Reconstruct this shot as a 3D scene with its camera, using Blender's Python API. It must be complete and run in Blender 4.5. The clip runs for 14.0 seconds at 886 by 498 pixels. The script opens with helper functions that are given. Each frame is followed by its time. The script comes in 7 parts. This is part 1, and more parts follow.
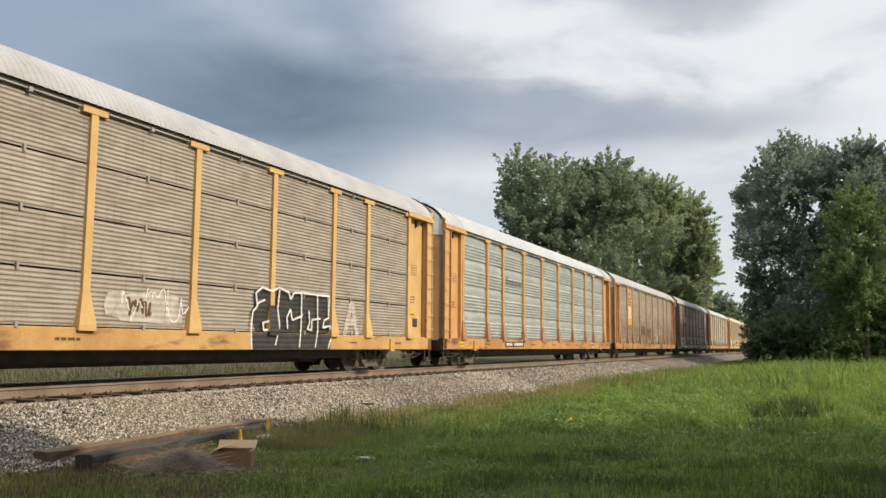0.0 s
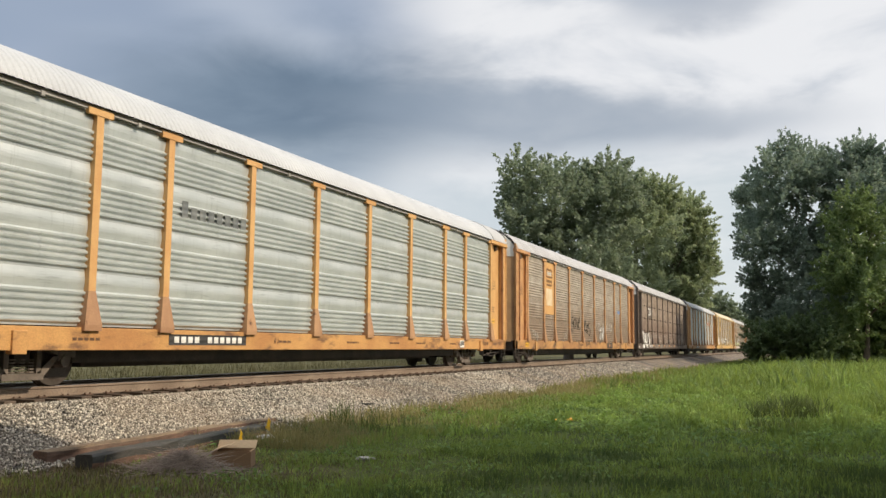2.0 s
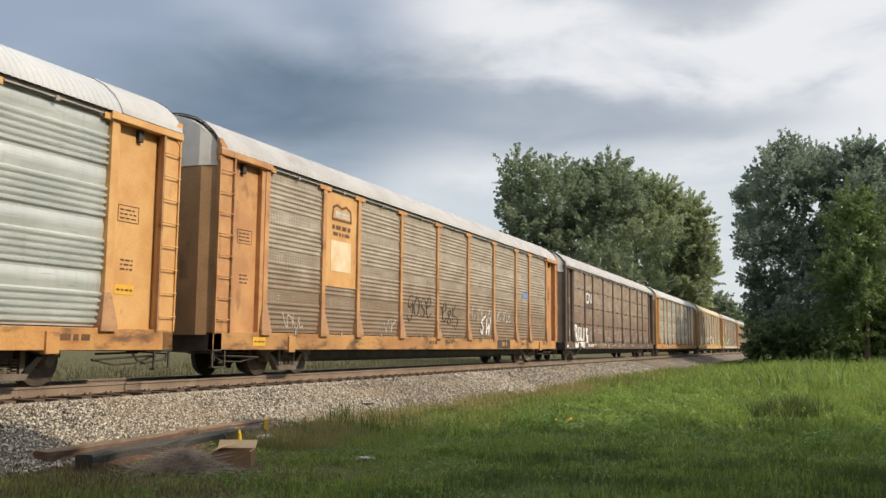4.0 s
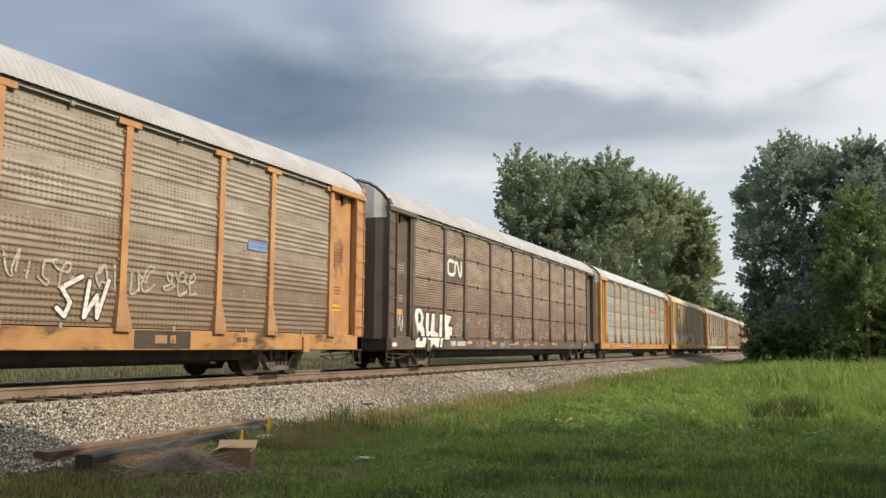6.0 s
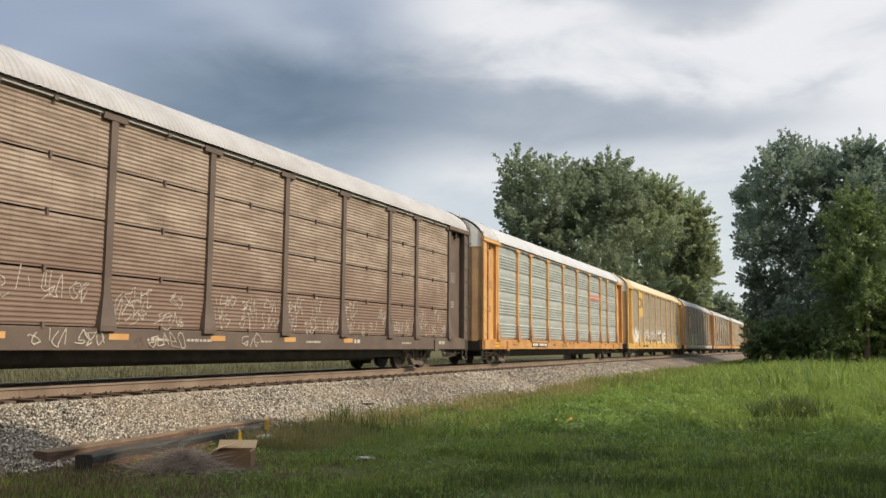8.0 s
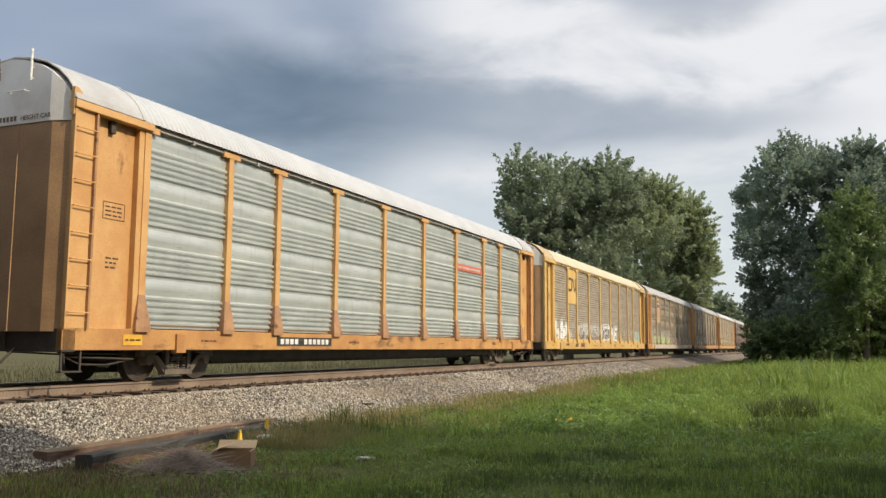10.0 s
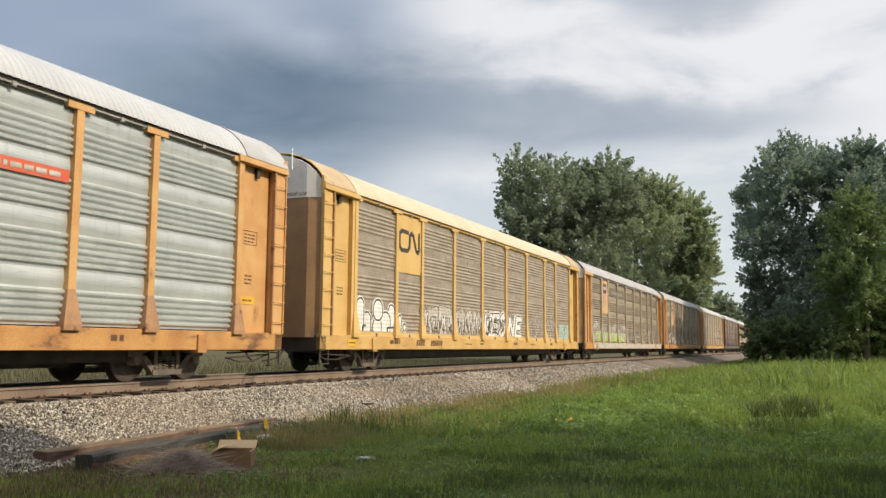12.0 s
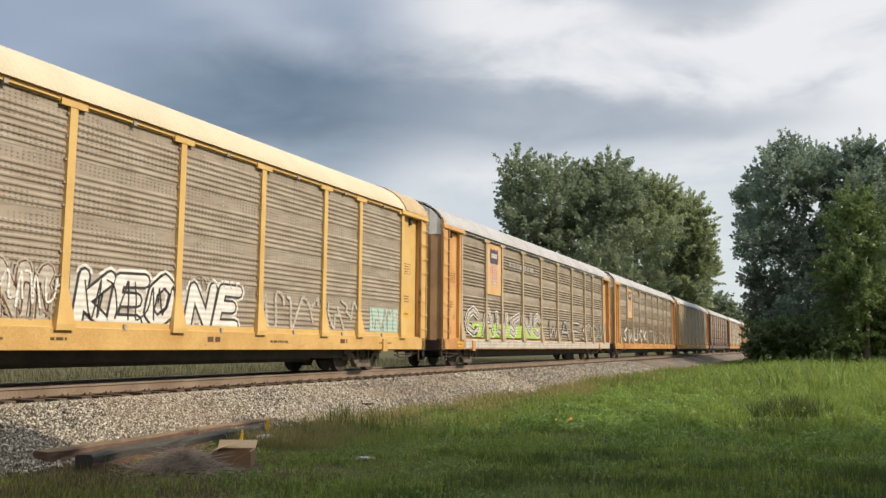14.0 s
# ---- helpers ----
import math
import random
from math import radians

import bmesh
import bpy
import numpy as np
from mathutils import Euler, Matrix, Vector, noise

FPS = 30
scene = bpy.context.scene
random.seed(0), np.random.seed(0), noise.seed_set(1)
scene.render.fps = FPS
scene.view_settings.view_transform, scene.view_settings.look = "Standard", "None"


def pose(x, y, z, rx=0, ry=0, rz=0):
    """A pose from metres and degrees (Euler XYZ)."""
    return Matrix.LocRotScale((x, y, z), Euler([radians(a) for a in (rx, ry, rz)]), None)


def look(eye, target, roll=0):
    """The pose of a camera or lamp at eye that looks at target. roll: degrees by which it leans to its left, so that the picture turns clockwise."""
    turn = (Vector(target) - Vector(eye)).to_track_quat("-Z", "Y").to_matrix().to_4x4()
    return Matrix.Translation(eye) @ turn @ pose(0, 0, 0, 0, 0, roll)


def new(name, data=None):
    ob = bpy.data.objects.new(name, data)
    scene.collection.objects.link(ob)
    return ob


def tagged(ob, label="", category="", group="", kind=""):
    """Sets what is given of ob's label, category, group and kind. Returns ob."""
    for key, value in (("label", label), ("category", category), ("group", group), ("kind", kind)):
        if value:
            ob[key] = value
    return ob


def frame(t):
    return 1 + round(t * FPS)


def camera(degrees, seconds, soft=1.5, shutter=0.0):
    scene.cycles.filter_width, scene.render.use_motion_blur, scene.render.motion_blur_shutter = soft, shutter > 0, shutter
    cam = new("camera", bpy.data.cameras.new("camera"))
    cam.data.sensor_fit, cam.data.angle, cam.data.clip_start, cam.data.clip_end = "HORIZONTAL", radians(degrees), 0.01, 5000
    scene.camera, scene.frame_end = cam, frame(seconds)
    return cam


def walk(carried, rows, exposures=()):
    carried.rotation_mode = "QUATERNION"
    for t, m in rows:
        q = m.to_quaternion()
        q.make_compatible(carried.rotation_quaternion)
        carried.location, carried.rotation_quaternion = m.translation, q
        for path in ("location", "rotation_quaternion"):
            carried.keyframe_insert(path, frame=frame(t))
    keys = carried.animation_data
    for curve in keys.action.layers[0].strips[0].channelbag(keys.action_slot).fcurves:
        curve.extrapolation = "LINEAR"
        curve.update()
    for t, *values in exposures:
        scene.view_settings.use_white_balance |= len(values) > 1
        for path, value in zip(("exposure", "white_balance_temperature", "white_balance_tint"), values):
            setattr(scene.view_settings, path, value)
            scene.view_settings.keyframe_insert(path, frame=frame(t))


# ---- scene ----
# ---- camera ----
EYE = Vector((0.0, 0.0, 1.6))
AIM = Vector((-0.386104, 0.915826, 0.110216))
cam = camera(53.96, 14.0, soft=1.5)
walk(cam, [(0.0, look(EYE, EYE + AIM, 0.43)), (14.0, look(EYE, EYE + AIM, 0.43))], exposures=[(0.0, 0.0), (14.0, 0.0)])

# ---- light ----
SUN_AZ, SUN_EL = 90.0, 36.0          # degrees from the track's direction towards the field side, and above the horizon
sun_way = Vector((math.sin(radians(SUN_AZ)) * math.cos(radians(SUN_EL)), math.cos(radians(SUN_AZ)) * math.cos(radians(SUN_EL)), math.sin(radians(SUN_EL))))
sun = new("sun", bpy.data.lights.new("sun", "SUN"))
sun.data.energy, sun.data.angle, sun.data.color = 4.15, radians(0.8), (1.0, 0.86, 0.67)
sun.matrix_world = look(sun_way * 100, (0, 0, 0))


class Nodes:
    """A short way to wire shader nodes."""

    def __init__(self, tree):
        self.tree = tree
        tree.nodes.clear()

    def add(self, kind, ins=None, op="", smooth=False):
        node = self.tree.nodes.new(kind)
        if op:
            node.operation = op
        if smooth:
            node.interpolation_type = "SMOOTHSTEP"
        for key, value in (ins or {}).items():
            self.put(node.inputs[key], value)
        return node

    def put(self, socket, value):
        if isinstance(value, bpy.types.NodeSocket):
            self.tree.links.new(value, socket)
        elif isinstance(value, (tuple, list)) and len(value) == 3 and socket.type == "RGBA":
            socket.default_value = (*value, 1.0)
        else:
            socket.default_value = value

    def math(self, op, a, b=0.0, c=0.0):
        return self.add("ShaderNodeMath", {0: a, 1: b, 2: c}, op=op).outputs[0]

    def noise(self, vec, scale, detail=4.0, rough=0.55, distortion=0.0):
        return self.add("ShaderNodeTexNoise", {"Vector": vec, "Scale": scale, "Detail": detail, "Roughness": rough, "Distortion": distortion}).outputs["Fac"]

    def mix(self, fac, a, b, blend="MIX"):
        node = self.add("ShaderNodeMix")
        node.data_type, node.blend_type = "RGBA", blend
        for socket, value in ((node.inputs[0], fac), (node.inputs[6], a), (node.inputs[7], b)):
            self.put(socket, value)
        return node.outputs[2]

    def step(self, value, low, high, to_low=0.0, to_high=1.0):
        return self.add("ShaderNodeMapRange", {0: value, 1: low, 2: high, 3: to_low, 4: to_high}, smooth=True).outputs[0]

    def scaled(self, vec, sx, sy, sz):
        return self.add("ShaderNodeVectorMath", {0: vec, 1: (sx, sy, sz)}, op="MULTIPLY").outputs[0]


def make_world():
    """A sky of broken storm cloud: a dark bank, bright tops beside it, and a pale rim over the horizon."""
    world = bpy.data.worlds.new("sky")
    scene.world = world
    world.use_nodes = True
    n = Nodes(world.node_tree)
    way = n.add("ShaderNodeTexCoord").outputs["Generated"]
    blue = n.add("ShaderNodeTexSky")
    blue.sky_type, blue.sun_disc, blue.sun_elevation, blue.sun_rotation = "NISHITA", False, radians(SUN_EL), radians(SUN_AZ)
    clear = blue.outputs[0]
    x, y, z = n.add("ShaderNodeSeparateXYZ", {0: way}).outputs
    az = n.math("MULTIPLY", n.math("ARCTAN2", x, y), 57.2958)
    el = n.math("MULTIPLY", n.math("ARCSINE", z), 57.2958)
    flat = n.scaled(way, 1.0, 1.0, 2.6)
    big = n.noise(flat, 2.1, 3.0, 0.45, 0.2)
    fine = n.noise(flat, 5.0, 5.0, 0.55, 0.3)
    drift = n.math("MULTIPLY_ADD", big, 14.0, -7.0)
    drift2 = n.math("MULTIPLY_ADD", fine, 7.0, -3.5)
    az_w = n.math("ADD", az, drift)
    el_w = n.math("ADD", n.math("ADD", el, n.math("MULTIPLY", drift2, 0.8)), n.math("MULTIPLY", drift, 0.2))

    def bank(a0, e0, wa, we, low=0.45, high=1.25):
        da = n.math("DIVIDE", n.math("SUBTRACT", az_w, a0), wa)
        de = n.math("DIVIDE", n.math("SUBTRACT", el_w, e0), we)
        r = n.math("SQRT", n.math("ADD", n.math("MULTIPLY", da, da), n.math("MULTIPLY", de, de)))
        return n.step(r, low, high, 1.0, 0.0)

    tops = n.mix(n.step(fine, 0.28, 0.62), (0.60, 0.64, 0.70), (0.93, 0.93, 0.94))
    grey = n.mix(n.step(big, 0.35, 0.65), (0.34, 0.41, 0.53), (0.60, 0.65, 0.73))
    cloud = n.mix(n.step(az_w, -33.0, -22.0), grey, tops)
    dark = n.mix(n.step(fine, 0.25, 0.75), (0.14, 0.195, 0.265), (0.225, 0.29, 0.37))
    cloud = n.mix(bank(-34.5, 15.0, 14.0, 5.4, 0.3, 1.3), cloud, dark)
    cloud = n.mix(n.math("MULTIPLY", bank(-15.0, 14.8, 18.0, 2.6), 0.72), cloud, (0.31, 0.37, 0.45))
    cloud = n.mix(n.math("MULTIPLY", bank(-6.0, 22.5, 6.0, 2.2), 0.6), cloud, (0.34, 0.39, 0.47))
    rim = n.mix(n.step(az_w, -30.0, -6.0), n.mix(n.step(big, 0.3, 0.7), (0.52, 0.60, 0.67), (0.64, 0.70, 0.75)), n.mix(n.step(fine, 0.3, 0.7), (0.66, 0.73, 0.76), (0.80, 0.84, 0.85)))
    cloud = n.mix(n.step(el_w, 8.5, 14.0, 0.9, 0.0), cloud, rim)
    sky = n.mix(0.88, n.mix(1.0, clear, (0.1, 0.1, 0.1), "MULTIPLY"), cloud)
    # like any clouded sky it is about twice as bright overhead as low down
    lift = n.step(el, 22.0, 65.0, 1.0, 2.1)
    back = n.add("ShaderNodeBackground", {"Color": sky, "Strength": lift})
    n.add("ShaderNodeOutputWorld", {"Surface": back.outputs[0]})


make_world()


# ---- materials ----
def surface(name, base, rough=0.6, metal=0.0, second=None, scale=2.0, grain=40.0, grain_amount=0.12, bump=0.1, stretch=(1, 1, 1), stain=None, stain_low=0.55, stain_scale=1.2, stain_stretch=(1, 1, 1), spec=0.5, ribs=0.0):
    """Base colour with a large variation, stains with a shape of their own, fine grain and relief."""
    mat = bpy.data.materials.new(name)
    mat.use_nodes = True
    n = Nodes(mat.node_tree)
    tc = n.add("ShaderNodeTexCoord").outputs["Object"]
    rnd = n.add("ShaderNodeObjectInfo").outputs["Random"]
    at = n.add("ShaderNodeVectorMath", {0: tc, 1: n.add("ShaderNodeCombineXYZ", {0: n.math("MULTIPLY", rnd, 37.0), 1: n.math("MULTIPLY", rnd, 53.0), 2: n.math("MULTIPLY", rnd, 29.0)}).outputs[0]}, op="ADD").outputs[0]
    sat = n.scaled(at, *stretch)
    second = second or tuple(c * 0.7 for c in base)
    col = n.mix(n.step(n.noise(sat, scale, 5.0), 0.35, 0.68), base, second)
    fine = n.noise(sat, grain, 3.0, 0.6)
    col = n.mix(grain_amount, col, n.mix(n.step(fine, 0.3, 0.7), (0.0, 0.0, 0.0), (1.0, 1.0, 1.0)), "OVERLAY")
    if stain:
        sv = n.scaled(at, *stain_stretch)
        col = n.mix(n.step(n.noise(sv, stain_scale, 6.0, 0.65), stain_low, stain_low + 0.16), col, stain)
    relief = n.add("ShaderNodeBump", {"Height": fine, "Strength": bump, "Distance": 0.02})
    if ribs:
        # paint sprayed over the ribs of a side sheet
        up = n.add("ShaderNodeSeparateXYZ", {0: tc}).outputs[2]
        wave = n.math("SINE", n.math("MULTIPLY", up, 6.2832 / ribs))
        relief = n.add("ShaderNodeBump", {"Height": wave, "Strength": 0.22, "Distance": 0.02, "Normal": relief.outputs[0]})
    ro = n.math("ADD", n.math("MULTIPLY", fine, 0.2), rough - 0.1)
    b = n.add("ShaderNodeBsdfPrincipled", {"Base Color": col, "Roughness": ro, "Metallic": metal, "Normal": relief.outputs[0], "Specular IOR Level": spec})
    n.add("ShaderNodeOutputMaterial", {"Surface": b.outputs[0]})
    return mat


def leafy(name, dark, light, through_colour, share=0.35, rough=0.55, gloss=0.3):
    """Leaves and blades: each piece has its own shade, and lets light through."""
    mat = bpy.data.materials.new(name)
    mat.use_nodes = True
    n = Nodes(mat.node_tree)
    rnd = n.add("ShaderNodeNewGeometry").outputs["Random Per Island"]
    tc = n.add("ShaderNodeTexCoord").outputs["Object"]
    patch = n.step(n.noise(tc, 0.35, 4.0), 0.3, 0.7)
    f = n.math("ADD", n.math("MULTIPLY", rnd, 0.6), n.math("MULTIPLY", patch, 0.4))
    col = n.mix(f, dark, light)
    b = n.add("ShaderNodeBsdfPrincipled", {"Base Color": col, "Roughness": rough, "Specular IOR Level": gloss})
    t = n.add("ShaderNodeBsdfTranslucent", {"Color": n.mix(0.5, col, through_colour)})
    m = n.add("ShaderNodeMixShader", {0: share, 1: b.outputs[0], 2: t.outputs[0]})
    n.add("ShaderNodeOutputMaterial", {"Surface": m.outputs[0]})
    return mat


def grass_material(name):
    """Green blades that turn olive and straw-coloured in patches, most of all along the ballast."""
    mat = bpy.data.materials.new(name)
    mat.use_nodes = True
    n = Nodes(mat.node_tree)
    rnd = n.add("ShaderNodeNewGeometry").outputs["Random Per Island"]
    tc = n.add("ShaderNodeTexCoord").outputs["Object"]
    x = n.add("ShaderNodeSeparateXYZ", {0: tc}).outputs[0]
    patch = n.step(n.noise(tc, 0.45, 4.0), 0.32, 0.68)
    col = n.mix(n.math("ADD", n.math("MULTIPLY", n.math("POWER", rnd, 1.6), 0.7), n.math("MULTIPLY", patch, 0.3)), (0.036, 0.078, 0.022), (0.32, 0.455, 0.105))
    mottle = n.noise(tc, 1.7, 3.0, 0.6)
    col = n.mix(n.step(mottle, 0.50, 0.66, 0.0, 0.55), col, (0.035, 0.075, 0.022))
    col = n.mix(n.math("MULTIPLY", n.step(mottle, 0.34, 0.46, 1.0, 0.0), n.math("MULTIPLY", rnd, 0.8)), col, (0.40, 0.47, 0.13))
    dry = n.step(n.math("ADD", n.noise(tc, 0.9, 4.0), n.step(x, -9.0, -5.0, 0.25, 0.0)), 0.62, 0.78)
    dry = n.math("MULTIPLY", dry, n.math("ADD", n.math("MULTIPLY", rnd, 0.6), 0.35))
    col = n.mix(dry, col, (0.225, 0.185, 0.085))
    b = n.add("ShaderNodeBsdfPrincipled", {"Base Color": col, "Roughness": 0.5, "Specular IOR Level": 0.35})
    t = n.add("ShaderNodeBsdfTranslucent", {"Color": n.mix(0.45, col, (0.42, 0.48, 0.08))})
    m = n.add("ShaderNodeMixShader", {0: 0.45, 1: b.outputs[0], 2: t.outputs[0]})
    n.add("ShaderNodeOutputMaterial", {"Surface": m.outputs[0]})
    return mat


def sheet_metal(name, base, second, dirt, metal, rough, dots=0.0, dirt_low=0.5, streak=0.25, spray=None):
    """Corrugated side sheet: rolled metal with grime that runs along the ribs, and punched holes where it has them."""
    mat = bpy.data.materials.new(name)
    mat.use_nodes = True
    n = Nodes(mat.node_tree)
    tc = n.add("ShaderNodeTexCoord").outputs["Object"]
    rnd = n.add("ShaderNodeObjectInfo").outputs["Random"]
    off = n.add("ShaderNodeCombineXYZ", {0: 0.0, 1: n.math("MULTIPLY", rnd, 61.0), 2: n.math("MULTIPLY", rnd, 43.0)}).outputs[0]
    at = n.add("ShaderNodeVectorMath", {0: tc, 1: off}, op="ADD").outputs[0]
    col = n.mix(n.step(n.noise(n.scaled(at, 1, 0.6, 1.6), 1.5, 5.0), 0.35, 0.65), base, second)
    col = n.mix(n.math("MULTIPLY", rnd, 0.35), col, second)
    run = n.noise(n.scaled(at, 1, 0.9, 14.0), 1.6, 5.0, 0.6)
    col = n.mix(n.step(run, dirt_low, dirt_low + 0.22), col, dirt)
    drip = n.noise(n.scaled(at, 1, 9.0, 0.5), 1.3, 4.0, 0.6)
    col = n.mix(n.math("MULTIPLY", n.step(drip, 0.52, 0.72), streak), col, tuple(c * 0.6 for c in dirt))
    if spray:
        # brown mixed in by height, strongest on the lower sheets, with a ragged edge
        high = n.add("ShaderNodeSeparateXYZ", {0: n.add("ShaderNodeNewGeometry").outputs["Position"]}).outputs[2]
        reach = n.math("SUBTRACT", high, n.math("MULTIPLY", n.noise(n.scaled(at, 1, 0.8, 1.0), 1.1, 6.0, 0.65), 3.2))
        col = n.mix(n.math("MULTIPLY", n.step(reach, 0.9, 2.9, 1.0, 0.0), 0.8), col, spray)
    grain = n.noise(at, 55.0, 3.0)
    col = n.mix(0.10, col, n.mix(grain, (0, 0, 0), (1, 1, 1)), "OVERLAY")
    if dots:
        _, gy, gz = n.add("ShaderNodeSeparateXYZ", {0: tc}).outputs
        fy = n.math("SUBTRACT", n.math("FRACT", n.math("MULTIPLY", gy, 9.0)), 0.5)
        fz = n.math("SUBTRACT", n.math("FRACT", n.math("MULTIPLY", gz, 15.0)), 0.5)
        hole = n.step(n.math("ADD", n.math("ABSOLUTE", fy), n.math("MULTIPLY", n.math("ABSOLUTE", fz), 0.9)), 0.26, 0.34, 1.0, 0.0)
        zone = n.step(n.noise(n.scaled(at, 1, 0.5, 2.2), 1.8, 2.0), 0.42, 0.55)
        col = n.mix(n.math("MULTIPLY", n.math("MULTIPLY", hole, zone), dots), col, (0.03, 0.027, 0.023))
    relief = n.add("ShaderNodeBump", {"Height": n.math("ADD", n.math("MULTIPLY", run, 0.5), n.math("MULTIPLY", grain, 0.3)), "Strength": 0.25, "Distance": 0.02})
    b = n.add("ShaderNodeBsdfPrincipled", {"Base Color": col, "Roughness": n.math("ADD", n.math("MULTIPLY", run, 0.25), rough - 0.1), "Metallic": metal, "Normal": relief.outputs[0]})
    n.add("ShaderNodeOutputMaterial", {"Surface": b.outputs[0]})
    return mat


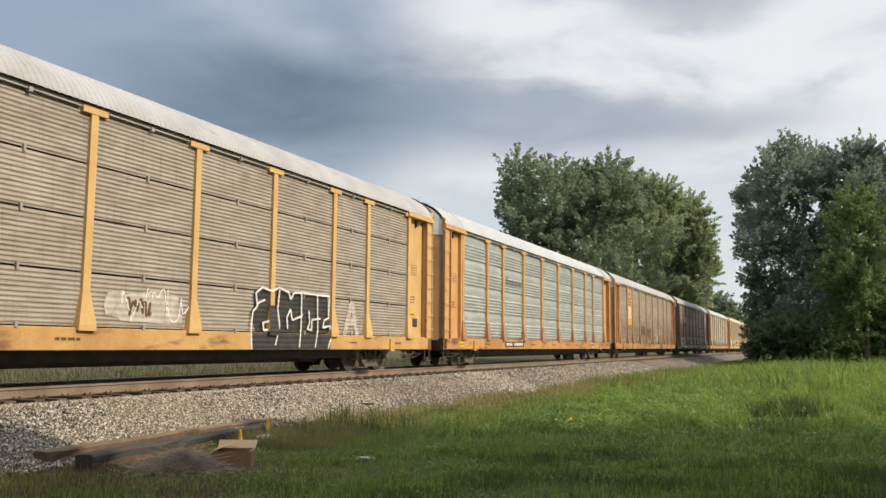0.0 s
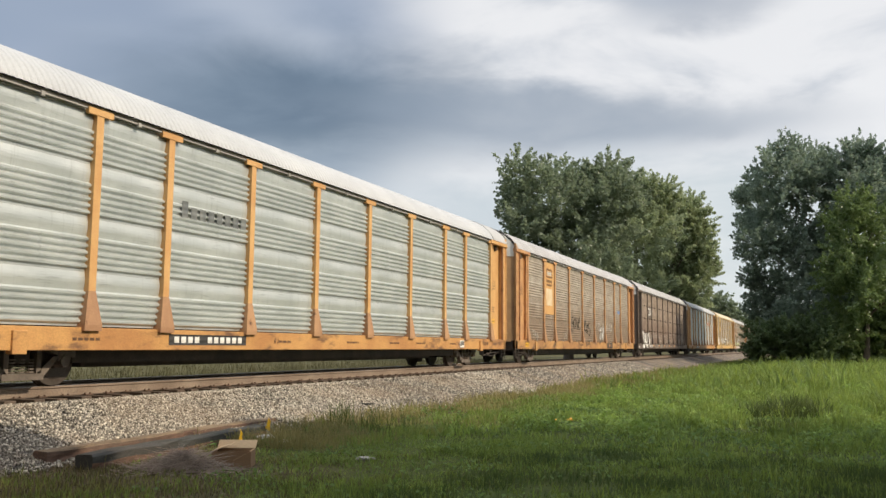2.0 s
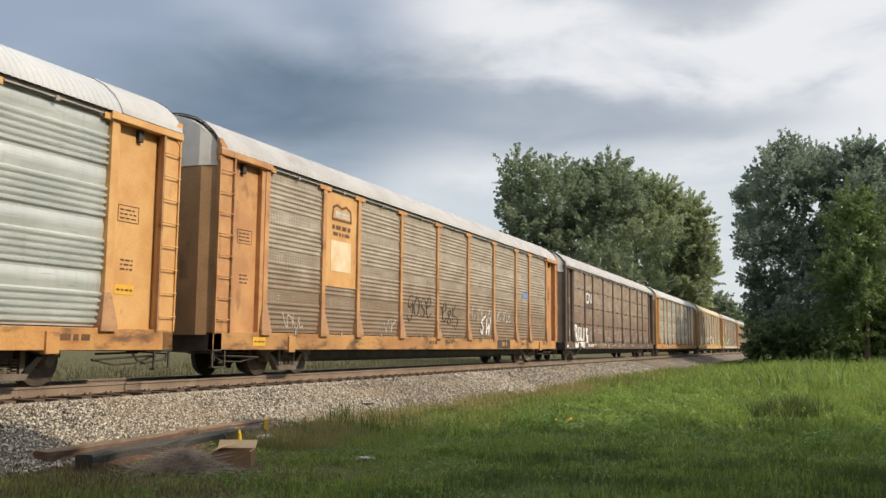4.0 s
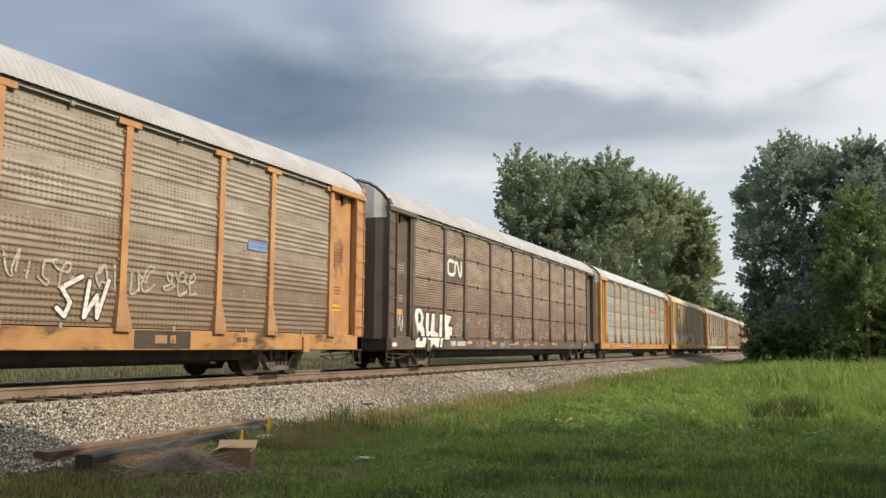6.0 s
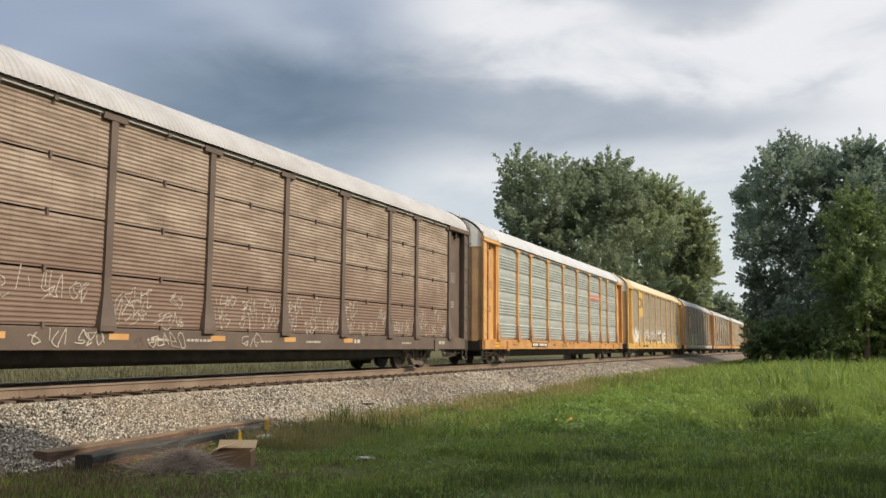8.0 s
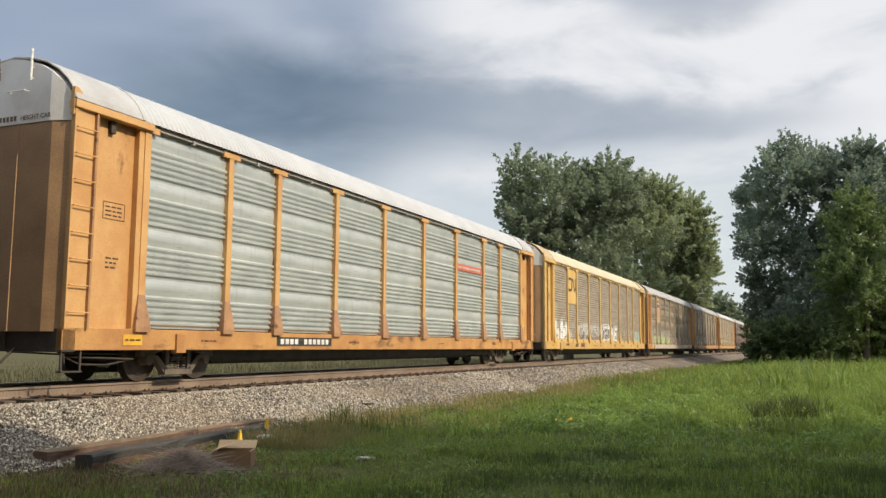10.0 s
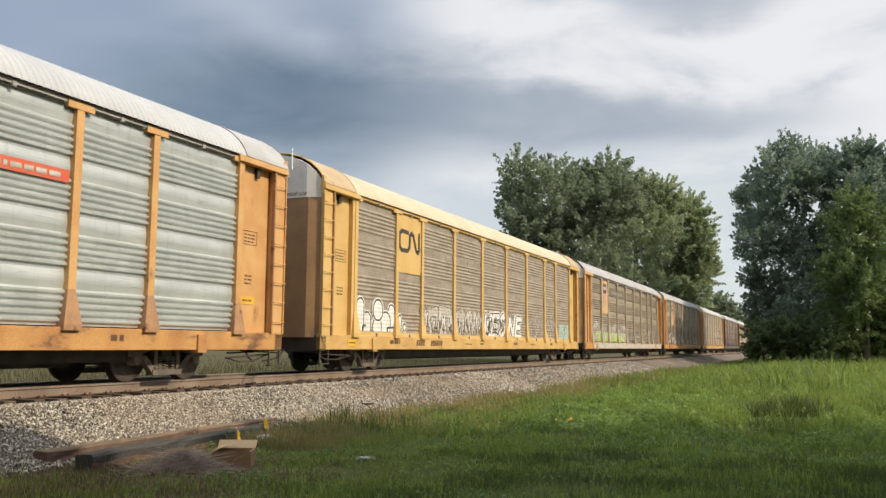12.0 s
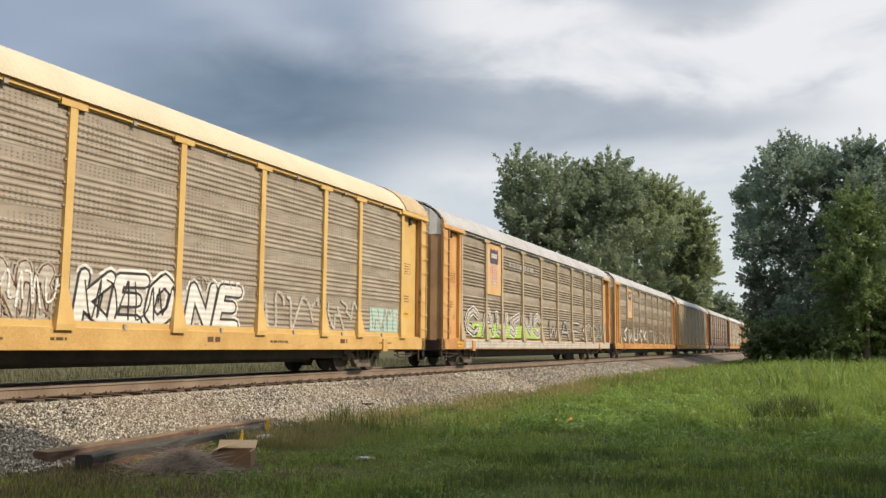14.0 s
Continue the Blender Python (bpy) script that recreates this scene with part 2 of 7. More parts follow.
RUST = (0.11, 0.045, 0.02)
M = {
    "yellow": surface("yellow_paint", (0.61, 0.405, 0.165), 0.55, 0, (0.55, 0.34, 0.125), 1.6, 60, 0.10, 0.08, stain=(0.26, 0.11, 0.035), stain_low=0.63, stain_scale=1.6, stain_stretch=(1, 1, 0.5)),
    "orange": surface("orange_yellow_paint", (0.60, 0.355, 0.14), 0.55, 0, (0.52, 0.275, 0.10), 1.4, 60, 0.12, 0.08, stain=(0.22, 0.085, 0.03), stain_low=0.60, stain_scale=1.8, stain_stretch=(1, 1, 0.5)),
    "lemon": surface("pale_yellow_paint", (0.62, 0.42, 0.155), 0.55, 0, (0.56, 0.355, 0.12), 1.4, 60, 0.10, 0.08, stain=(0.30, 0.15, 0.05), stain_low=0.66, stain_scale=1.6, stain_stretch=(1, 1, 0.5)),
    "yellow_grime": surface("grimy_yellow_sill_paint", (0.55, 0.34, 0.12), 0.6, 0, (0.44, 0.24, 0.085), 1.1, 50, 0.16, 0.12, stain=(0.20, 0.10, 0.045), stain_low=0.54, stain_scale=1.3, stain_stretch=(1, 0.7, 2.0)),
    "orange_grime": surface("grimy_orange_sill_paint", (0.52, 0.28, 0.095), 0.6, 0, (0.40, 0.19, 0.065), 1.1, 50, 0.16, 0.12, stain=(0.15, 0.075, 0.038), stain_low=0.52, stain_scale=1.3, stain_stretch=(1, 0.7, 2.0)),
    "lemon_grime": surface("grimy_pale_yellow_sill_paint", (0.58, 0.38, 0.135), 0.6, 0, (0.50, 0.30, 0.10), 1.1, 50, 0.16, 0.12, stain=(0.26, 0.14, 0.06), stain_low=0.58, stain_scale=1.3, stain_stretch=(1, 0.7, 2.0)),
    "rusty": surface("rusty_orange_paint", (0.52, 0.285, 0.12), 0.6, 0, (0.40, 0.20, 0.09), 1.4, 50, 0.15, 0.12, stain=(0.19, 0.09, 0.045), stain_low=0.55, stain_scale=1.8, stain_stretch=(1, 1, 0.5)),
    "rusty_grime": surface("sooty_orange_sill_paint", (0.46, 0.25, 0.09), 0.65, 0, (0.33, 0.165, 0.065), 1.0, 50, 0.18, 0.12, stain=(0.10, 0.055, 0.032), stain_low=0.49, stain_scale=1.2, stain_stretch=(1, 0.7, 2.0)),
    "tan": surface("pale_tan_dusty_paint", (0.44, 0.35, 0.23), 0.6, 0, (0.36, 0.28, 0.18), 1.4, 50, 0.12, 0.08, stain=(0.22, 0.15, 0.09), stain_low=0.6, stain_scale=1.8),
    # browner and darker than the paint of the car sides
    "end_brown": surface("brown_orange_end_paint", (0.42, 0.26, 0.13), 0.7, 0, (0.30, 0.18, 0.095), 0.9, 40, 0.15, 0.1, stain=(0.15, 0.095, 0.06), stain_low=0.58, stain_scale=1.0, stain_stretch=(1, 1, 0.5)),
    "brown": surface("brown_paint", (0.105, 0.078, 0.063), 0.6, 0, (0.135, 0.10, 0.078), 1.6, 60, 0.12, 0.08, stain=(0.05, 0.025, 0.017), stain_low=0.6),
    "rusted": surface("rusted_foot_paint", (0.33, 0.18, 0.095), 0.7, 0, (0.42, 0.24, 0.12), 2.0, 50, 0.15, 0.15, stain=RUST, stain_low=0.56, stain_scale=3.0),
    "sheet_rib": sheet_metal("galvanised_sheet", (0.62, 0.645, 0.625), (0.51, 0.54, 0.525), (0.30, 0.32, 0.31), 0.50, 0.40, dirt_low=0.56, streak=0.2),
    "sheet_tan": sheet_metal("weathered_tan_sheet", (0.385, 0.345, 0.29), (0.31, 0.27, 0.22), (0.18, 0.145, 0.11), 0.15, 0.6, dirt_low=0.52),
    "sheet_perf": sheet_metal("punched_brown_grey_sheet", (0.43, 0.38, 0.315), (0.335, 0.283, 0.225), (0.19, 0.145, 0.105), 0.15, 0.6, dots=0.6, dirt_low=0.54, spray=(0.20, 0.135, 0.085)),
    "sheet_grey": sheet_metal("punched_grey_sheet", (0.40, 0.345, 0.275), (0.32, 0.265, 0.205), (0.185, 0.145, 0.105), 0.2, 0.6, dots=0.5, dirt_low=0.52),
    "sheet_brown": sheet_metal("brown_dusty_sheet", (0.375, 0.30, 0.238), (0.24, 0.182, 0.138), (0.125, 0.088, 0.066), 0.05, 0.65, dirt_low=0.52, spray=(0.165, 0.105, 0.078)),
    "roof_grey": surface("galvanised_roof", (0.39, 0.385, 0.385), 0.65, 0.0, (0.32, 0.31, 0.305), 0.8, 40, 0.10, 0.08, stain=(0.26, 0.23, 0.20), stain_low=0.60, stain_scale=0.9, stain_stretch=(1, 0.6, 1)),
    "roof_bright": surface("bright_galvanised_roof", (0.45, 0.46, 0.465), 0.65, 0.0, (0.39, 0.40, 0.41), 0.8, 40, 0.08, 0.06, stain=(0.42, 0.41, 0.38), stain_low=0.64, stain_scale=0.9),
    "roof_cream": surface("cream_painted_roof", (0.53, 0.46, 0.325), 0.65, 0, (0.48, 0.41, 0.28), 0.8, 40, 0.10, 0.06, stain=(0.42, 0.32, 0.17), stain_low=0.66, stain_scale=0.9),
    "roof_plate": surface("dull_galvanised_roof_plate", (0.42, 0.42, 0.415), 0.6, 0.0, (0.35, 0.345, 0.34), 1.0, 40, 0.10, 0.08, stain=(0.30, 0.27, 0.23), stain_low=0.62, stain_scale=1.0),
    "tan_roof_plate": surface("tan_stained_roof_plate", (0.47, 0.36, 0.215), 0.6, 0, (0.40, 0.295, 0.165), 1.2, 40, 0.12, 0.08, stain=(0.33, 0.22, 0.11), stain_low=0.6, stain_scale=1.3),
    "eave": surface("grey_eave_rail", (0.40, 0.38, 0.35), 0.55, 0.2, (0.30, 0.28, 0.255), 2.0, 50, 0.15, 0.1),
    "void": surface("unlit_inside_black", (0.022, 0.019, 0.016), 0.9, 0, (0.03, 0.025, 0.02), 2, 30, 0.1, 0.05),
    "frame": surface("grimy_black_underframe", (0.042, 0.034, 0.029), 0.75, 0, (0.07, 0.054, 0.042), 2.2, 30, 0.2, 0.2),
    "truck": surface("dusty_cast_steel", (0.125, 0.102, 0.084), 0.75, 0.1, (0.19, 0.155, 0.125), 3.0, 40, 0.2, 0.2, stain=RUST, stain_low=0.6, stain_scale=4),
    "wheel": surface("rolled_steel_wheel", (0.10, 0.08, 0.065), 0.6, 0.5, (0.07, 0.052, 0.04), 4, 50, 0.15, 0.1),
    "white_wall": surface("white_end_paint", (0.72, 0.70, 0.66), 0.6, 0, (0.60, 0.57, 0.52), 1.5, 50, 0.1, 0.06, stain=(0.32, 0.27, 0.22), stain_low=0.62, stain_stretch=(1, 1, 0.4)),
    "white": surface("white_spray_paint", (0.74, 0.72, 0.68), 0.65, 0, (0.62, 0.60, 0.56), 3.0, 60, 0.1, 0.05, ribs=0.115),
    "dusty_white": surface("faded_white_spray_paint", (0.50, 0.46, 0.40), 0.7, 0, (0.36, 0.32, 0.27), 4.0, 60, 0.15, 0.05, ribs=0.115),
    "black": surface("black_spray_paint", (0.028, 0.026, 0.026), 0.6, 0, (0.05, 0.045, 0.04), 3.0, 60, 0.1, 0.05, ribs=0.115),
    "tag_dark": surface("thin_brown_black_spray_paint", (0.075, 0.062, 0.05), 0.7, 0, (0.13, 0.11, 0.085), 5.0, 60, 0.15, 0.05),
    "red": surface("red_orange_mark", (0.62, 0.10, 0.045), 0.6, 0, (0.55, 0.13, 0.07), 3.0, 60, 0.1, 0.05),
    "blue": surface("blue_spray_paint", (0.13, 0.22, 0.45), 0.65, 0, (0.2, 0.28, 0.46), 4.0, 60, 0.15, 0.05, ribs=0.115),
    "lime": surface("lime_spray_paint", (0.36, 0.52, 0.08), 0.65, 0, (0.30, 0.46, 0.12), 3.0, 60, 0.12, 0.05, ribs=0.115),
    "teal": surface("teal_spray_paint", (0.30, 0.48, 0.42), 0.65, 0, (0.4, 0.5, 0.45), 3.0, 60, 0.12, 0.05, ribs=0.115),
    "sign_glare": surface("pale_orange_glare_paint", (0.72, 0.60, 0.42), 0.35, 0, (0.62, 0.43, 0.22), 1.8, 60, 0.1, 0.05),
    "pink": surface("faded_red_sign_stripe", (0.62, 0.26, 0.19), 0.6, 0, (0.58, 0.34, 0.26), 3.0, 60, 0.1, 0.05),
    "faded_orange": surface("faded_orange_sign_paint", (0.62, 0.40, 0.20), 0.55, 0, (0.56, 0.33, 0.15), 1.6, 60, 0.1, 0.06),
    "navy": surface("dark_blue_sign_paint", (0.05, 0.045, 0.09), 0.6, 0, (0.08, 0.07, 0.11), 3.0, 60, 0.1, 0.05),
    "decal": surface("yellow_decal", (0.72, 0.42, 0.04), 0.5, 0, (0.62, 0.34, 0.04), 3.0, 60, 0.08, 0.04),
    "mark": surface("dark_brown_lettering", (0.10, 0.05, 0.025), 0.6, 0, (0.14, 0.07, 0.03), 3.0, 60, 0.1, 0.04),
    "wordmark": surface("faded_dark_lettering", (0.12, 0.13, 0.13), 0.6, 0, (0.2, 0.21, 0.2), 4.0, 60, 0.1, 0.04, ribs=0.125),
    "rail": surface("rail_steel_side", (0.21, 0.155, 0.115), 0.6, 0.1, (0.29, 0.225, 0.17), 1.2, 30, 0.2, 0.15),
    "tie_plate": surface("rusty_tie_plate", (0.10, 0.06, 0.04), 0.8, 0.1, (0.16, 0.10, 0.07), 3.0, 30, 0.2, 0.2),
    "rail_top": surface("polished_rail_head", (0.42, 0.37, 0.33), 0.3, 0.9, (0.33, 0.28, 0.24), 1.2, 30, 0.08, 0.03),
    "tie": surface("creosoted_timber", (0.075, 0.052, 0.036), 0.85, 0, (0.12, 0.085, 0.06), 3.0, 40, 0.3, 0.4, stretch=(0.25, 1, 1)),
    "timber_red": surface("reddish_worn_timber", (0.16, 0.085, 0.055), 0.85, 0, (0.09, 0.06, 0.042), 1.5, 35, 0.3, 0.4, stretch=(1, 0.15, 1), stain=(0.06, 0.045, 0.035), stain_low=0.55, stain_scale=2.0),
    "timber_dark": surface("tarred_timber", (0.028, 0.03, 0.026), 0.7, 0, (0.05, 0.042, 0.034), 1.5, 35, 0.3, 0.4, stretch=(1, 0.15, 1), stain=(0.16, 0.19, 0.17), stain_low=0.64, stain_scale=2.5),
    # paler top: its dirt and the light on it in one colour
    "timber_pale": surface("lit_dirty_timber_top", (0.20, 0.145, 0.09), 0.9, 0, (0.13, 0.09, 0.055), 1.5, 35, 0.3, 0.4, stretch=(1, 0.15, 1)),
    # shaded walls and lit flaps: the light is put into two cardboard colours
    "card": surface("shaded_brown_cardboard", (0.27, 0.16, 0.085), 0.85, 0, (0.21, 0.125, 0.065), 2.0, 60, 0.1, 0.08),
    "card_pale": surface("lit_cardboard", (0.52, 0.37, 0.21), 0.85, 0, (0.44, 0.30, 0.16), 2.0, 60, 0.1, 0.08),
    "twig": surface("dry_twigs", (0.24, 0.185, 0.145), 0.9, 0, (0.34, 0.27, 0.21), 5.0, 60, 0.2, 0.1),
    "flag": surface("yellow_flag_plastic", (0.80, 0.52, 0.02), 0.5, 0, (0.72, 0.42, 0.02), 5.0, 60, 0.05, 0.03),
    "plastic_white": surface("white_plastic", (0.75, 0.74, 0.70), 0.4, 0, (0.6, 0.58, 0.54), 5.0, 60, 0.08, 0.03),
    "bark": surface("grey_brown_bark", (0.13, 0.10, 0.075), 0.9, 0, (0.08, 0.06, 0.045), 2.0, 25, 0.3, 0.6, stretch=(1, 1, 0.25)),
}


# ---- building helpers ----
def mesh_from(name, verts, faces, material, smooth=False, slots=None, index=None):
    me = bpy.data.meshes.new(name)
    me.from_pydata([tuple(v) for v in verts], [], faces)
    for m in (slots or [material]):
        me.materials.append(m)
    if index is not None:
        me.polygons.foreach_set("material_index", index)
    if smooth:
        me.polygons.foreach_set("use_smooth", [True] * len(me.polygons))
    me.update()
    return me


def box_into(bm, x0, x1, y0, y1, z0, z1, bevel=0.0):
    """A box between two corners, its edges taken off where bevel is given."""
    made = bmesh.ops.create_cube(bm, size=1.0, matrix=Matrix.Translation(((x0 + x1) / 2, (y0 + y1) / 2, (z0 + z1) / 2)) @ Matrix.Diagonal((x1 - x0, y1 - y0, z1 - z0, 1)))
    if bevel:
        edges = list({e for v in made["verts"] for e in v.link_edges})
        bmesh.ops.bevel(bm, geom=edges, offset=bevel, segments=2, affect="EDGES", profile=0.5)
    return made


def tube_into(bm, a, b, r0, r1=None, sides=8):
    """A round bar from a to b."""
    a, b = Vector(a), Vector(b)
    way = b - a
    turn = way.to_track_quat("Z", "Y").to_matrix().to_4x4()
    bmesh.ops.create_cone(bm, cap_ends=True, segments=sides, radius1=r0, radius2=r0 if r1 is None else r1, depth=way.length, matrix=Matrix.Translation((a + b) / 2) @ turn)


def prism_into(bm, outline, axis, d0, d1):
    """An outline of (u, v) pairs drawn out from d0 to d1 along an axis: x takes (y, z), y takes (x, z)."""
    def put(u, v, d):
        return bm.verts.new((d, u, v) if axis == "x" else (u, d, v))
    a = [put(u, v, d0) for u, v in outline]
    b = [put(u, v, d1) for u, v in outline]
    n = len(outline)
    bm.faces.new(a)
    bm.faces.new(list(reversed(b)))
    for i in range(n):
        bm.faces.new((a[(i + 1) % n], a[i], b[i], b[(i + 1) % n]))


def done(bm, name, material):
    me = bpy.data.meshes.new(name)
    bmesh.ops.recalc_face_normals(bm, faces=bm.faces[:])
    bm.to_mesh(me)
    bm.free()
    me.materials.append(material)
    return me


def child(name, me, parent, at=(0, 0, 0), label=""):
    ob = new(name, me)
    ob.parent = parent
    ob.location = at
    return tagged(ob, label)


def part(name, bm, material, parent, label="", at=(0, 0, 0)):
    return child(name, done(bm, name, material), parent, at, label)


# ---- ground, ballast and track ----
TRACK_X, RAIL_Z = -13.16, 0.84
CAR_LONG, CAR_STEP, SPEED = 27.2, 28.65, 10.271


def ground_height(x, y):
    """The lawn lies at nought, with soft swells, and stays under the ballast."""
    if x < -8.6:
        return 0.0
    near = min(1.0, max(0.0, (x + 8.6) / 3.0))
    return near * (0.05 * noise.noise((x * 0.22, y * 0.22, 0.3)) + 0.025 * noise.noise((x * 0.8, y * 0.8, 4.0)))


def soil_material():
    mat = bpy.data.materials.new("grassy_soil")
    mat.use_nodes = True
    n = Nodes(mat.node_tree)
    tc = n.add("ShaderNodeTexCoord").outputs["Object"]
    a, b = n.noise(tc, 0.25, 6.0), n.noise(tc, 9.0, 6.0, 0.7)
    col = n.mix(n.step(a, 0.35, 0.65), (0.052, 0.078, 0.018), (0.085, 0.10, 0.028))
    col = n.mix(n.step(b, 0.4, 0.75), col, (0.035, 0.045, 0.014))
    x = n.add("ShaderNodeSeparateXYZ", {0: tc}).outputs[0]
    bare = n.math("ADD", n.math("ABSOLUTE", n.math("ADD", x, 9.2)), n.math("MULTIPLY", n.noise(tc, 0.8, 5.0), 2.2))
    col = n.mix(n.step(bare, 1.7, 3.3, 1.0, 0.0), col, n.mix(n.step(b, 0.35, 0.7), (0.10, 0.07, 0.038), (0.05, 0.042, 0.022)))
    y = n.add("ShaderNodeSeparateXYZ", {0: tc}).outputs[1]
    trod = n.math("MULTIPLY", n.step(n.math("ADD", x, n.noise(tc, 1.1, 5.0)), -6.0, -4.2, 1.0, 0.0), n.step(n.math("ADD", y, n.noise(tc, 1.3, 5.0)), 10.0, 12.5, 1.0, 0.0))
    col = n.mix(n.math("MULTIPLY", trod, 0.85), col, n.mix(n.step(b, 0.35, 0.7), (0.115, 0.082, 0.048), (0.06, 0.048, 0.028)))
    col = n.mix(n.step(x, -17.5, -16.0, 1.0, 0.0), col, n.mix(n.step(a, 0.35, 0.65), (0.075, 0.07, 0.032), (0.10, 0.092, 0.045)))
    relief = n.add("ShaderNodeBump", {"Height": b, "Strength": 0.6, "Distance": 0.05})
    bs = n.add("ShaderNodeBsdfPrincipled", {"Base Color": col, "Roughness": 0.95, "Normal": relief.outputs[0], "Specular IOR Level": 0.1})
    n.add("ShaderNodeOutputMaterial", {"Surface": bs.outputs[0]})
    return mat


def make_ground():
    """One sheet out to the horizon, fine near the camera."""
    def lines(limits):
        out = []
        for a, b, s in limits:
            out += list(np.arange(a, b, s))
        return out
    xs = lines([(-4000, -400, 600), (-400, -40, 60), (-40, -9, 4), (-9, 12, 0.6), (12, 60, 6), (60, 400, 60), (400, 4001, 600)])
    ys = lines([(-4000, -400, 600), (-400, -20, 60), (-20, 0, 4), (0, 40, 0.6), (40, 120, 4), (120, 600, 60), (600, 4801, 700)])
    verts = [(x, y, ground_height(x, y)) for y in ys for x in xs]
    w = len(xs)
    faces = [(j * w + i, j * w + i + 1, (j + 1) * w + i + 1, (j + 1) * w + i) for j in range(len(ys) - 1) for i in range(w - 1)]
    ob = new("ground", mesh_from("ground", verts, faces, soil_material(), True))
    return tagged(ob, "grassy field with bare brown soil along the ballast", "ground", kind="structure")


def stone_material():
    mat = bpy.data.materials.new("crushed_stone")
    mat.use_nodes = True
    n = Nodes(mat.node_tree)
    rnd = n.add("ShaderNodeNewGeometry").outputs["Random Per Island"]
    tc = n.add("ShaderNodeTexCoord").outputs["Object"]
    col = n.mix(n.math("POWER", rnd, 1.5), (0.05, 0.043, 0.034), (0.66, 0.60, 0.49))
    warm = n.step(n.noise(tc, 0.5, 4.0), 0.4, 0.65)
    col = n.mix(n.math("MULTIPLY", warm, 0.3), col, (0.36, 0.275, 0.19))
    b = n.add("ShaderNodeBsdfPrincipled", {"Base Color": col, "Roughness": 0.85})
    n.add("ShaderNodeOutputMaterial", {"Surface": b.outputs[0]})
    return mat


def bed_material():
    mat = bpy.data.materials.new("ballast_bed")
    mat.use_nodes = True
    n = Nodes(mat.node_tree)
    tc = n.add("ShaderNodeTexCoord").outputs["Object"]
    v = n.add("ShaderNodeTexVoronoi", {"Vector": tc, "Scale": 15.0})
    r = n.add("ShaderNodeSeparateColor", {0: v.outputs["Color"]}).outputs[0]
    col = n.mix(r, (0.05, 0.044, 0.037), (0.22, 0.195, 0.165))
    # dark cell rims put the shade between the stones into the colour
    col = n.mix(n.step(v.outputs["Distance"], 0.35, 0.7), col, (0.07, 0.06, 0.05))
    col = n.mix(n.math("MULTIPLY", n.step(n.noise(tc, 0.5, 4.0), 0.4, 0.65), 0.6), col, (0.30, 0.225, 0.155))
    relief = n.add("ShaderNodeBump", {"Height": v.outputs["Distance"], "Strength": 1.0, "Distance": -0.05})
    b = n.add("ShaderNodeBsdfPrincipled", {"Base Color": col, "Roughness": 0.9, "Normal": relief.outputs[0]})
    n.add("ShaderNodeOutputMaterial", {"Surface": b.outputs[0]})
    return mat


TOE = -9.25


def bed_height(x):
    """Cross-section of the ballast: flat between the tie ends, then a long shoulder."""
    u = abs(x - TRACK_X)
    top, foot = 1.75, TOE - TRACK_X
    if u <= top:
        return RAIL_Z - 0.245
    return (RAIL_Z - 0.245) * max(0.0, (foot - u) / (foot - top)) + 0.005


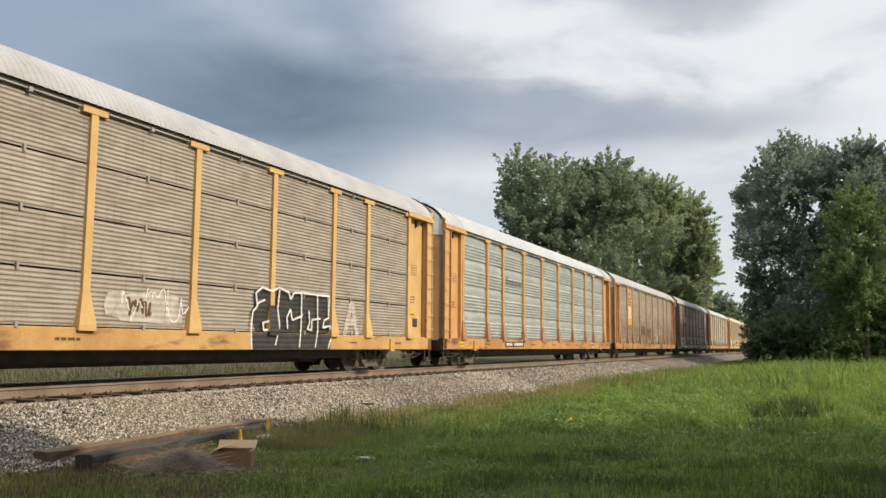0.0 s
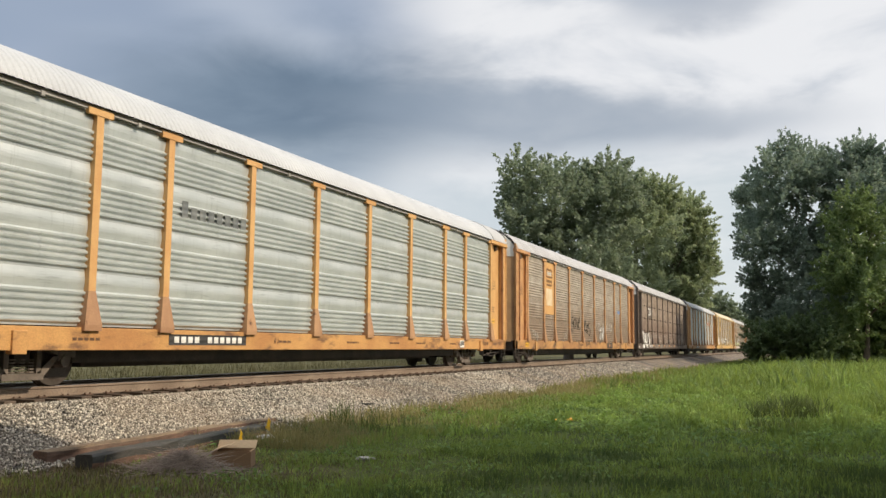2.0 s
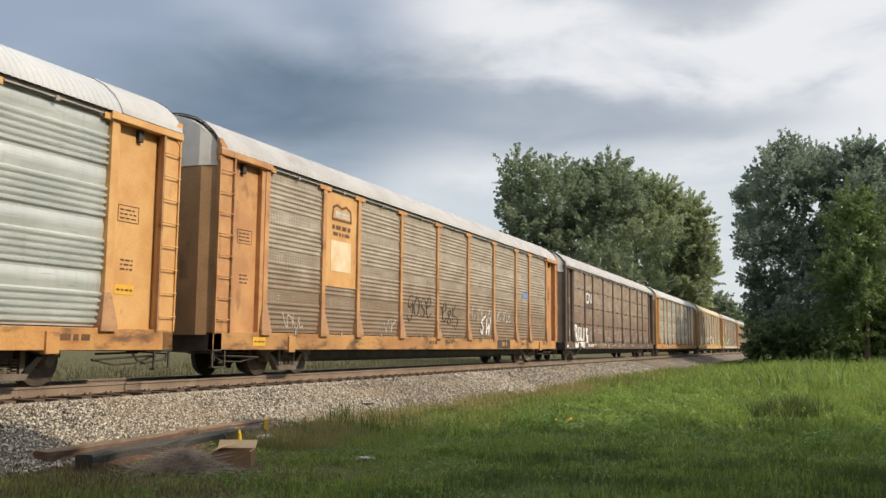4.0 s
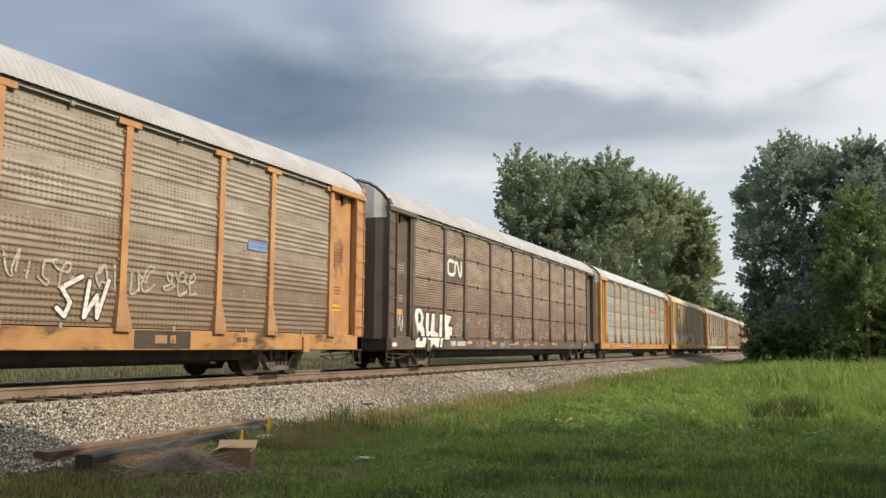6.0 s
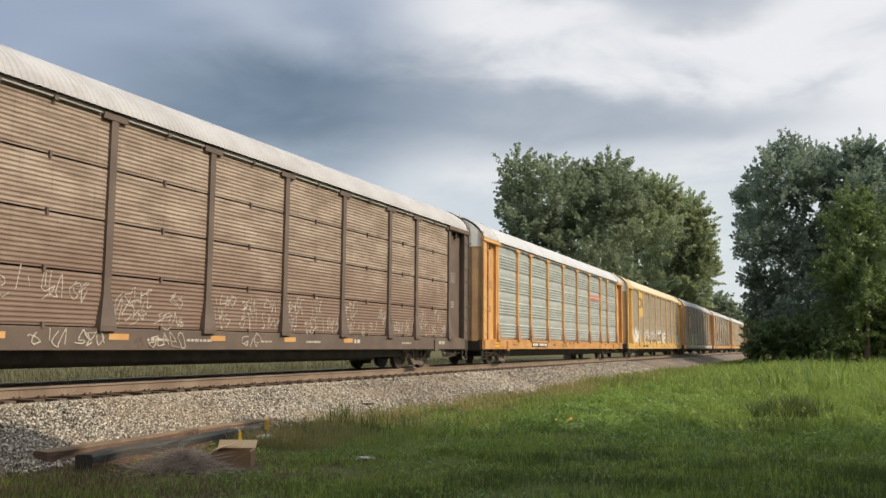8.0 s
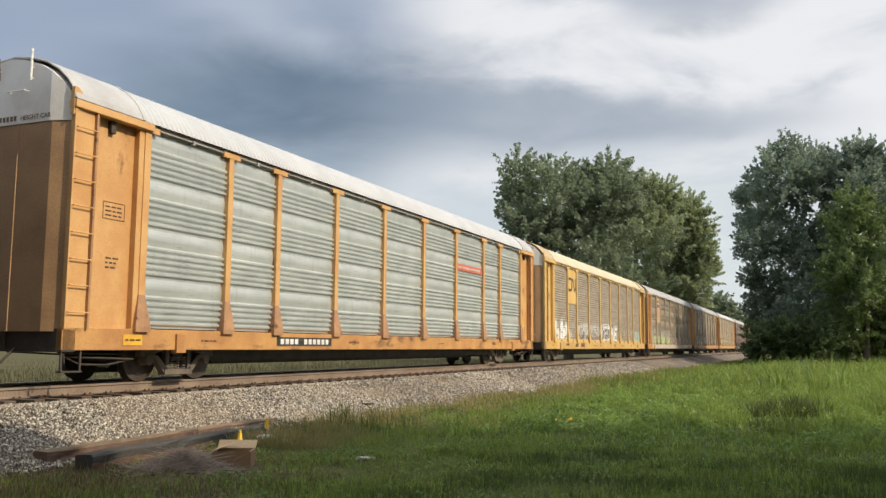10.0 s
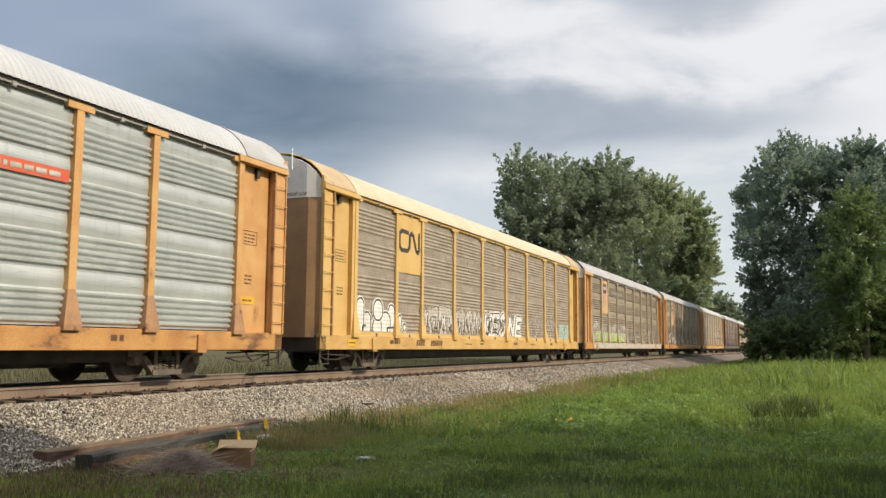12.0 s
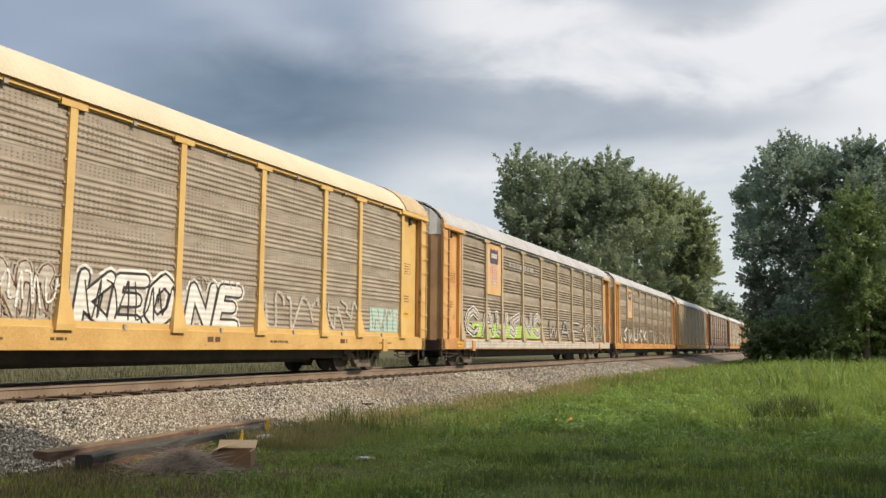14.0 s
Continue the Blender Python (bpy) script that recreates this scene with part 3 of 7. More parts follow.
def make_ballast():
    us = [-3.91, -3.0, -1.75, -0.9, 0.0, 0.9, 1.75, 2.4, 3.1, 3.91]
    ys = list(np.arange(-60, 0, 10)) + list(np.arange(0, 60, 1.0)) + list(np.arange(60, 900, 20))
    verts = [(TRACK_X + u, y, bed_height(TRACK_X + u) - (0.02 if abs(u) > 3.9 else 0.0) + 0.02 * noise.noise((u, y * 0.5, 7.0))) for y in ys for u in us]
    w = len(us)
    faces = [(j * w + i, j * w + i + 1, (j + 1) * w + i + 1, (j + 1) * w + i) for j in range(len(ys) - 1) for i in range(w - 1)]
    bed = tagged(new("ballast_bed", mesh_from("ballast_bed", verts, faces, bed_material(), True)), "bank of pale crushed stone under the railway track", "ballast", kind="structure")
    # loose stones, thickest where the track is nearest
    rng = np.random.default_rng(4)
    spots = []
    for y0, y1, per in ((7, 20, 1150), (20, 32, 420), (32, 60, 130)):
        count = int((y1 - y0) * 2.9 * per)
        x = rng.uniform(-11.85, TOE + 0.5, count)
        y = rng.uniform(y0, y1, count)
        keep = rng.random(count) < np.clip((TOE + 0.45 - x) / 0.7, 0.05, 1)
        spots.append(np.stack([x[keep], y[keep]], 1))
    xy = np.concatenate(spots)
    k = len(xy)
    z = np.array([max(bed_height(x), 0.0) for x in xy[:, 0]])
    base = np.array([(1, 0, 0), (-1, 0, 0), (0, 1, 0), (0, -1, 0), (0, 0, 1), (0, 0, -1)], float)
    tri = np.array([(0, 2, 4), (2, 1, 4), (1, 3, 4), (3, 0, 4), (2, 0, 5), (1, 2, 5), (3, 1, 5), (0, 3, 5)])
    size = rng.uniform(0.010, 0.027, k)[:, None, None] * np.where(xy[:, 1] > 28, 1.5, 1.0)[:, None, None]
    shape = base[None] * rng.uniform(0.6, 1.25, (k, 6, 1)) + rng.uniform(-0.22, 0.22, (k, 6, 3))
    ang = rng.uniform(0, 6.283, (k, 2))
    c, s = np.cos(ang[:, 0]), np.sin(ang[:, 0])
    rot = np.zeros((k, 3, 3))
    rot[:, 0, 0], rot[:, 0, 1], rot[:, 1, 0], rot[:, 1, 1], rot[:, 2, 2] = c, -s, s, c, 1
    c, s = np.cos(ang[:, 1]), np.sin(ang[:, 1])
    tip = np.zeros((k, 3, 3))
    tip[:, 0, 0], tip[:, 1, 1], tip[:, 1, 2], tip[:, 2, 1], tip[:, 2, 2] = 1, c, -s, s, c
    v = np.einsum("kij,kjl,kvl->kvi", rot, tip, shape) * size
    v += np.stack([xy[:, 0], xy[:, 1], z + 0.012], 1)[:, None, :]
    f = (tri[None] + 6 * np.arange(k)[:, None, None]).reshape(-1, 3)
    ob = new("ballast_stones", big_mesh("ballast_stones", v.reshape(-1, 3), f, stone_material()))
    tagged(ob, "loose pale grey and tan crushed stones on the track bank", "ballast", kind="stuff")
    return bed


def big_mesh(name, verts, faces, material, slots=None, index=None):
    """A mesh from arrays; faces all have the same number of corners."""
    me = bpy.data.meshes.new(name)
    nf, per = faces.shape
    me.vertices.add(len(verts))
    me.vertices.foreach_set("co", np.ascontiguousarray(verts, dtype=np.float32).ravel())
    me.loops.add(nf * per)
    me.loops.foreach_set("vertex_index", np.ascontiguousarray(faces, dtype=np.int32).ravel())
    me.polygons.add(nf)
    me.polygons.foreach_set("loop_start", np.arange(0, nf * per, per, dtype=np.int32))
    for m in (slots or [material]):
        me.materials.append(m)
    if index is not None:
        me.polygons.foreach_set("material_index", index)
    me.update(calc_edges=True)
    return me


def make_track():
    track = tagged(new("railway_track"), "single railway track with worn brown rails on ties", "railway track", kind="structure")
    track.location = (TRACK_X, 0, RAIL_Z)
    head = [(-0.036, 0.0), (0.036, 0.0), (0.038, -0.035), (0.012, -0.05), (0.010, -0.15), (0.07, -0.165), (0.07, -0.18), (-0.07, -0.18), (-0.07, -0.165), (-0.010, -0.15), (-0.012, -0.05), (-0.038, -0.035)]
    for x in (-0.7525, 0.7525):
        bm = bmesh.new()
        prism_into(bm, [(x + u, v) for u, v in head], "y", -60, 900)
        me = done(bm, "rail", M["rail"])
        me.materials.append(M["rail_top"])
        for p in me.polygons:
            if p.normal.z > 0.9 and p.center.z > -0.01:
                p.material_index = 1
        child("rail", me, track, label="worn steel rail with a polished head")
    bm = bmesh.new()
    box_into(bm, -1.30, 1.30, -0.115, 0.115, -0.37, -0.185, 0.012)
    tie = done(bm, "tie", M["tie"])
    for x in (-0.7525, 0.7525):
        bm = bmesh.new()
        box_into(bm, x - 0.16, x + 0.16, -0.09, 0.09, -0.186, -0.172)
        for u in (-0.11, 0.11):
            for v in (-0.06, 0.06):
                box_into(bm, x + u - 0.012, x + u + 0.012, v - 0.012, v + 0.012, -0.175, -0.145)
        seat = done(bm, "tie_plate", M["tie_plate"])
    rng = random.Random(3)
    for i in range(190):
        y = 2.0 + i * 0.52
        ob = child("tie", tie, track, (rng.uniform(-0.07, 0.07), y, rng.uniform(-0.012, 0.012)))
        ob.rotation_euler = (0, 0, rng.uniform(-0.02, 0.02))
        if y < 40:
            child("tie_plate", seat, track, (0, y, 0))
    bm = bmesh.new()
    for i in range(200):
        box_into(bm, -1.3, 1.3, 101.2 + i * 0.52, 101.43 + i * 0.52, -0.37, -0.185)
    tagged(part("far_ties", bm, M["tie"], track), kind="stuff")


make_ground()
make_ballast()
make_track()

# ---- the train ----
POSTS = [1.86, 4.5, 6.42, 9.22, 12.1, 15.0, 17.85, 20.7, 22.65, 25.42]    # posts along a car's side, from its leading end
SILL0, SILL1, PANEL0, PANEL1, EAVE = 0.63, 1.03, 1.05, 4.90, 5.00          # heights above the rail
SIDE = 1.50
ROOF = [(-0.03, -0.015), (0.015, 0.10), (0.09, 0.22), (0.20, 0.36), (0.42, 0.55), (0.70, 0.71), (1.04, 0.82), (1.5, 0.88)]   # inwards, upwards from the eave
SHEETS, LEVELS = {}, 4
DEEP = {"rib": 0.058, "seam": 0.015, "perf": 0.021}
STEP = (PANEL1 - PANEL0) / LEVELS


def rib_profile(style, high):
    """Outline of a side sheet up its height: (out, up) pairs."""
    out = [(0.0, 0.0)]
    if style == "rib":
        count, pitch, wide, deep, z = 5, 0.122, 0.100, 0.058, 0.04
    elif style == "seam":
        count, pitch, wide, deep, z = 11, 0.082, 0.058, 0.013, 0.03
    else:
        count, pitch, wide, deep, z = 6, 0.118, 0.085, 0.021, 0.05
    for _ in range(count):
        out += [(0.0, z), (deep, z + wide * 0.28), (deep * 1.05, z + wide * 0.62), (0.0, z + wide)]
        z += pitch
    if style == "rib":
        # the plain part of the sheet bellies out a little
        span = high - z
        out += [(0.022 * math.sin(math.pi * k / 6), z + span * k / 6) for k in range(1, 6)]
    return out + [(0.0, high)]


def sheet_mesh(style, material, width):
    key = (style, material, round(width, 2))
    if key not in SHEETS:
        high = STEP - (0.034 if style == "seam" else 0.004)
        prof = rib_profile(style, high)
        verts, faces = [], []
        for y in (0.0, width):
            verts += [(u, y, v) for u, v in prof]
        verts += [(-0.015, y, v) for y in (0.0, width) for v in (0.0, high)]
        n = len(prof)
        for i in range(n - 1):
            faces.append((i, n + i, n + i + 1, i + 1))
        faces += [(2 * n, 2 * n + 2, n, 0), (n - 1, 2 * n - 1, 2 * n + 3, 2 * n + 1), (2 * n, 2 * n + 1, 2 * n + 3, 2 * n + 2)]
        SHEETS[key] = mesh_from("side_sheet", verts, faces, M[material])
    return SHEETS[key]


SHARED = {}


def shared(key, build):
    """Builds a mesh once, and hands out the same one to every car."""
    if key not in SHARED:
        SHARED[key] = build()
    return SHARED[key]


def roof_mesh(material):
    """The curved corrugated roof, its ribs running across."""
    ribs = 180
    deep = 0.007 if material == "roof_cream" else 0.020
    ys, lifts = [], []
    step = (CAR_LONG - 0.5) / ribs
    for i in range(ribs):
        y = 0.25 + i * step
        ys += [y, y + step * 0.22, y + step * 0.80]
        lifts += [0.0, deep, deep]
    ys, lifts = [0.0] + ys + [CAR_LONG], [0.0] + lifts + [0.0]
    outline = [(SIDE - u, EAVE + v) for u, v in ROOF] + [(-SIDE + u, EAVE + v) for u, v in reversed(ROOF[:-1])]
    verts, faces = [], []
    centre = Vector((0, EAVE - 0.4))
    for y, lift in zip(ys, lifts):
        for x, z in outline:
            w = (Vector((x, z)) - centre).normalized() * lift
            verts.append((x + w.x, y, z + w.y))
    n = len(outline)
    for j in range(len(ys) - 1):
        for i in range(n - 1):
            faces.append((j * n + i, j * n + i + 1, (j + 1) * n + i + 1, (j + 1) * n + i))
    return mesh_from("roof", verts, faces, M[material])


def post_mesh(material):
    """A side post with a T-shaped head and a spreading foot."""
    bm = bmesh.new()
    w, f = 0.085, 0.20
    prism_into(bm, [(-w, PANEL0 + 0.62), (w, PANEL0 + 0.62), (w, PANEL1 - 0.06), (-w, PANEL1 - 0.06)], "x", SIDE - 0.16, SIDE)
    prism_into(bm, [(-0.30, PANEL1 - 0.08), (0.30, PANEL1 - 0.08), (0.30, PANEL1 + 0.035), (-0.30, PANEL1 + 0.035)], "x", SIDE - 0.06, SIDE + 0.012)
    return done(bm, "post", M[material])


def foot_mesh(material):
    """The spreading foot of a post, leaning out onto the sill."""
    w, f, z0, z1 = 0.086, 0.20, SILL1 - 0.06, PANEL0 + 0.62
    verts = [(SIDE - 0.16, -f, z0), (SIDE - 0.16, f, z0), (SIDE + 0.07, f, z0), (SIDE + 0.07, -f, z0), (SIDE - 0.16, -w, z1), (SIDE - 0.16, w, z1), (SIDE + 0.002, w, z1), (SIDE + 0.002, -w, z1),
             (SIDE + 0.075, -f, z0 + 0.1), (SIDE + 0.075, f, z0 + 0.1)]
    faces = [(0, 1, 2, 3), (4, 7, 6, 5), (3, 2, 9, 8), (8, 9, 6, 7), (0, 3, 8), (0, 8, 7, 4), (1, 9, 2), (1, 5, 6, 9), (0, 4, 5, 1)]
    return mesh_from("post_foot", verts, faces, M[material])


def simple(name, material, boxes, bevel=0.0):
    """Boxes (x0, x1, y0, y1, z0, z1) joined into one mesh."""
    bm = bmesh.new()
    for b in boxes:
        box_into(bm, *b, bevel)
    return done(bm, name, M[material])


def wheelset_mesh():
    bm = bmesh.new()
    r = 0.44
    tube_into(bm, (-0.95, 0, 0), (0.95, 0, 0), 0.085, None, 12)
    for s in (-1, 1):
        tube_into(bm, (s * 0.68, 0, 0), (s * 0.71, 0, 0), r + 0.028, None, 32)
        tube_into(bm, (s * 0.705, 0, 0), (s * 0.82, 0, 0), r, r - 0.008, 32)
        tube_into(bm, (s * 0.815, 0, 0), (s * 0.828, 0, 0), 0.33, 0.31, 24)
        tube_into(bm, (s * 0.80, 0, 0), (s * 0.87, 0, 0), 0.15, 0.12, 16)
        for k in range(3):
            a = k * 2.0944
            tube_into(bm, (s * 0.92, 0.06 * math.cos(a), 0.06 * math.sin(a)), (s * 0.965, 0.06 * math.cos(a), 0.06 * math.sin(a)), 0.016, None, 6)
    return done(bm, "wheelset", M["wheel"])


def sideframe_mesh():
    """A cast truck side: arched top chord, raking struts, and a window with the springs."""
    bm = bmesh.new()
    x0, x1 = 0.93, 1.07
    top = [(-1.12, 0.50), (-1.12, 0.62), (-0.75, 0.66), (-0.45, 0.78), (0.45, 0.78), (0.75, 0.66), (1.12, 0.62), (1.12, 0.50), (0.80, 0.52), (0.42, 0.64), (-0.42, 0.64), (-0.80, 0.52)]
    prism_into(bm, top, "x", x0, x1)
    prism_into(bm, [(-0.62, 0.52), (-0.76, 0.52), (-0.40, 0.14), (-0.30, 0.14), (-0.30, 0.24)], "x", x0, x1)
    prism_into(bm, [(0.62, 0.52), (0.76, 0.52), (0.40, 0.14), (0.30, 0.14), (0.30, 0.24)], "x", x0, x1)
    prism_into(bm, [(-0.42, 0.13), (0.42, 0.13), (0.42, 0.24), (-0.42, 0.24)], "x", x0 - 0.02, x1 + 0.02)
    for y in (-0.33, 0.33):
        prism_into(bm, [(y - 0.05, 0.22), (y + 0.05, 0.22), (y + 0.05, 0.66), (y - 0.05, 0.66)], "x", x0, x1)
    return done(bm, "sideframe", M["truck"])


def spring_mesh():
    bm = bmesh.new()
    for y in (-0.19, 0.0, 0.19):
        for k in range(5):
            tube_into(bm, (1.0, y, 0.25 + k * 0.052), (1.0, y, 0.275 + k * 0.052), 0.078, None, 12)
    return done(bm, "spring_group", M["truck"])


def adapter_mesh():
    bm = bmesh.new()
    tube_into(bm, (0.90, 0, 0.44), (1.10, 0, 0.44), 0.12, 0.105, 14)
    box_into(bm, 0.92, 1.08, -0.14, 0.14, 0.44, 0.60, 0.015)
    return done(bm, "axle_box", M["truck"])


def bolster_mesh():
    bm = bmesh.new()
    box_into(bm, -1.05, 1.05, -0.16, 0.16, 0.42, 0.66, 0.02)
    box_into(bm, -0.6, 0.6, -0.75, -0.68, 0.32, 0.42, 0.01)
    box_into(bm, -0.6, 0.6, 0.68, 0.75, 0.32, 0.42, 0.01)
    return done(bm, "bolster", M["frame"])


WHEELS = []


def add_truck(car, y, turning):
    truck = child("truck", shared("bolster", bolster_mesh), car, (0, y, 0), "dusty cast steel truck with two wheelsets")
    for flip in (1, -1):
        for name, build in (("sideframe", sideframe_mesh), ("spring_group", spring_mesh)):
            ob = child(name, shared(name, build), truck)
            if name == "spring_group":
                tagged(ob, kind="stuff")
            if flip < 0:
                ob.rotation_euler = (0, 0, math.pi)
        for dy in (-0.875, 0.875):
            ob = child("axle_box", shared("axle_box", adapter_mesh), truck, (0, dy, 0))
            ob.rotation_euler = (0, 0, 0 if flip > 0 else math.pi)
    for dy in (-0.875, 0.875):
        ws = child("wheelset", shared("wheelset", wheelset_mesh), truck, (0, dy, 0.44))
        if turning:
            WHEELS.append((ws, dy))


def ladder_mesh(material):
    """Stiles and eight rungs, bolted to the end strip of a side."""
    bm = bmesh.new()
    box_into(bm, SIDE - 0.02, SIDE + 0.035, 0.0, 0.035, 1.0, EAVE - 0.1)
    for k in range(8):
        z = 1.28 + k * 0.46
        tube_into(bm, (SIDE + 0.075, 0.03, z), (SIDE + 0.075, 0.50, z), 0.012)
        tube_into(bm, (SIDE - 0.01, 0.04, z), (SIDE + 0.075, 0.04, z), 0.012)
        tube_into(bm, (SIDE - 0.01, 0.49, z), (SIDE + 0.075, 0.49, z), 0.012)
    return done(bm, "ladder", M[material])


def coupler_mesh():
    bm = bmesh.new()
    box_into(bm, -0.22, 0.22, -0.05, 1.0, 0.62, 0.98, 0.02)
    box_into(bm, -0.09, 0.09, -0.62, 0.0, 0.72, 0.90, 0.02)
    box_into(bm, -0.17, 0.15, -0.74, -0.50, 0.66, 0.98, 0.05)
    tube_into(bm, (0.42, 0.05, 0.70), (0.40, -0.25, 0.42), 0.025)
    tube_into(bm, (0.40, -0.25, 0.42), (0.22, -0.70, 0.34), 0.025)
    return done(bm, "coupler", M["frame"])


def rigging_mesh():
    """Uncoupling lever and brake pipe under the end of a car."""
    bm = bmesh.new()
    tube_into(bm, (1.45, 0.10, 0.56), (0.3, -0.05, 0.60), 0.016)
    tube_into(bm, (1.45, 0.10, 0.56), (1.45, 0.12, 0.40), 0.016)
    tube_into(bm, (1.3, 0.25, 0.52), (1.32, 1.9, 0.46), 0.02)
    tube_into(bm, (1.0, 0.4, 0.58), (1.2, 1.7, 0.56), 0.02)
    for a, b in (((1.3, 0.25, 0.52), (1.2, 0.7, 0.38)), ((1.2, 0.7, 0.38), (1.25, 1.3, 0.36)), ((1.25, 1.3, 0.36), (1.3, 1.9, 0.46))):
        tube_into(bm, a, b, 0.018)
    return done(bm, "brake_rigging", M["frame"])


def step_mesh(material):
    """A sill step: two hangers and a tread."""
    bm = bmesh.new()
    for y in (0.04, 0.46):
        box_into(bm, SIDE - 0.06, SIDE - 0.03, y - 0.02, y + 0.02, 0.26, 0.72)
    box_into(bm, SIDE - 0.12, SIDE + 0.0, 0.02, 0.48, 0.25, 0.28)
    return done(bm, "sill_step", M[material])


BOW = [(-SIDE + 0.03, 0.06), (-1.08, -0.08), (1.08, -0.08), (SIDE - 0.03, 0.06)]       # the end's plan: a flat middle and two raking sides


CAP = 4.62        # where the pale upper end begins


def end_wall_mesh(material):
    """The closed end doors: raking leaves with upright seams."""
    bm = bmesh.new()
    outline = [(-SIDE + 0.03, 0.16)] + BOW[:2]
    for x in (-0.28, 0.28):
        outline += [(x - 0.03, -0.08), (x - 0.025, -0.095), (x + 0.025, -0.095), (x + 0.03, -0.08)]
    outline += BOW[2:] + [(SIDE - 0.03, 0.16)]
    low = [bm.verts.new((x, y, 0.95)) for x, y in outline]
    high = [bm.verts.new((x, y, CAP + 0.02)) for x, y in outline]
    bm.faces.new(low)
    bm.faces.new(list(reversed(high)))
    for i in range(len(outline)):
        j = (i + 1) % len(outline)
        bm.faces.new((low[j], low[i], high[i], high[j]))
    return done(bm, "end_door", M[material])


def end_cap_mesh(material):
    """The upper end under the roof's curve, bowed like the doors below it."""
    arch = [(-SIDE + 0.03, EAVE - 0.02)] + [(-SIDE + 0.05 + u, EAVE + v - 0.04) for u, v in ROOF[1:]] + [(SIDE - 0.05 - u, EAVE + v - 0.04) for u, v in reversed(ROOF[1:-1])] + [(SIDE - 0.03, EAVE - 0.02)]
    arch = sorted(arch)

    def depth(x):
        return -0.10 + 0.14 * max(0.0, (abs(x) - 1.08) / (SIDE - 0.03 - 1.08))
    verts, faces = [], []
    for x, z in arch:
        verts += [(x, depth(x), CAP), (x, depth(x), z), (x, 0.16, z), (x, 0.16, CAP)]
    for i in range(len(arch) - 1):
        for k in range(4):
            faces.append((i * 4 + k, i * 4 + (k + 1) % 4, i * 4 + 4 + (k + 1) % 4, i * 4 + 4 + k))
    last = len(arch) * 4
    faces += [(3, 2, 1, 0), (last - 4, last - 3, last - 2, last - 1)]
    return mesh_from("end_cap", verts, faces, M[material])


def roof_lip_mesh(material):
    """The bent strip that closes the roof's end."""
    bm = bmesh.new()
    pts = [(SIDE - u + 0.012, EAVE + v + 0.022) for u, v in ROOF] + [(-SIDE + u - 0.012, EAVE + v + 0.022) for u, v in reversed(ROOF[:-1])]
    for a, b in zip(pts, pts[1:]):
        tube_into(bm, (a[0], 0, a[1]), (b[0], 0, b[1]), 0.017, None, 6)
    return done(bm, "roof_lip", M[material])


def roof_end_mesh(material):
    """A plain bent plate over the first metres of the roof, a little proud of the ribs."""
    outline = [(SIDE - u, EAVE + v) for u, v in ROOF] + [(-SIDE + u, EAVE + v) for u, v in reversed(ROOF[:-1])]
    centre = Vector((0, EAVE - 0.4))
    verts, faces = [], []
    for y, lift in ((0.0, 0.024), (0.0, 0.034), (1.62, 0.034), (1.62, 0.046), (1.70, 0.046), (1.70, 0.0)):
        for x, z in outline:
            w = (Vector((x, z)) - centre).normalized() * lift
            verts.append((x + w.x, y, z + w.y))
    n = len(outline)
    for j in range(5):
        for i in range(n - 1):
            faces.append((j * n + i, j * n + i + 1, (j + 1) * n + i + 1, (j + 1) * n + i))
    return mesh_from("roof_end_plate", verts, faces, M[material])


def gusset_mesh(material):
    """The bent corner plate between the roof's end and the door head."""
    bm = bmesh.new()
    prism_into(bm, [(-0.03, EAVE - 0.30), (0.34, EAVE - 0.03), (0.06, EAVE + 0.20), (-0.03, EAVE + 0.20)], "x", SIDE - 0.06, SIDE + 0.02)
    return done(bm, "corner_plate", M[material])


def pole_mesh():
    bm = bmesh.new()
    tube_into(bm, (0.6, -0.16, EAVE + 0.37), (0.6, -0.16, EAVE + 0.95), 0.022)
    for z in (EAVE + 0.42, EAVE + 0.62):
        tube_into(bm, (0.6, -0.16, z), (0.6, -0.08, z), 0.012)
    return done(bm, "gauge_pole", M["white"])


def grab_mesh():
    bm = bmesh.new()
    tube_into(bm, (0.08, -0.18, EAVE + 0.20), (0.5, -0.18, EAVE + 0.20), 0.014)
    for x in (0.08, 0.5):
        tube_into(bm, (x, -0.18, EAVE + 0.20), (x, -0.08, EAVE + 0.20), 0.012)
    return done(bm, "grab_iron", M["white_wall"])


def stroke_into(bm, pts, width, x0, x1):
    """A brush line through (y, z) points, with round joints; each dab lies a hair above the last."""
    lift = 0.0
    for (a, b), (c, d) in zip(pts, pts[1:]):
        long = math.hypot(c - a, d - b)
        if long < 1e-4:
            continue
        lift += 0.00025
        ny, nz = -(d - b) / long * width / 2, (c - a) / long * width / 2
        prism_into(bm, [(a + ny, b + nz), (a - ny, b - nz), (c - ny, d - nz), (c + ny, d + nz)], "x", x0, x1 + lift)
    for a, b in pts:
        lift += 0.00025
        prism_into(bm, [(a + width / 2 * math.cos(k * math.pi / 4), b + width / 2 * math.sin(k * math.pi / 4)) for k in range(8)], "x", x0, x1 + lift)


def curl(rng, y, z, w, h, n=7):
    """A wandering hand-drawn line inside a box."""
    pts = []
    for i in range(n):
        a = i / (n - 1)
        pts.append((y + w * (a * 0.75 + 0.25 * rng.random()), z + h * (0.5 + 0.5 * math.sin(a * rng.uniform(7, 12) + rng.random() * 2))))
    return smoothed(pts)


FACE = SIDE - 0.056       # outside of the ribs


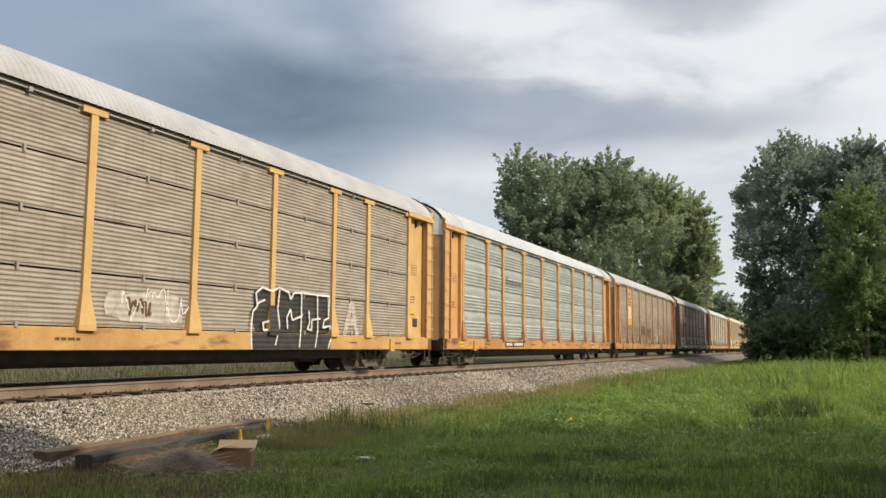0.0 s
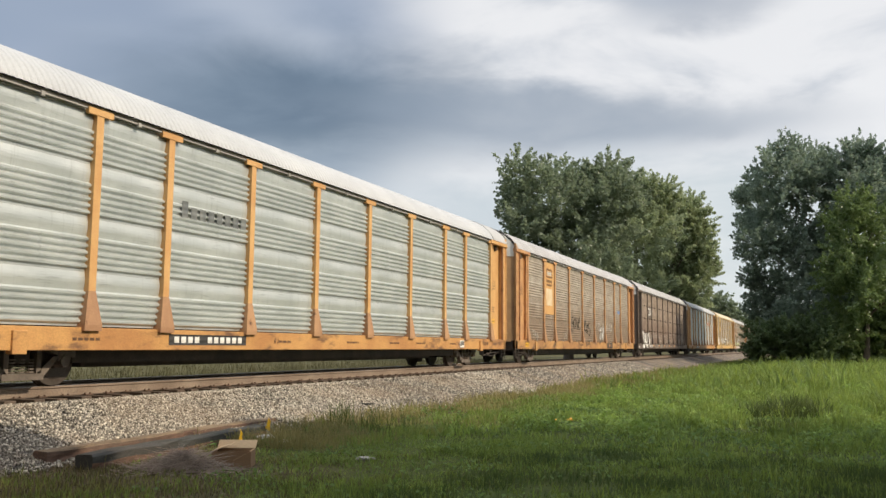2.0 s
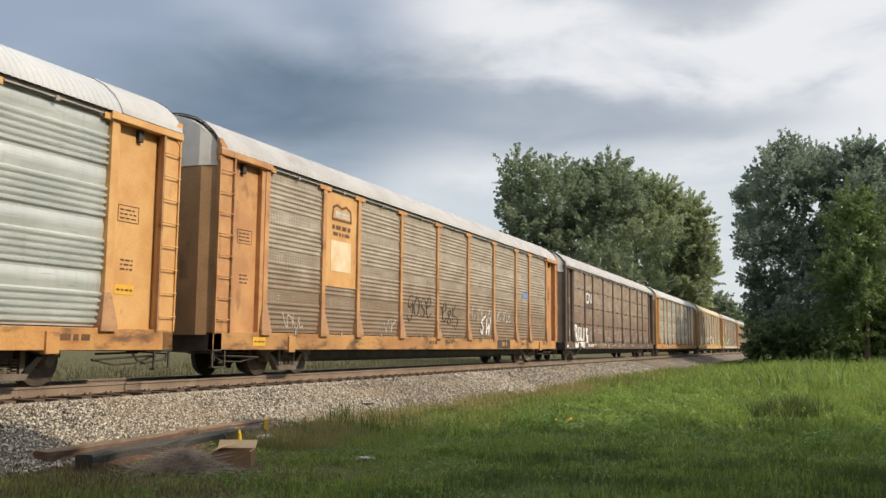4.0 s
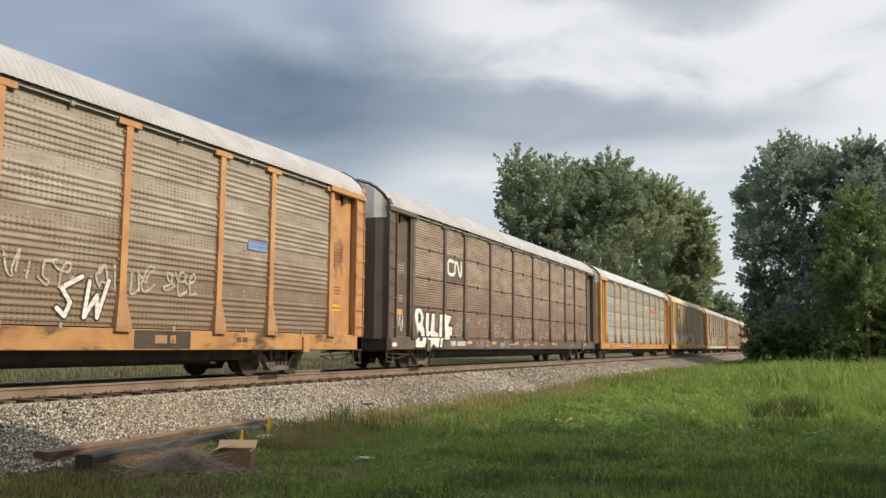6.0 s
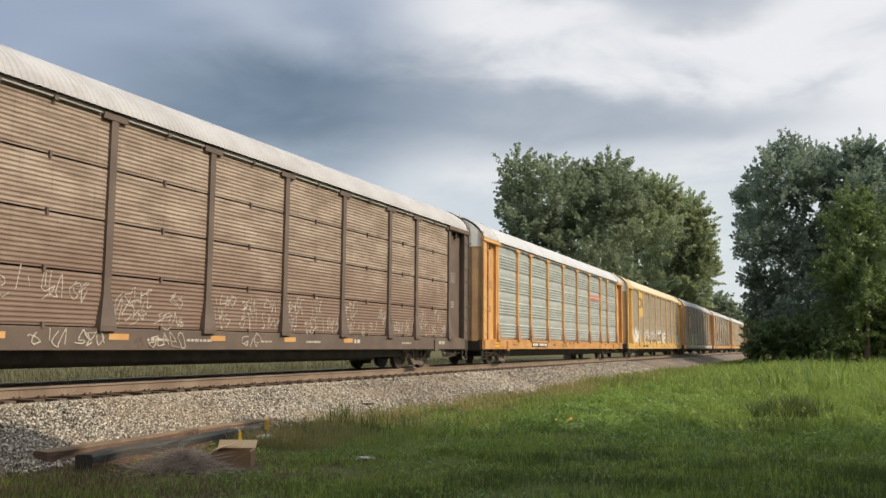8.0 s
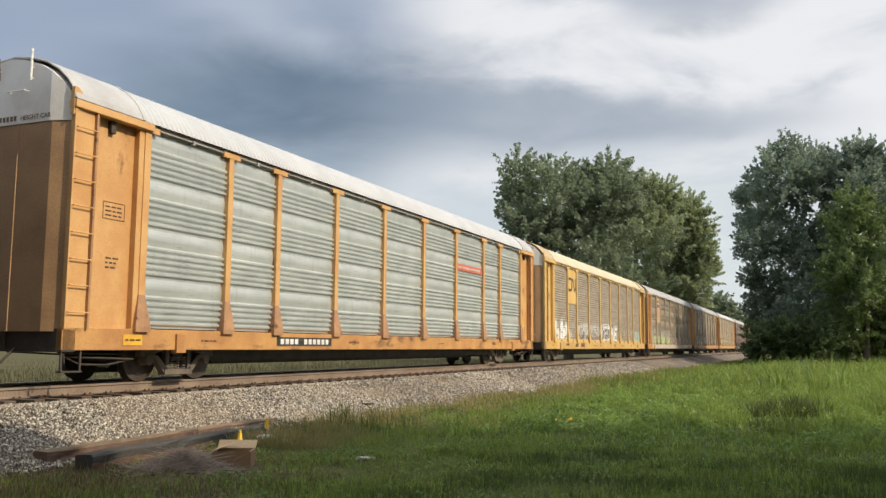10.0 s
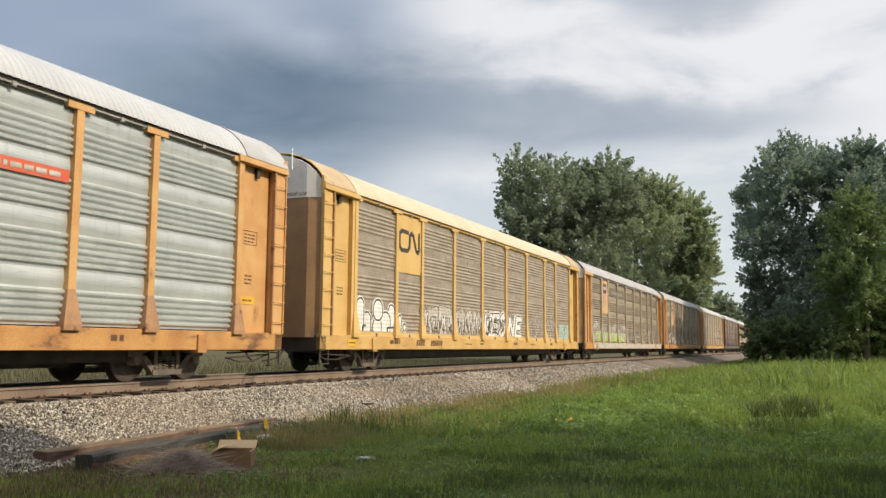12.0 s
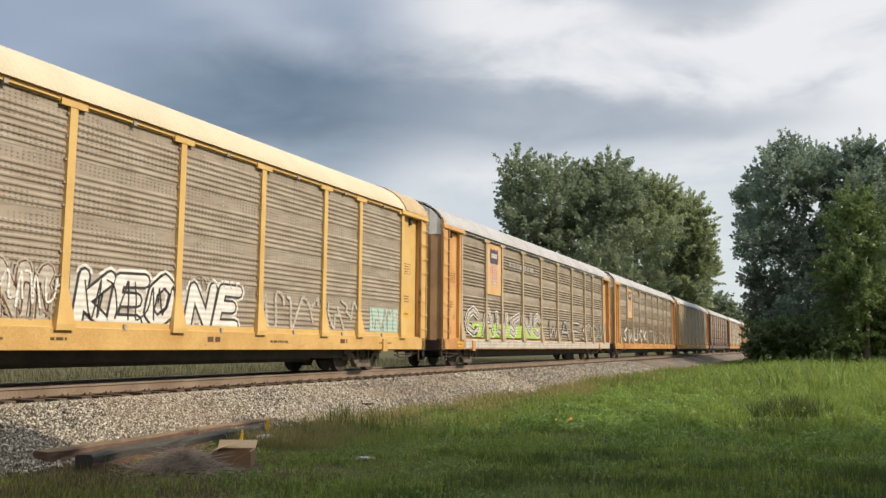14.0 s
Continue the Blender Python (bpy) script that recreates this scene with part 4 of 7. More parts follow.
def scrawl(car, rng, y, z, w, h, material, count, width, label, lift=0.0):
    for i in range(count):
        bm = bmesh.new()
        stroke_into(bm, curl(rng, y + w * i / count, z, w / count * 1.25, h), width, FACE + lift, FACE + lift + 0.003)
        part("graffiti_stroke", bm, M[material], car, label)


PEN = {
    "o": [[(0.5, 1), (0.1, 0.75), (0, 0.4), (0.3, 0.02), (0.8, 0.1), (1, 0.5), (0.8, 0.9), (0.4, 1.02), (0.15, 0.8)]],
    "s": [[(0.9, 0.9), (0.5, 1.02), (0.12, 0.75), (0.45, 0.5), (0.9, 0.28), (0.6, 0), (0.1, 0.1)]],
    "e": [[(-0.15, 0.75), (0.1, 0.55), (0.7, 0.6), (0.9, 0.85), (0.5, 1.02), (0.12, 0.7), (0.12, 0.25), (0.5, 0), (1.05, 0.2)]],
    "g": [[(0.9, 1), (0.3, 0.95), (0.1, 0.6), (0.5, 0.45), (0.9, 0.7), (0.85, 0.1), (0.4, -0.15), (0, 0.05)]],
    "b": [[(0.6, 1), (0.2, 0.8), (0.5, 0.5), (0.9, 0.2), (0.5, 0), (0.1, 0.2), (0.5, 0.55), (0.85, 0.8), (0.6, 1)]],
    "k": [[(0.15, 1), (0.2, 0)], [(0.8, 1), (0.2, 0.5), (0.7, 0.35), (1.3, 0.3), (1.45, 0), (1.0, -0.35), (0.6, -0.15)]],
    "u": [[(0, 1), (0.1, 0.2), (0.45, 0.05), (0.8, 0.3), (0.85, 1), (0.95, 0.1)]],
    "i": [[(0.4, 1), (0.5, 0)]],
}


def smoothed(pts, steps=4):
    """A soft curve through the points."""
    out = []
    for i in range(len(pts) - 1):
        p0, p1, p2, p3 = pts[max(i - 1, 0)], pts[i], pts[i + 1], pts[min(i + 2, len(pts) - 1)]
        for k in range(steps):
            t = k / steps
            out.append(tuple(0.5 * (2 * p1[j] + (p2[j] - p0[j]) * t + (2 * p0[j] - 5 * p1[j] + 4 * p2[j] - p3[j]) * t * t + (3 * p1[j] - p0[j] - 3 * p2[j] + p3[j]) * t ** 3) for j in (0, 1)))
    return out + [pts[-1]]


def pen_tag(car, shapes, y, z, w, h, material, width, label, seed, x=None, shake=0.0):
    """A handwritten tag, one round stroke after the other."""
    rng = random.Random(seed)
    each = w / len(shapes)
    x = FACE if x is None else x
    for i, c in enumerate(shapes):
        dz, tall = rng.uniform(-0.08, 0.08) * h, rng.uniform(0.85, 1.1)
        for line in PEN[c]:
            pts = smoothed([(y + (i + 0.06 + 0.84 * u + 0.12 * v + rng.uniform(-shake, shake)) * each, z + dz + (v + rng.uniform(-shake, shake)) * h * tall) for u, v in line], 4 if width > 0.03 else 2)
            bm = bmesh.new()
            stroke_into(bm, pts, width, x - 0.012, x - 0.004)
            part("graffiti_stroke", bm, M[material], car, label)


def blob_into(bm, rng, y, z, w, h, x0, x1, n=18):
    """A fat rounded letter body."""
    ph = rng.random() * 6
    pts = []
    for k in range(n):
        a = k / n * 2 * math.pi
        c, s = math.cos(a), math.sin(a)
        q = 0.5 / max(abs(c), abs(s)) ** 0.75 * (1 + 0.10 * math.sin(3 * a + ph))
        pts.append((y + w / 2 + w * q * c * 0.98, z + h / 2 + h * q * s * 0.98))
    prism_into(bm, pts, "x", x0, x1)
    return pts


def lettering(car, text, y, z, size, material, name="lettering", label="", x=None, slant=0.0, fat=0.0, stretch=1.0):
    """Text laid on the near side in the built-in font, as a thin mesh."""
    curve = bpy.data.curves.new(name, "FONT")
    curve.body, curve.size, curve.shear, curve.offset, curve.extrude, curve.resolution_u = text, size, slant, fat, 0.002, 3
    tmp = bpy.data.objects.new(name, curve)
    scene.collection.objects.link(tmp)
    me = bpy.data.meshes.new_from_object(tmp.evaluated_get(bpy.context.evaluated_depsgraph_get()))
    bpy.data.objects.remove(tmp)
    me.materials.clear()
    me.materials.append(M[material])
    me.transform(Matrix(((0, 0, 1, 0), (stretch, 0, 0, 0), (0, 1, 0, 0), (0, 0, 0, 1))))
    return child(name, me, car, (SIDE + 0.004 if x is None else x, y, z), label)


def autorack(k, label, post, sheet, style, roof, foot=None, turning=True, slim=None):
    """One enclosed car carrier, its leading end at y = 0, the rail top at z = 0; x points to the camera's side."""
    car = tagged(new("autorack_railcar"), label, "rail car", "cars of the freight train")
    foot, sill = foot or slim or post, post + "_grime" if post != "brown" else post
    rail = post if roof == "roof_cream" else "eave"
    rail_in = 0.03 if roof == "roof_cream" else 0.07
    for s in (1, -1):
        x0, x1 = (SIDE - 0.14, SIDE) if s > 0 else (-SIDE, -SIDE + 0.14)
        child("side_sill", shared(("sill", sill, s), lambda: simple("side_sill", sill, [(x0, x1, 0.0, CAR_LONG, SILL0, SILL1 - 0.004)], 0.012)), car, label="long painted steel side sill")
        child("eave_rail", shared(("eave", rail, s), lambda: simple("eave_rail", rail, [(min(s * (SIDE - rail_in), s * (SIDE - 0.16)), max(s * (SIDE - rail_in), s * (SIDE - 0.16)), 0.55, CAR_LONG - 0.55, PANEL1 - 0.03, EAVE + 0.012)], 0.008)), car)
    child("deck", shared("deck", lambda: simple("deck", "frame", [(-1.3, 1.3, 0.1, CAR_LONG - 0.1, 0.86, 0.98)])), car)
    child("centre_sill", shared("centre_sill", lambda: simple("centre_sill", "frame", [(-0.36, 0.36, 1.2, CAR_LONG - 1.2, 0.62, 0.88), (-0.42, 0.42, 5.4, CAR_LONG - 5.4, 0.30, 0.66), (0.86, 1.02, 4.6, CAR_LONG - 4.6, 0.40, 0.63)])), car, label="deep black centre sill")
    child("far_side", shared(("far", sheet), lambda: simple("far_side", sheet, [(-SIDE + 0.03, -SIDE + 0.06, 0.3, CAR_LONG - 0.3, SILL1 + 0.004, EAVE)])), car)
    # near-black sheet stands for the unlit inside seen through the gaps
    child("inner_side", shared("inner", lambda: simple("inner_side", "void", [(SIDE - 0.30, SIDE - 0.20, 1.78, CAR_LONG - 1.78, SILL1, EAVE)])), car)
    child("roof", shared(("roof", roof), lambda: roof_mesh(roof)), car, label="curved corrugated roof")
    lip = post if roof == "roof_cream" else "eave" if roof == "roof_bright" else "frame"
    for y, paint in ((-0.01, lip), (CAR_LONG + 0.01, "frame" if roof == "roof_bright" else lip)):
        child("roof_lip", shared(("lip", paint), lambda: roof_lip_mesh(paint)), car, (0, y, 0))
    # side sheets, bay by bay and level by level
    for a, b in zip(POSTS, POSTS[1:]):
        for lev in range(LEVELS):
            child("side_sheet", sheet_mesh(style, sheet, b - a), car, (SIDE - 0.057 - DEEP[style] * 1.05, a, PANEL0 + lev * STEP))
        child("sheet_track", shared(("track", rail, round(b - a, 2)), lambda: simple("sheet_track", rail, [(SIDE - 0.05, SIDE + 0.004, 0.32, b - a - 0.32, PANEL1 - 0.005, PANEL1 + 0.022)])), car, (0, a, 0), "thin bright track that holds the sheets")
    for y in POSTS:
        child("post", shared(("post", slim or post), lambda: post_mesh(slim or post)), car, (0, y, 0))
        child("post_foot", shared(("foot", foot), lambda: foot_mesh(foot)), car, (0, y, 0))
    # end strips, door recesses and ladders, alike at both ends
    for end in (0, 1):
        turn = Matrix.Translation((0, CAR_LONG, 0)) @ Matrix.Diagonal((1, -1, 1, 1)) if end else Matrix.Identity(4)

        def fitted(name, key, build, note=""):
            def mirrored():
                me = build()
                if end:
                    me.transform(turn)
                    me.flip_normals()
                return me
            return child(name, shared((key, end), mirrored), car, label=note)

        fitted("end_strip", ("strip", post), lambda: simple("end_strip", post, [(SIDE - 0.06, SIDE, 0.0, 0.48, 1.0, EAVE - 0.08)], 0.008))
        fitted("strip_return", ("return", post), lambda: simple("strip_return", post, [(SIDE - 0.20, SIDE - 0.062, 0.44, 0.478, 1.0, EAVE - 0.08)], 0.004))
        fitted("side_door", ("door", post), lambda: simple("side_door", post, [(SIDE - 0.22, SIDE - 0.15, 0.50, 1.70, 1.00, EAVE - 0.12)], 0.006), "flush painted end door panel")
        fitted("door_jamb", ("jamb", post), lambda: simple("door_jamb", post, [(SIDE - 0.22, SIDE - 0.02, 1.64, 1.80, 1.00, EAVE - 0.1)], 0.008))
        fitted("door_head", ("head", post), lambda: simple("door_head", post, [(SIDE - 0.10, SIDE + 0.07, -0.02, 1.95, EAVE - 0.16, EAVE - 0.02)], 0.012))
        # the brown of this upright puts the shade on it into the colour
        fitted("ladder_stile", ("stile", post), lambda: simple("ladder_stile", "brown" if post == "brown" else "rusted", [(SIDE - 0.03, SIDE + 0.06, 0.482, 0.53, 1.0, EAVE - 0.17)], 0.006), "ladder upright with its shade put into a brown colour")
        fitted("ladder", ("ladder", post), lambda: ladder_mesh(post), "steel ladder of eight rungs")
        fitted("end_door", ("enddoor", post), lambda: end_wall_mesh("brown" if post == "brown" else "end_brown"))
        fitted("end_cap", ("cap", roof), lambda: end_cap_mesh("white_wall" if roof != "roof_grey" or post != "brown" else "roof_grey"), "pale upper end wall")
        if roof != "roof_grey":
            plate_paint = "tan_roof_plate" if roof == "roof_cream" else "roof_plate"
            fitted("roof_end_plate", ("roof_end", plate_paint), lambda: roof_end_mesh(plate_paint), "plain plate over the roof's end")
        fitted("corner_plate", ("gusset", post), lambda: gusset_mesh(post))
        if not end and roof != "roof_grey":
            fitted("gauge_pole", "pole", pole_mesh, "thin white pole on the upper end")
        fitted("grab_iron", "grab", grab_mesh)
        fitted("end_sill", ("endsill", post), lambda: simple("end_sill", "frame", [(-SIDE, SIDE, 0.0, 0.3, 0.60, 1.0)], 0.015))
        fitted("coupler", "coupler", coupler_mesh, "grimy knuckle coupler")
        fitted("brake_rigging", "rigging", rigging_mesh)
        fitted("sill_step", ("step", post), lambda: step_mesh("frame"))
        child("jacking_pad", shared(("pad", sill), lambda: simple("jacking_pad", sill, [(SIDE - 0.1, SIDE + 0.05, -0.14, 0.14, SILL0 - 0.06, SILL1 - 0.08)], 0.01)), car, (0, 3.0 if not end else CAR_LONG - 3.0, 0))
    for y in (3.5, CAR_LONG - 3.5):
        add_truck(car, y, turning)
    return car


CARS = []
SLACK = [0.38, 0.0, -0.17, -0.03, 0.1, 0.44] + [0.40] * 7      # give in the couplings, car by car
CARS.append(autorack(0, "auto carrier car with yellow posts and dusty tan sheets", "yellow", "sheet_tan", "seam", "roof_grey"))
CARS.append(autorack(1, "auto carrier car with orange posts and clean galvanised ribbed sheets", "orange", "sheet_rib", "rib", "roof_bright", "rusted"))
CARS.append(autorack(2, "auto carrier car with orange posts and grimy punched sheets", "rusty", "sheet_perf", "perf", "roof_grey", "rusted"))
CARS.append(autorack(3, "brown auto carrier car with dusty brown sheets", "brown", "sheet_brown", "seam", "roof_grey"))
CARS.append(autorack(4, "auto carrier car with orange posts, silver sheets and a red stripe", "orange", "sheet_rib", "rib", "roof_bright", "rusted"))
CARS.append(autorack(5, "pale yellow auto carrier car with grey punched sheets and cream roof", "lemon", "sheet_grey", "perf", "roof_cream"))
CARS.append(autorack(6, "auto carrier car with grey ribbed sheets and green graffiti", "orange", "sheet_grey", "rib", "roof_grey", slim="tan"))
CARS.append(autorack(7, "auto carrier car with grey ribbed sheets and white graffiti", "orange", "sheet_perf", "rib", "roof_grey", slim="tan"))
CARS.append(autorack(8, "auto carrier car with dusty tan sheets", "yellow", "sheet_tan", "seam", "roof_bright", turning=False))
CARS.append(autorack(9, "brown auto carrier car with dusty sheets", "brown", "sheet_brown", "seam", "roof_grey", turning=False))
CARS.append(autorack(10, "auto carrier car with galvanised sheets", "orange", "sheet_rib", "rib", "roof_bright", turning=False))
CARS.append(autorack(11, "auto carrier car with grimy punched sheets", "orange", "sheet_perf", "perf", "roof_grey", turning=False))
CARS.append(autorack(12, "pale yellow auto carrier car with punched sheets", "lemon", "sheet_grey", "perf", "roof_cream", turning=False))

# ---- paint, marks and fittings, car by car ----
GLYPH = {
    "A": [[(0, 0), (0.4, 1), (0.6, 1), (1, 0)], [(0.2, 0.4), (0.8, 0.4)]], "B": [[(0, 0), (0, 1), (0.7, 0.95), (0.85, 0.75), (0.6, 0.52), (0, 0.5)], [(0.6, 0.5), (0.95, 0.3), (0.75, 0.05), (0, 0)]],
    "C": [[(0.95, 0.8), (0.6, 1), (0.15, 0.8), (0, 0.5), (0.15, 0.2), (0.6, 0), (0.95, 0.2)]], "E": [[(0.95, 1), (0, 1), (0, 0), (0.95, 0)], [(0, 0.5), (0.75, 0.5)]],
    "H": [[(0, 0), (0, 1)], [(0, 0.5), (0.5, 0.6), (1, 0.45), (1, 0)]], "I": [[(0.5, 0), (0.5, 0.6)], [(0.45, 0.85), (0.55, 0.95)]], "K": [[(0, 0), (0, 1)], [(1, 1), (0.05, 0.45), (1, 0)]],
    "L": [[(0, 1), (0, 0), (0.9, 0.05)]], "N": [[(0, 0), (0.05, 1), (0.9, 0.05), (1, 1)]], "O": [[(0.5, 1), (0.05, 0.75), (0.05, 0.25), (0.5, 0), (0.95, 0.25), (0.95, 0.75), (0.5, 1)]],
    "S": [[(0.95, 1), (0.1, 0.65), (0.6, 0.3), (0.45, 0), (0.0, 0.15)]], "T": [[(0, 1), (1, 1)], [(0.5, 1), (0.45, 0)]], "U": [[(0, 1), (0.1, 0.15), (0.5, 0), (0.85, 0.15), (1, 1)]], "W": [[(0, 0.9), (0.15, 0), (0.5, 0.6), (0.75, 0), (1, 1)]],
}


def piece(car, word, y, z, w, h, fat, fill, edge, rim, label, halo=None, lean=0.0, seed=1, x=None):
    """Sprayed letters: heavy strokes of the fill colour over wider strokes of the edge colour, with a halo where there is one."""
    rng = random.Random(seed)
    x = FACE if x is None else x
    layers = [("letter_edge", edge, fat + 2 * rim, 0.003), ("letter", fill, fat, 0.008)]
    if halo:
        layers = [("letter_halo", halo, fat + 4 * rim, 0.0)] + layers
    each = w / len(word)
    for i, c in enumerate(word):
        dz, sh = rng.uniform(-0.03, 0.03) * h, rng.uniform(0.92, 1.05)
        lines = [[(y + (i + 0.14 + 0.72 * u) * each + lean * v * h + rng.uniform(-0.045, 0.045), z + dz + v * h * sh + rng.uniform(-0.04, 0.04) * (v > 0.05)) for u, v in line] for line in GLYPH[c]]
        for name, material, width, lift in layers:
            bm = bmesh.new()
            for k, line in enumerate(lines):
                stroke_into(bm, line, width, x, x + lift + 0.001 + 0.0006 * k + 0.0004 * i)
            part(name, bm, M[material], car, label if name == "letter" else "")


def plate(car, y0, y1, z0, z1, material, name="sign_panel", label="", x=None):
    bm = bmesh.new()
    x = FACE if x is None else x
    box_into(bm, x, x + 0.006, y0, y1, z0, z1)
    return part(name, bm, M[material], car, label)


def worm_logo(car, y, z, w, h, material, thick):
    """An emblem of two bent bands, a bracket and a wave."""
    bm = bmesh.new()
    stroke_into(bm, [(y + w * 0.42, z + h * 0.93), (y + w * 0.12, z + h * 0.97), (y, z + h * 0.82), (y, z + h * 0.2), (y + w * 0.1, z + h * 0.04), (y + w * 0.42, z + h * 0.06), (y + w * 0.5, z + h * 0.25), (y + w * 0.52, z + h * 0.8),
                     (y + w * 0.6, z + h * 0.95), (y + w * 0.7, z + h * 0.85), (y + w * 0.86, z + h * 0.12), (y + w * 0.96, z + h * 0.06), (y + w, z + h * 0.2), (y + w, z + h * 0.97)], thick, FACE + 0.008, FACE + 0.011)
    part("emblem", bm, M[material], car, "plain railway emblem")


def text_bars(car, y, z, w, h, material, seed, name="stencil", x=None, label=""):
    """Small illegible writing as short bars, one for each word."""
    rng = random.Random(seed)
    bm, at = bmesh.new(), y
    x = SIDE + 0.003 if x is None else x
    while at < y + w - 0.04:
        long = rng.uniform(0.05, 0.16) * max(1.0, h / 0.06)
        box_into(bm, x, x + 0.003, at, min(at + long, y + w), z, z + h)
        at += long + 0.035 * max(1.0, h / 0.06)
    return tagged(part(name, bm, M[material], car, label), kind="stuff")


def character_bars(car, y, z, each, high, count, material, label=""):
    """A car number that is not spelt out: one leaning bar for each character."""
    bm = bmesh.new()
    for i in range(count):
        a = y + i * each
        for u, w in ((0.0, 0.30), (0.42, 0.30)):
            prism_into(bm, [(a + u * each, z), (a + (u + w) * each, z), (a + (u + w) * each + 0.04, z + high), (a + u * each + 0.04, z + high)], "x", SIDE + 0.003, SIDE + 0.006)
    tagged(part("car_number", bm, M[material], car, label), kind="stuff")


def number_board(car, y, z, w, h):
    plate(car, y, y + w, z, z + h, "black", "number_board", "black patch with a white car number", SIDE + 0.003)
    rng = random.Random(int(y * 100))
    bm = bmesh.new()
    for i in range(11):
        if i == 4:
            continue
        a = y + w * (0.06 + 0.082 * i)
        box_into(bm, SIDE + 0.009, SIDE + 0.012, a, a + w * 0.055, z + h * 0.2, z + h * 0.8)
    tagged(part("car_number", bm, M["white"], car), kind="stuff")


DOOR = SIDE - 0.15        # face of the recessed end doors


def door_marks(car, k, ink="mark", decal=True):
    """Stencils and stickers on the doors at both ends, and on the sill."""
    x = DOOR + 0.002
    for n, (y, s) in enumerate(((0.92, 1), (25.72, 1))):
        bm = bmesh.new()
        for a in (3.02, 3.33):
            box_into(bm, x, x + 0.004, y, y + 0.55, a, a + 0.014)
        for a in (0.0, 0.537):
            box_into(bm, x, x + 0.004, y + a, y + a + 0.013, 3.03, 3.33)
        part("stencil_frame", bm, M[ink], car)
        for r in range(3):
            text_bars(car, y + 0.06, 3.08 + r * 0.08, 0.42, 0.03, ink, k * 31 + n * 7 + r, x=x)
        for r in range(3):
            text_bars(car, y + 0.12, 2.12 + r * 0.085, 0.32, 0.035, ink, k * 37 + n * 5 + r, x=x)
        if decal and n == 1:
            plate(car, y, y + 0.5, 1.66, 1.84, "decal", "sticker", "yellow warning sticker", x)
            text_bars(car, y + 0.05, 1.73, 0.4, 0.035, "mark", k + 3, x=x + 0.008)
    if decal:
        plate(car, 1.42, 1.92, 0.72, 0.92, "decal", "sticker", "yellow warning sticker", SIDE + 0.003)
        text_bars(car, 1.47, 0.80, 0.4, 0.035, "mark", k + 9, x=SIDE + 0.011)
    rng = random.Random(k)
    for y in (3.9, 10.25, 11.6, 14.0, 16.2, 18.4, 21.4, 24.1):
        if rng.random() < 0.75:
            text_bars(car, y + rng.uniform(-0.3, 0.3), 0.80, rng.uniform(0.3, 0.8), rng.choice((0.04, 0.05, 0.11)), ink, k * 13 + int(y), x=SIDE + 0.003)


def latches(car, style, material="truck"):
    """Sheet clips along the eave and at the seams, too small to pick apart."""
    bm = bmesh.new()
    for a, b in zip(POSTS, POSTS[1:]):
        m = (a + b) / 2
        box_into(bm, SIDE - 0.03, SIDE + 0.03, m - 0.04, m + 0.04, PANEL1 - 0.05, PANEL1 + 0.03)
        if style == "seam":
            for lev in (1, 2, 3):
                box_into(bm, FACE - 0.03, FACE + 0.03, m - 0.025, m + 0.025, PANEL0 + lev * STEP - 0.08, PANEL0 + lev * STEP + 0.04)
        elif style == "perf":
            for lev in range(4):
                for u in (0.25, 0.5, 0.75):
                    for dz in (0.82, 0.91):
                        box_into(bm, FACE - 0.04, FACE - 0.016, a + (b - a) * u - 0.022, a + (b - a) * u + 0.022, PANEL0 + (lev + dz) * STEP - 0.02, PANEL0 + (lev + dz) * STEP + 0.02)
        if style == "perf":
            for u in (-0.10, 0.10):
                for j in range(8):
                    box_into(bm, FACE - 0.03, FACE + 0.03, a + u - 0.018, a + u + 0.018, 1.9 + j * 0.4 - 0.018, 1.9 + j * 0.4 + 0.018)
        if style != "rib":
            box_into(bm, SIDE - 0.02, SIDE + 0.02, m - 0.03, m + 0.03, PANEL0 - 0.05, PANEL0 + 0.05)
    tagged(part("sheet_clips", bm, M[material], car), kind="stuff")


def drop_door_track(car):
    """The dark guide above each end door, with its roller block."""
    for y, w in ((0.95, 0.12), (26.1, 0.12)):
        bm = bmesh.new()
        box_into(bm, DOOR - 0.01, SIDE - 0.06, y, y + w, EAVE - 0.40, EAVE - 0.17, 0.01)
        part("door_roller", bm, M["frame"], car)


STYLES = ["seam", "rib", "perf", "seam", "rib", "perf", "rib", "rib", "seam", "seam", "rib", "perf", "perf"]
for k, car in enumerate(CARS):
    latches(car, STYLES[k], "brown" if k in (3, 9) else "eave")
    if k < 9:
        door_marks(car, k, "dusty_white" if k == 3 else "mark", k not in (3,))
        drop_door_track(car)

rng_p = random.Random(5)
# black block letters with white edges on the first car
A = CARS[0]
bm = bmesh.new()
prism_into(bm, [(17.25, 1.06), (17.05, 1.5), (17.2, 1.66), (17.15, 1.95), (17.4, 2.08), (17.85, 2.02), (18.3, 2.1), (18.75, 2.0), (20.45, 2.03), (20.5, 1.5), (20.6, 1.25), (20.5, 1.06)], "x", FACE, FACE + 0.003)
part("graffiti", bm, M["black"], A, "black block graffiti with white edges")
plate(A, 17.05, 20.55, 0.64, 1.02, "black", "graffiti_sill_paint", x=SIDE + 0.003)
me = foot_mesh("black")
me.transform(Matrix.Translation((0.004, 0, 0)))
child("graffiti_post_paint", me, A, (0, 17.85, 0))
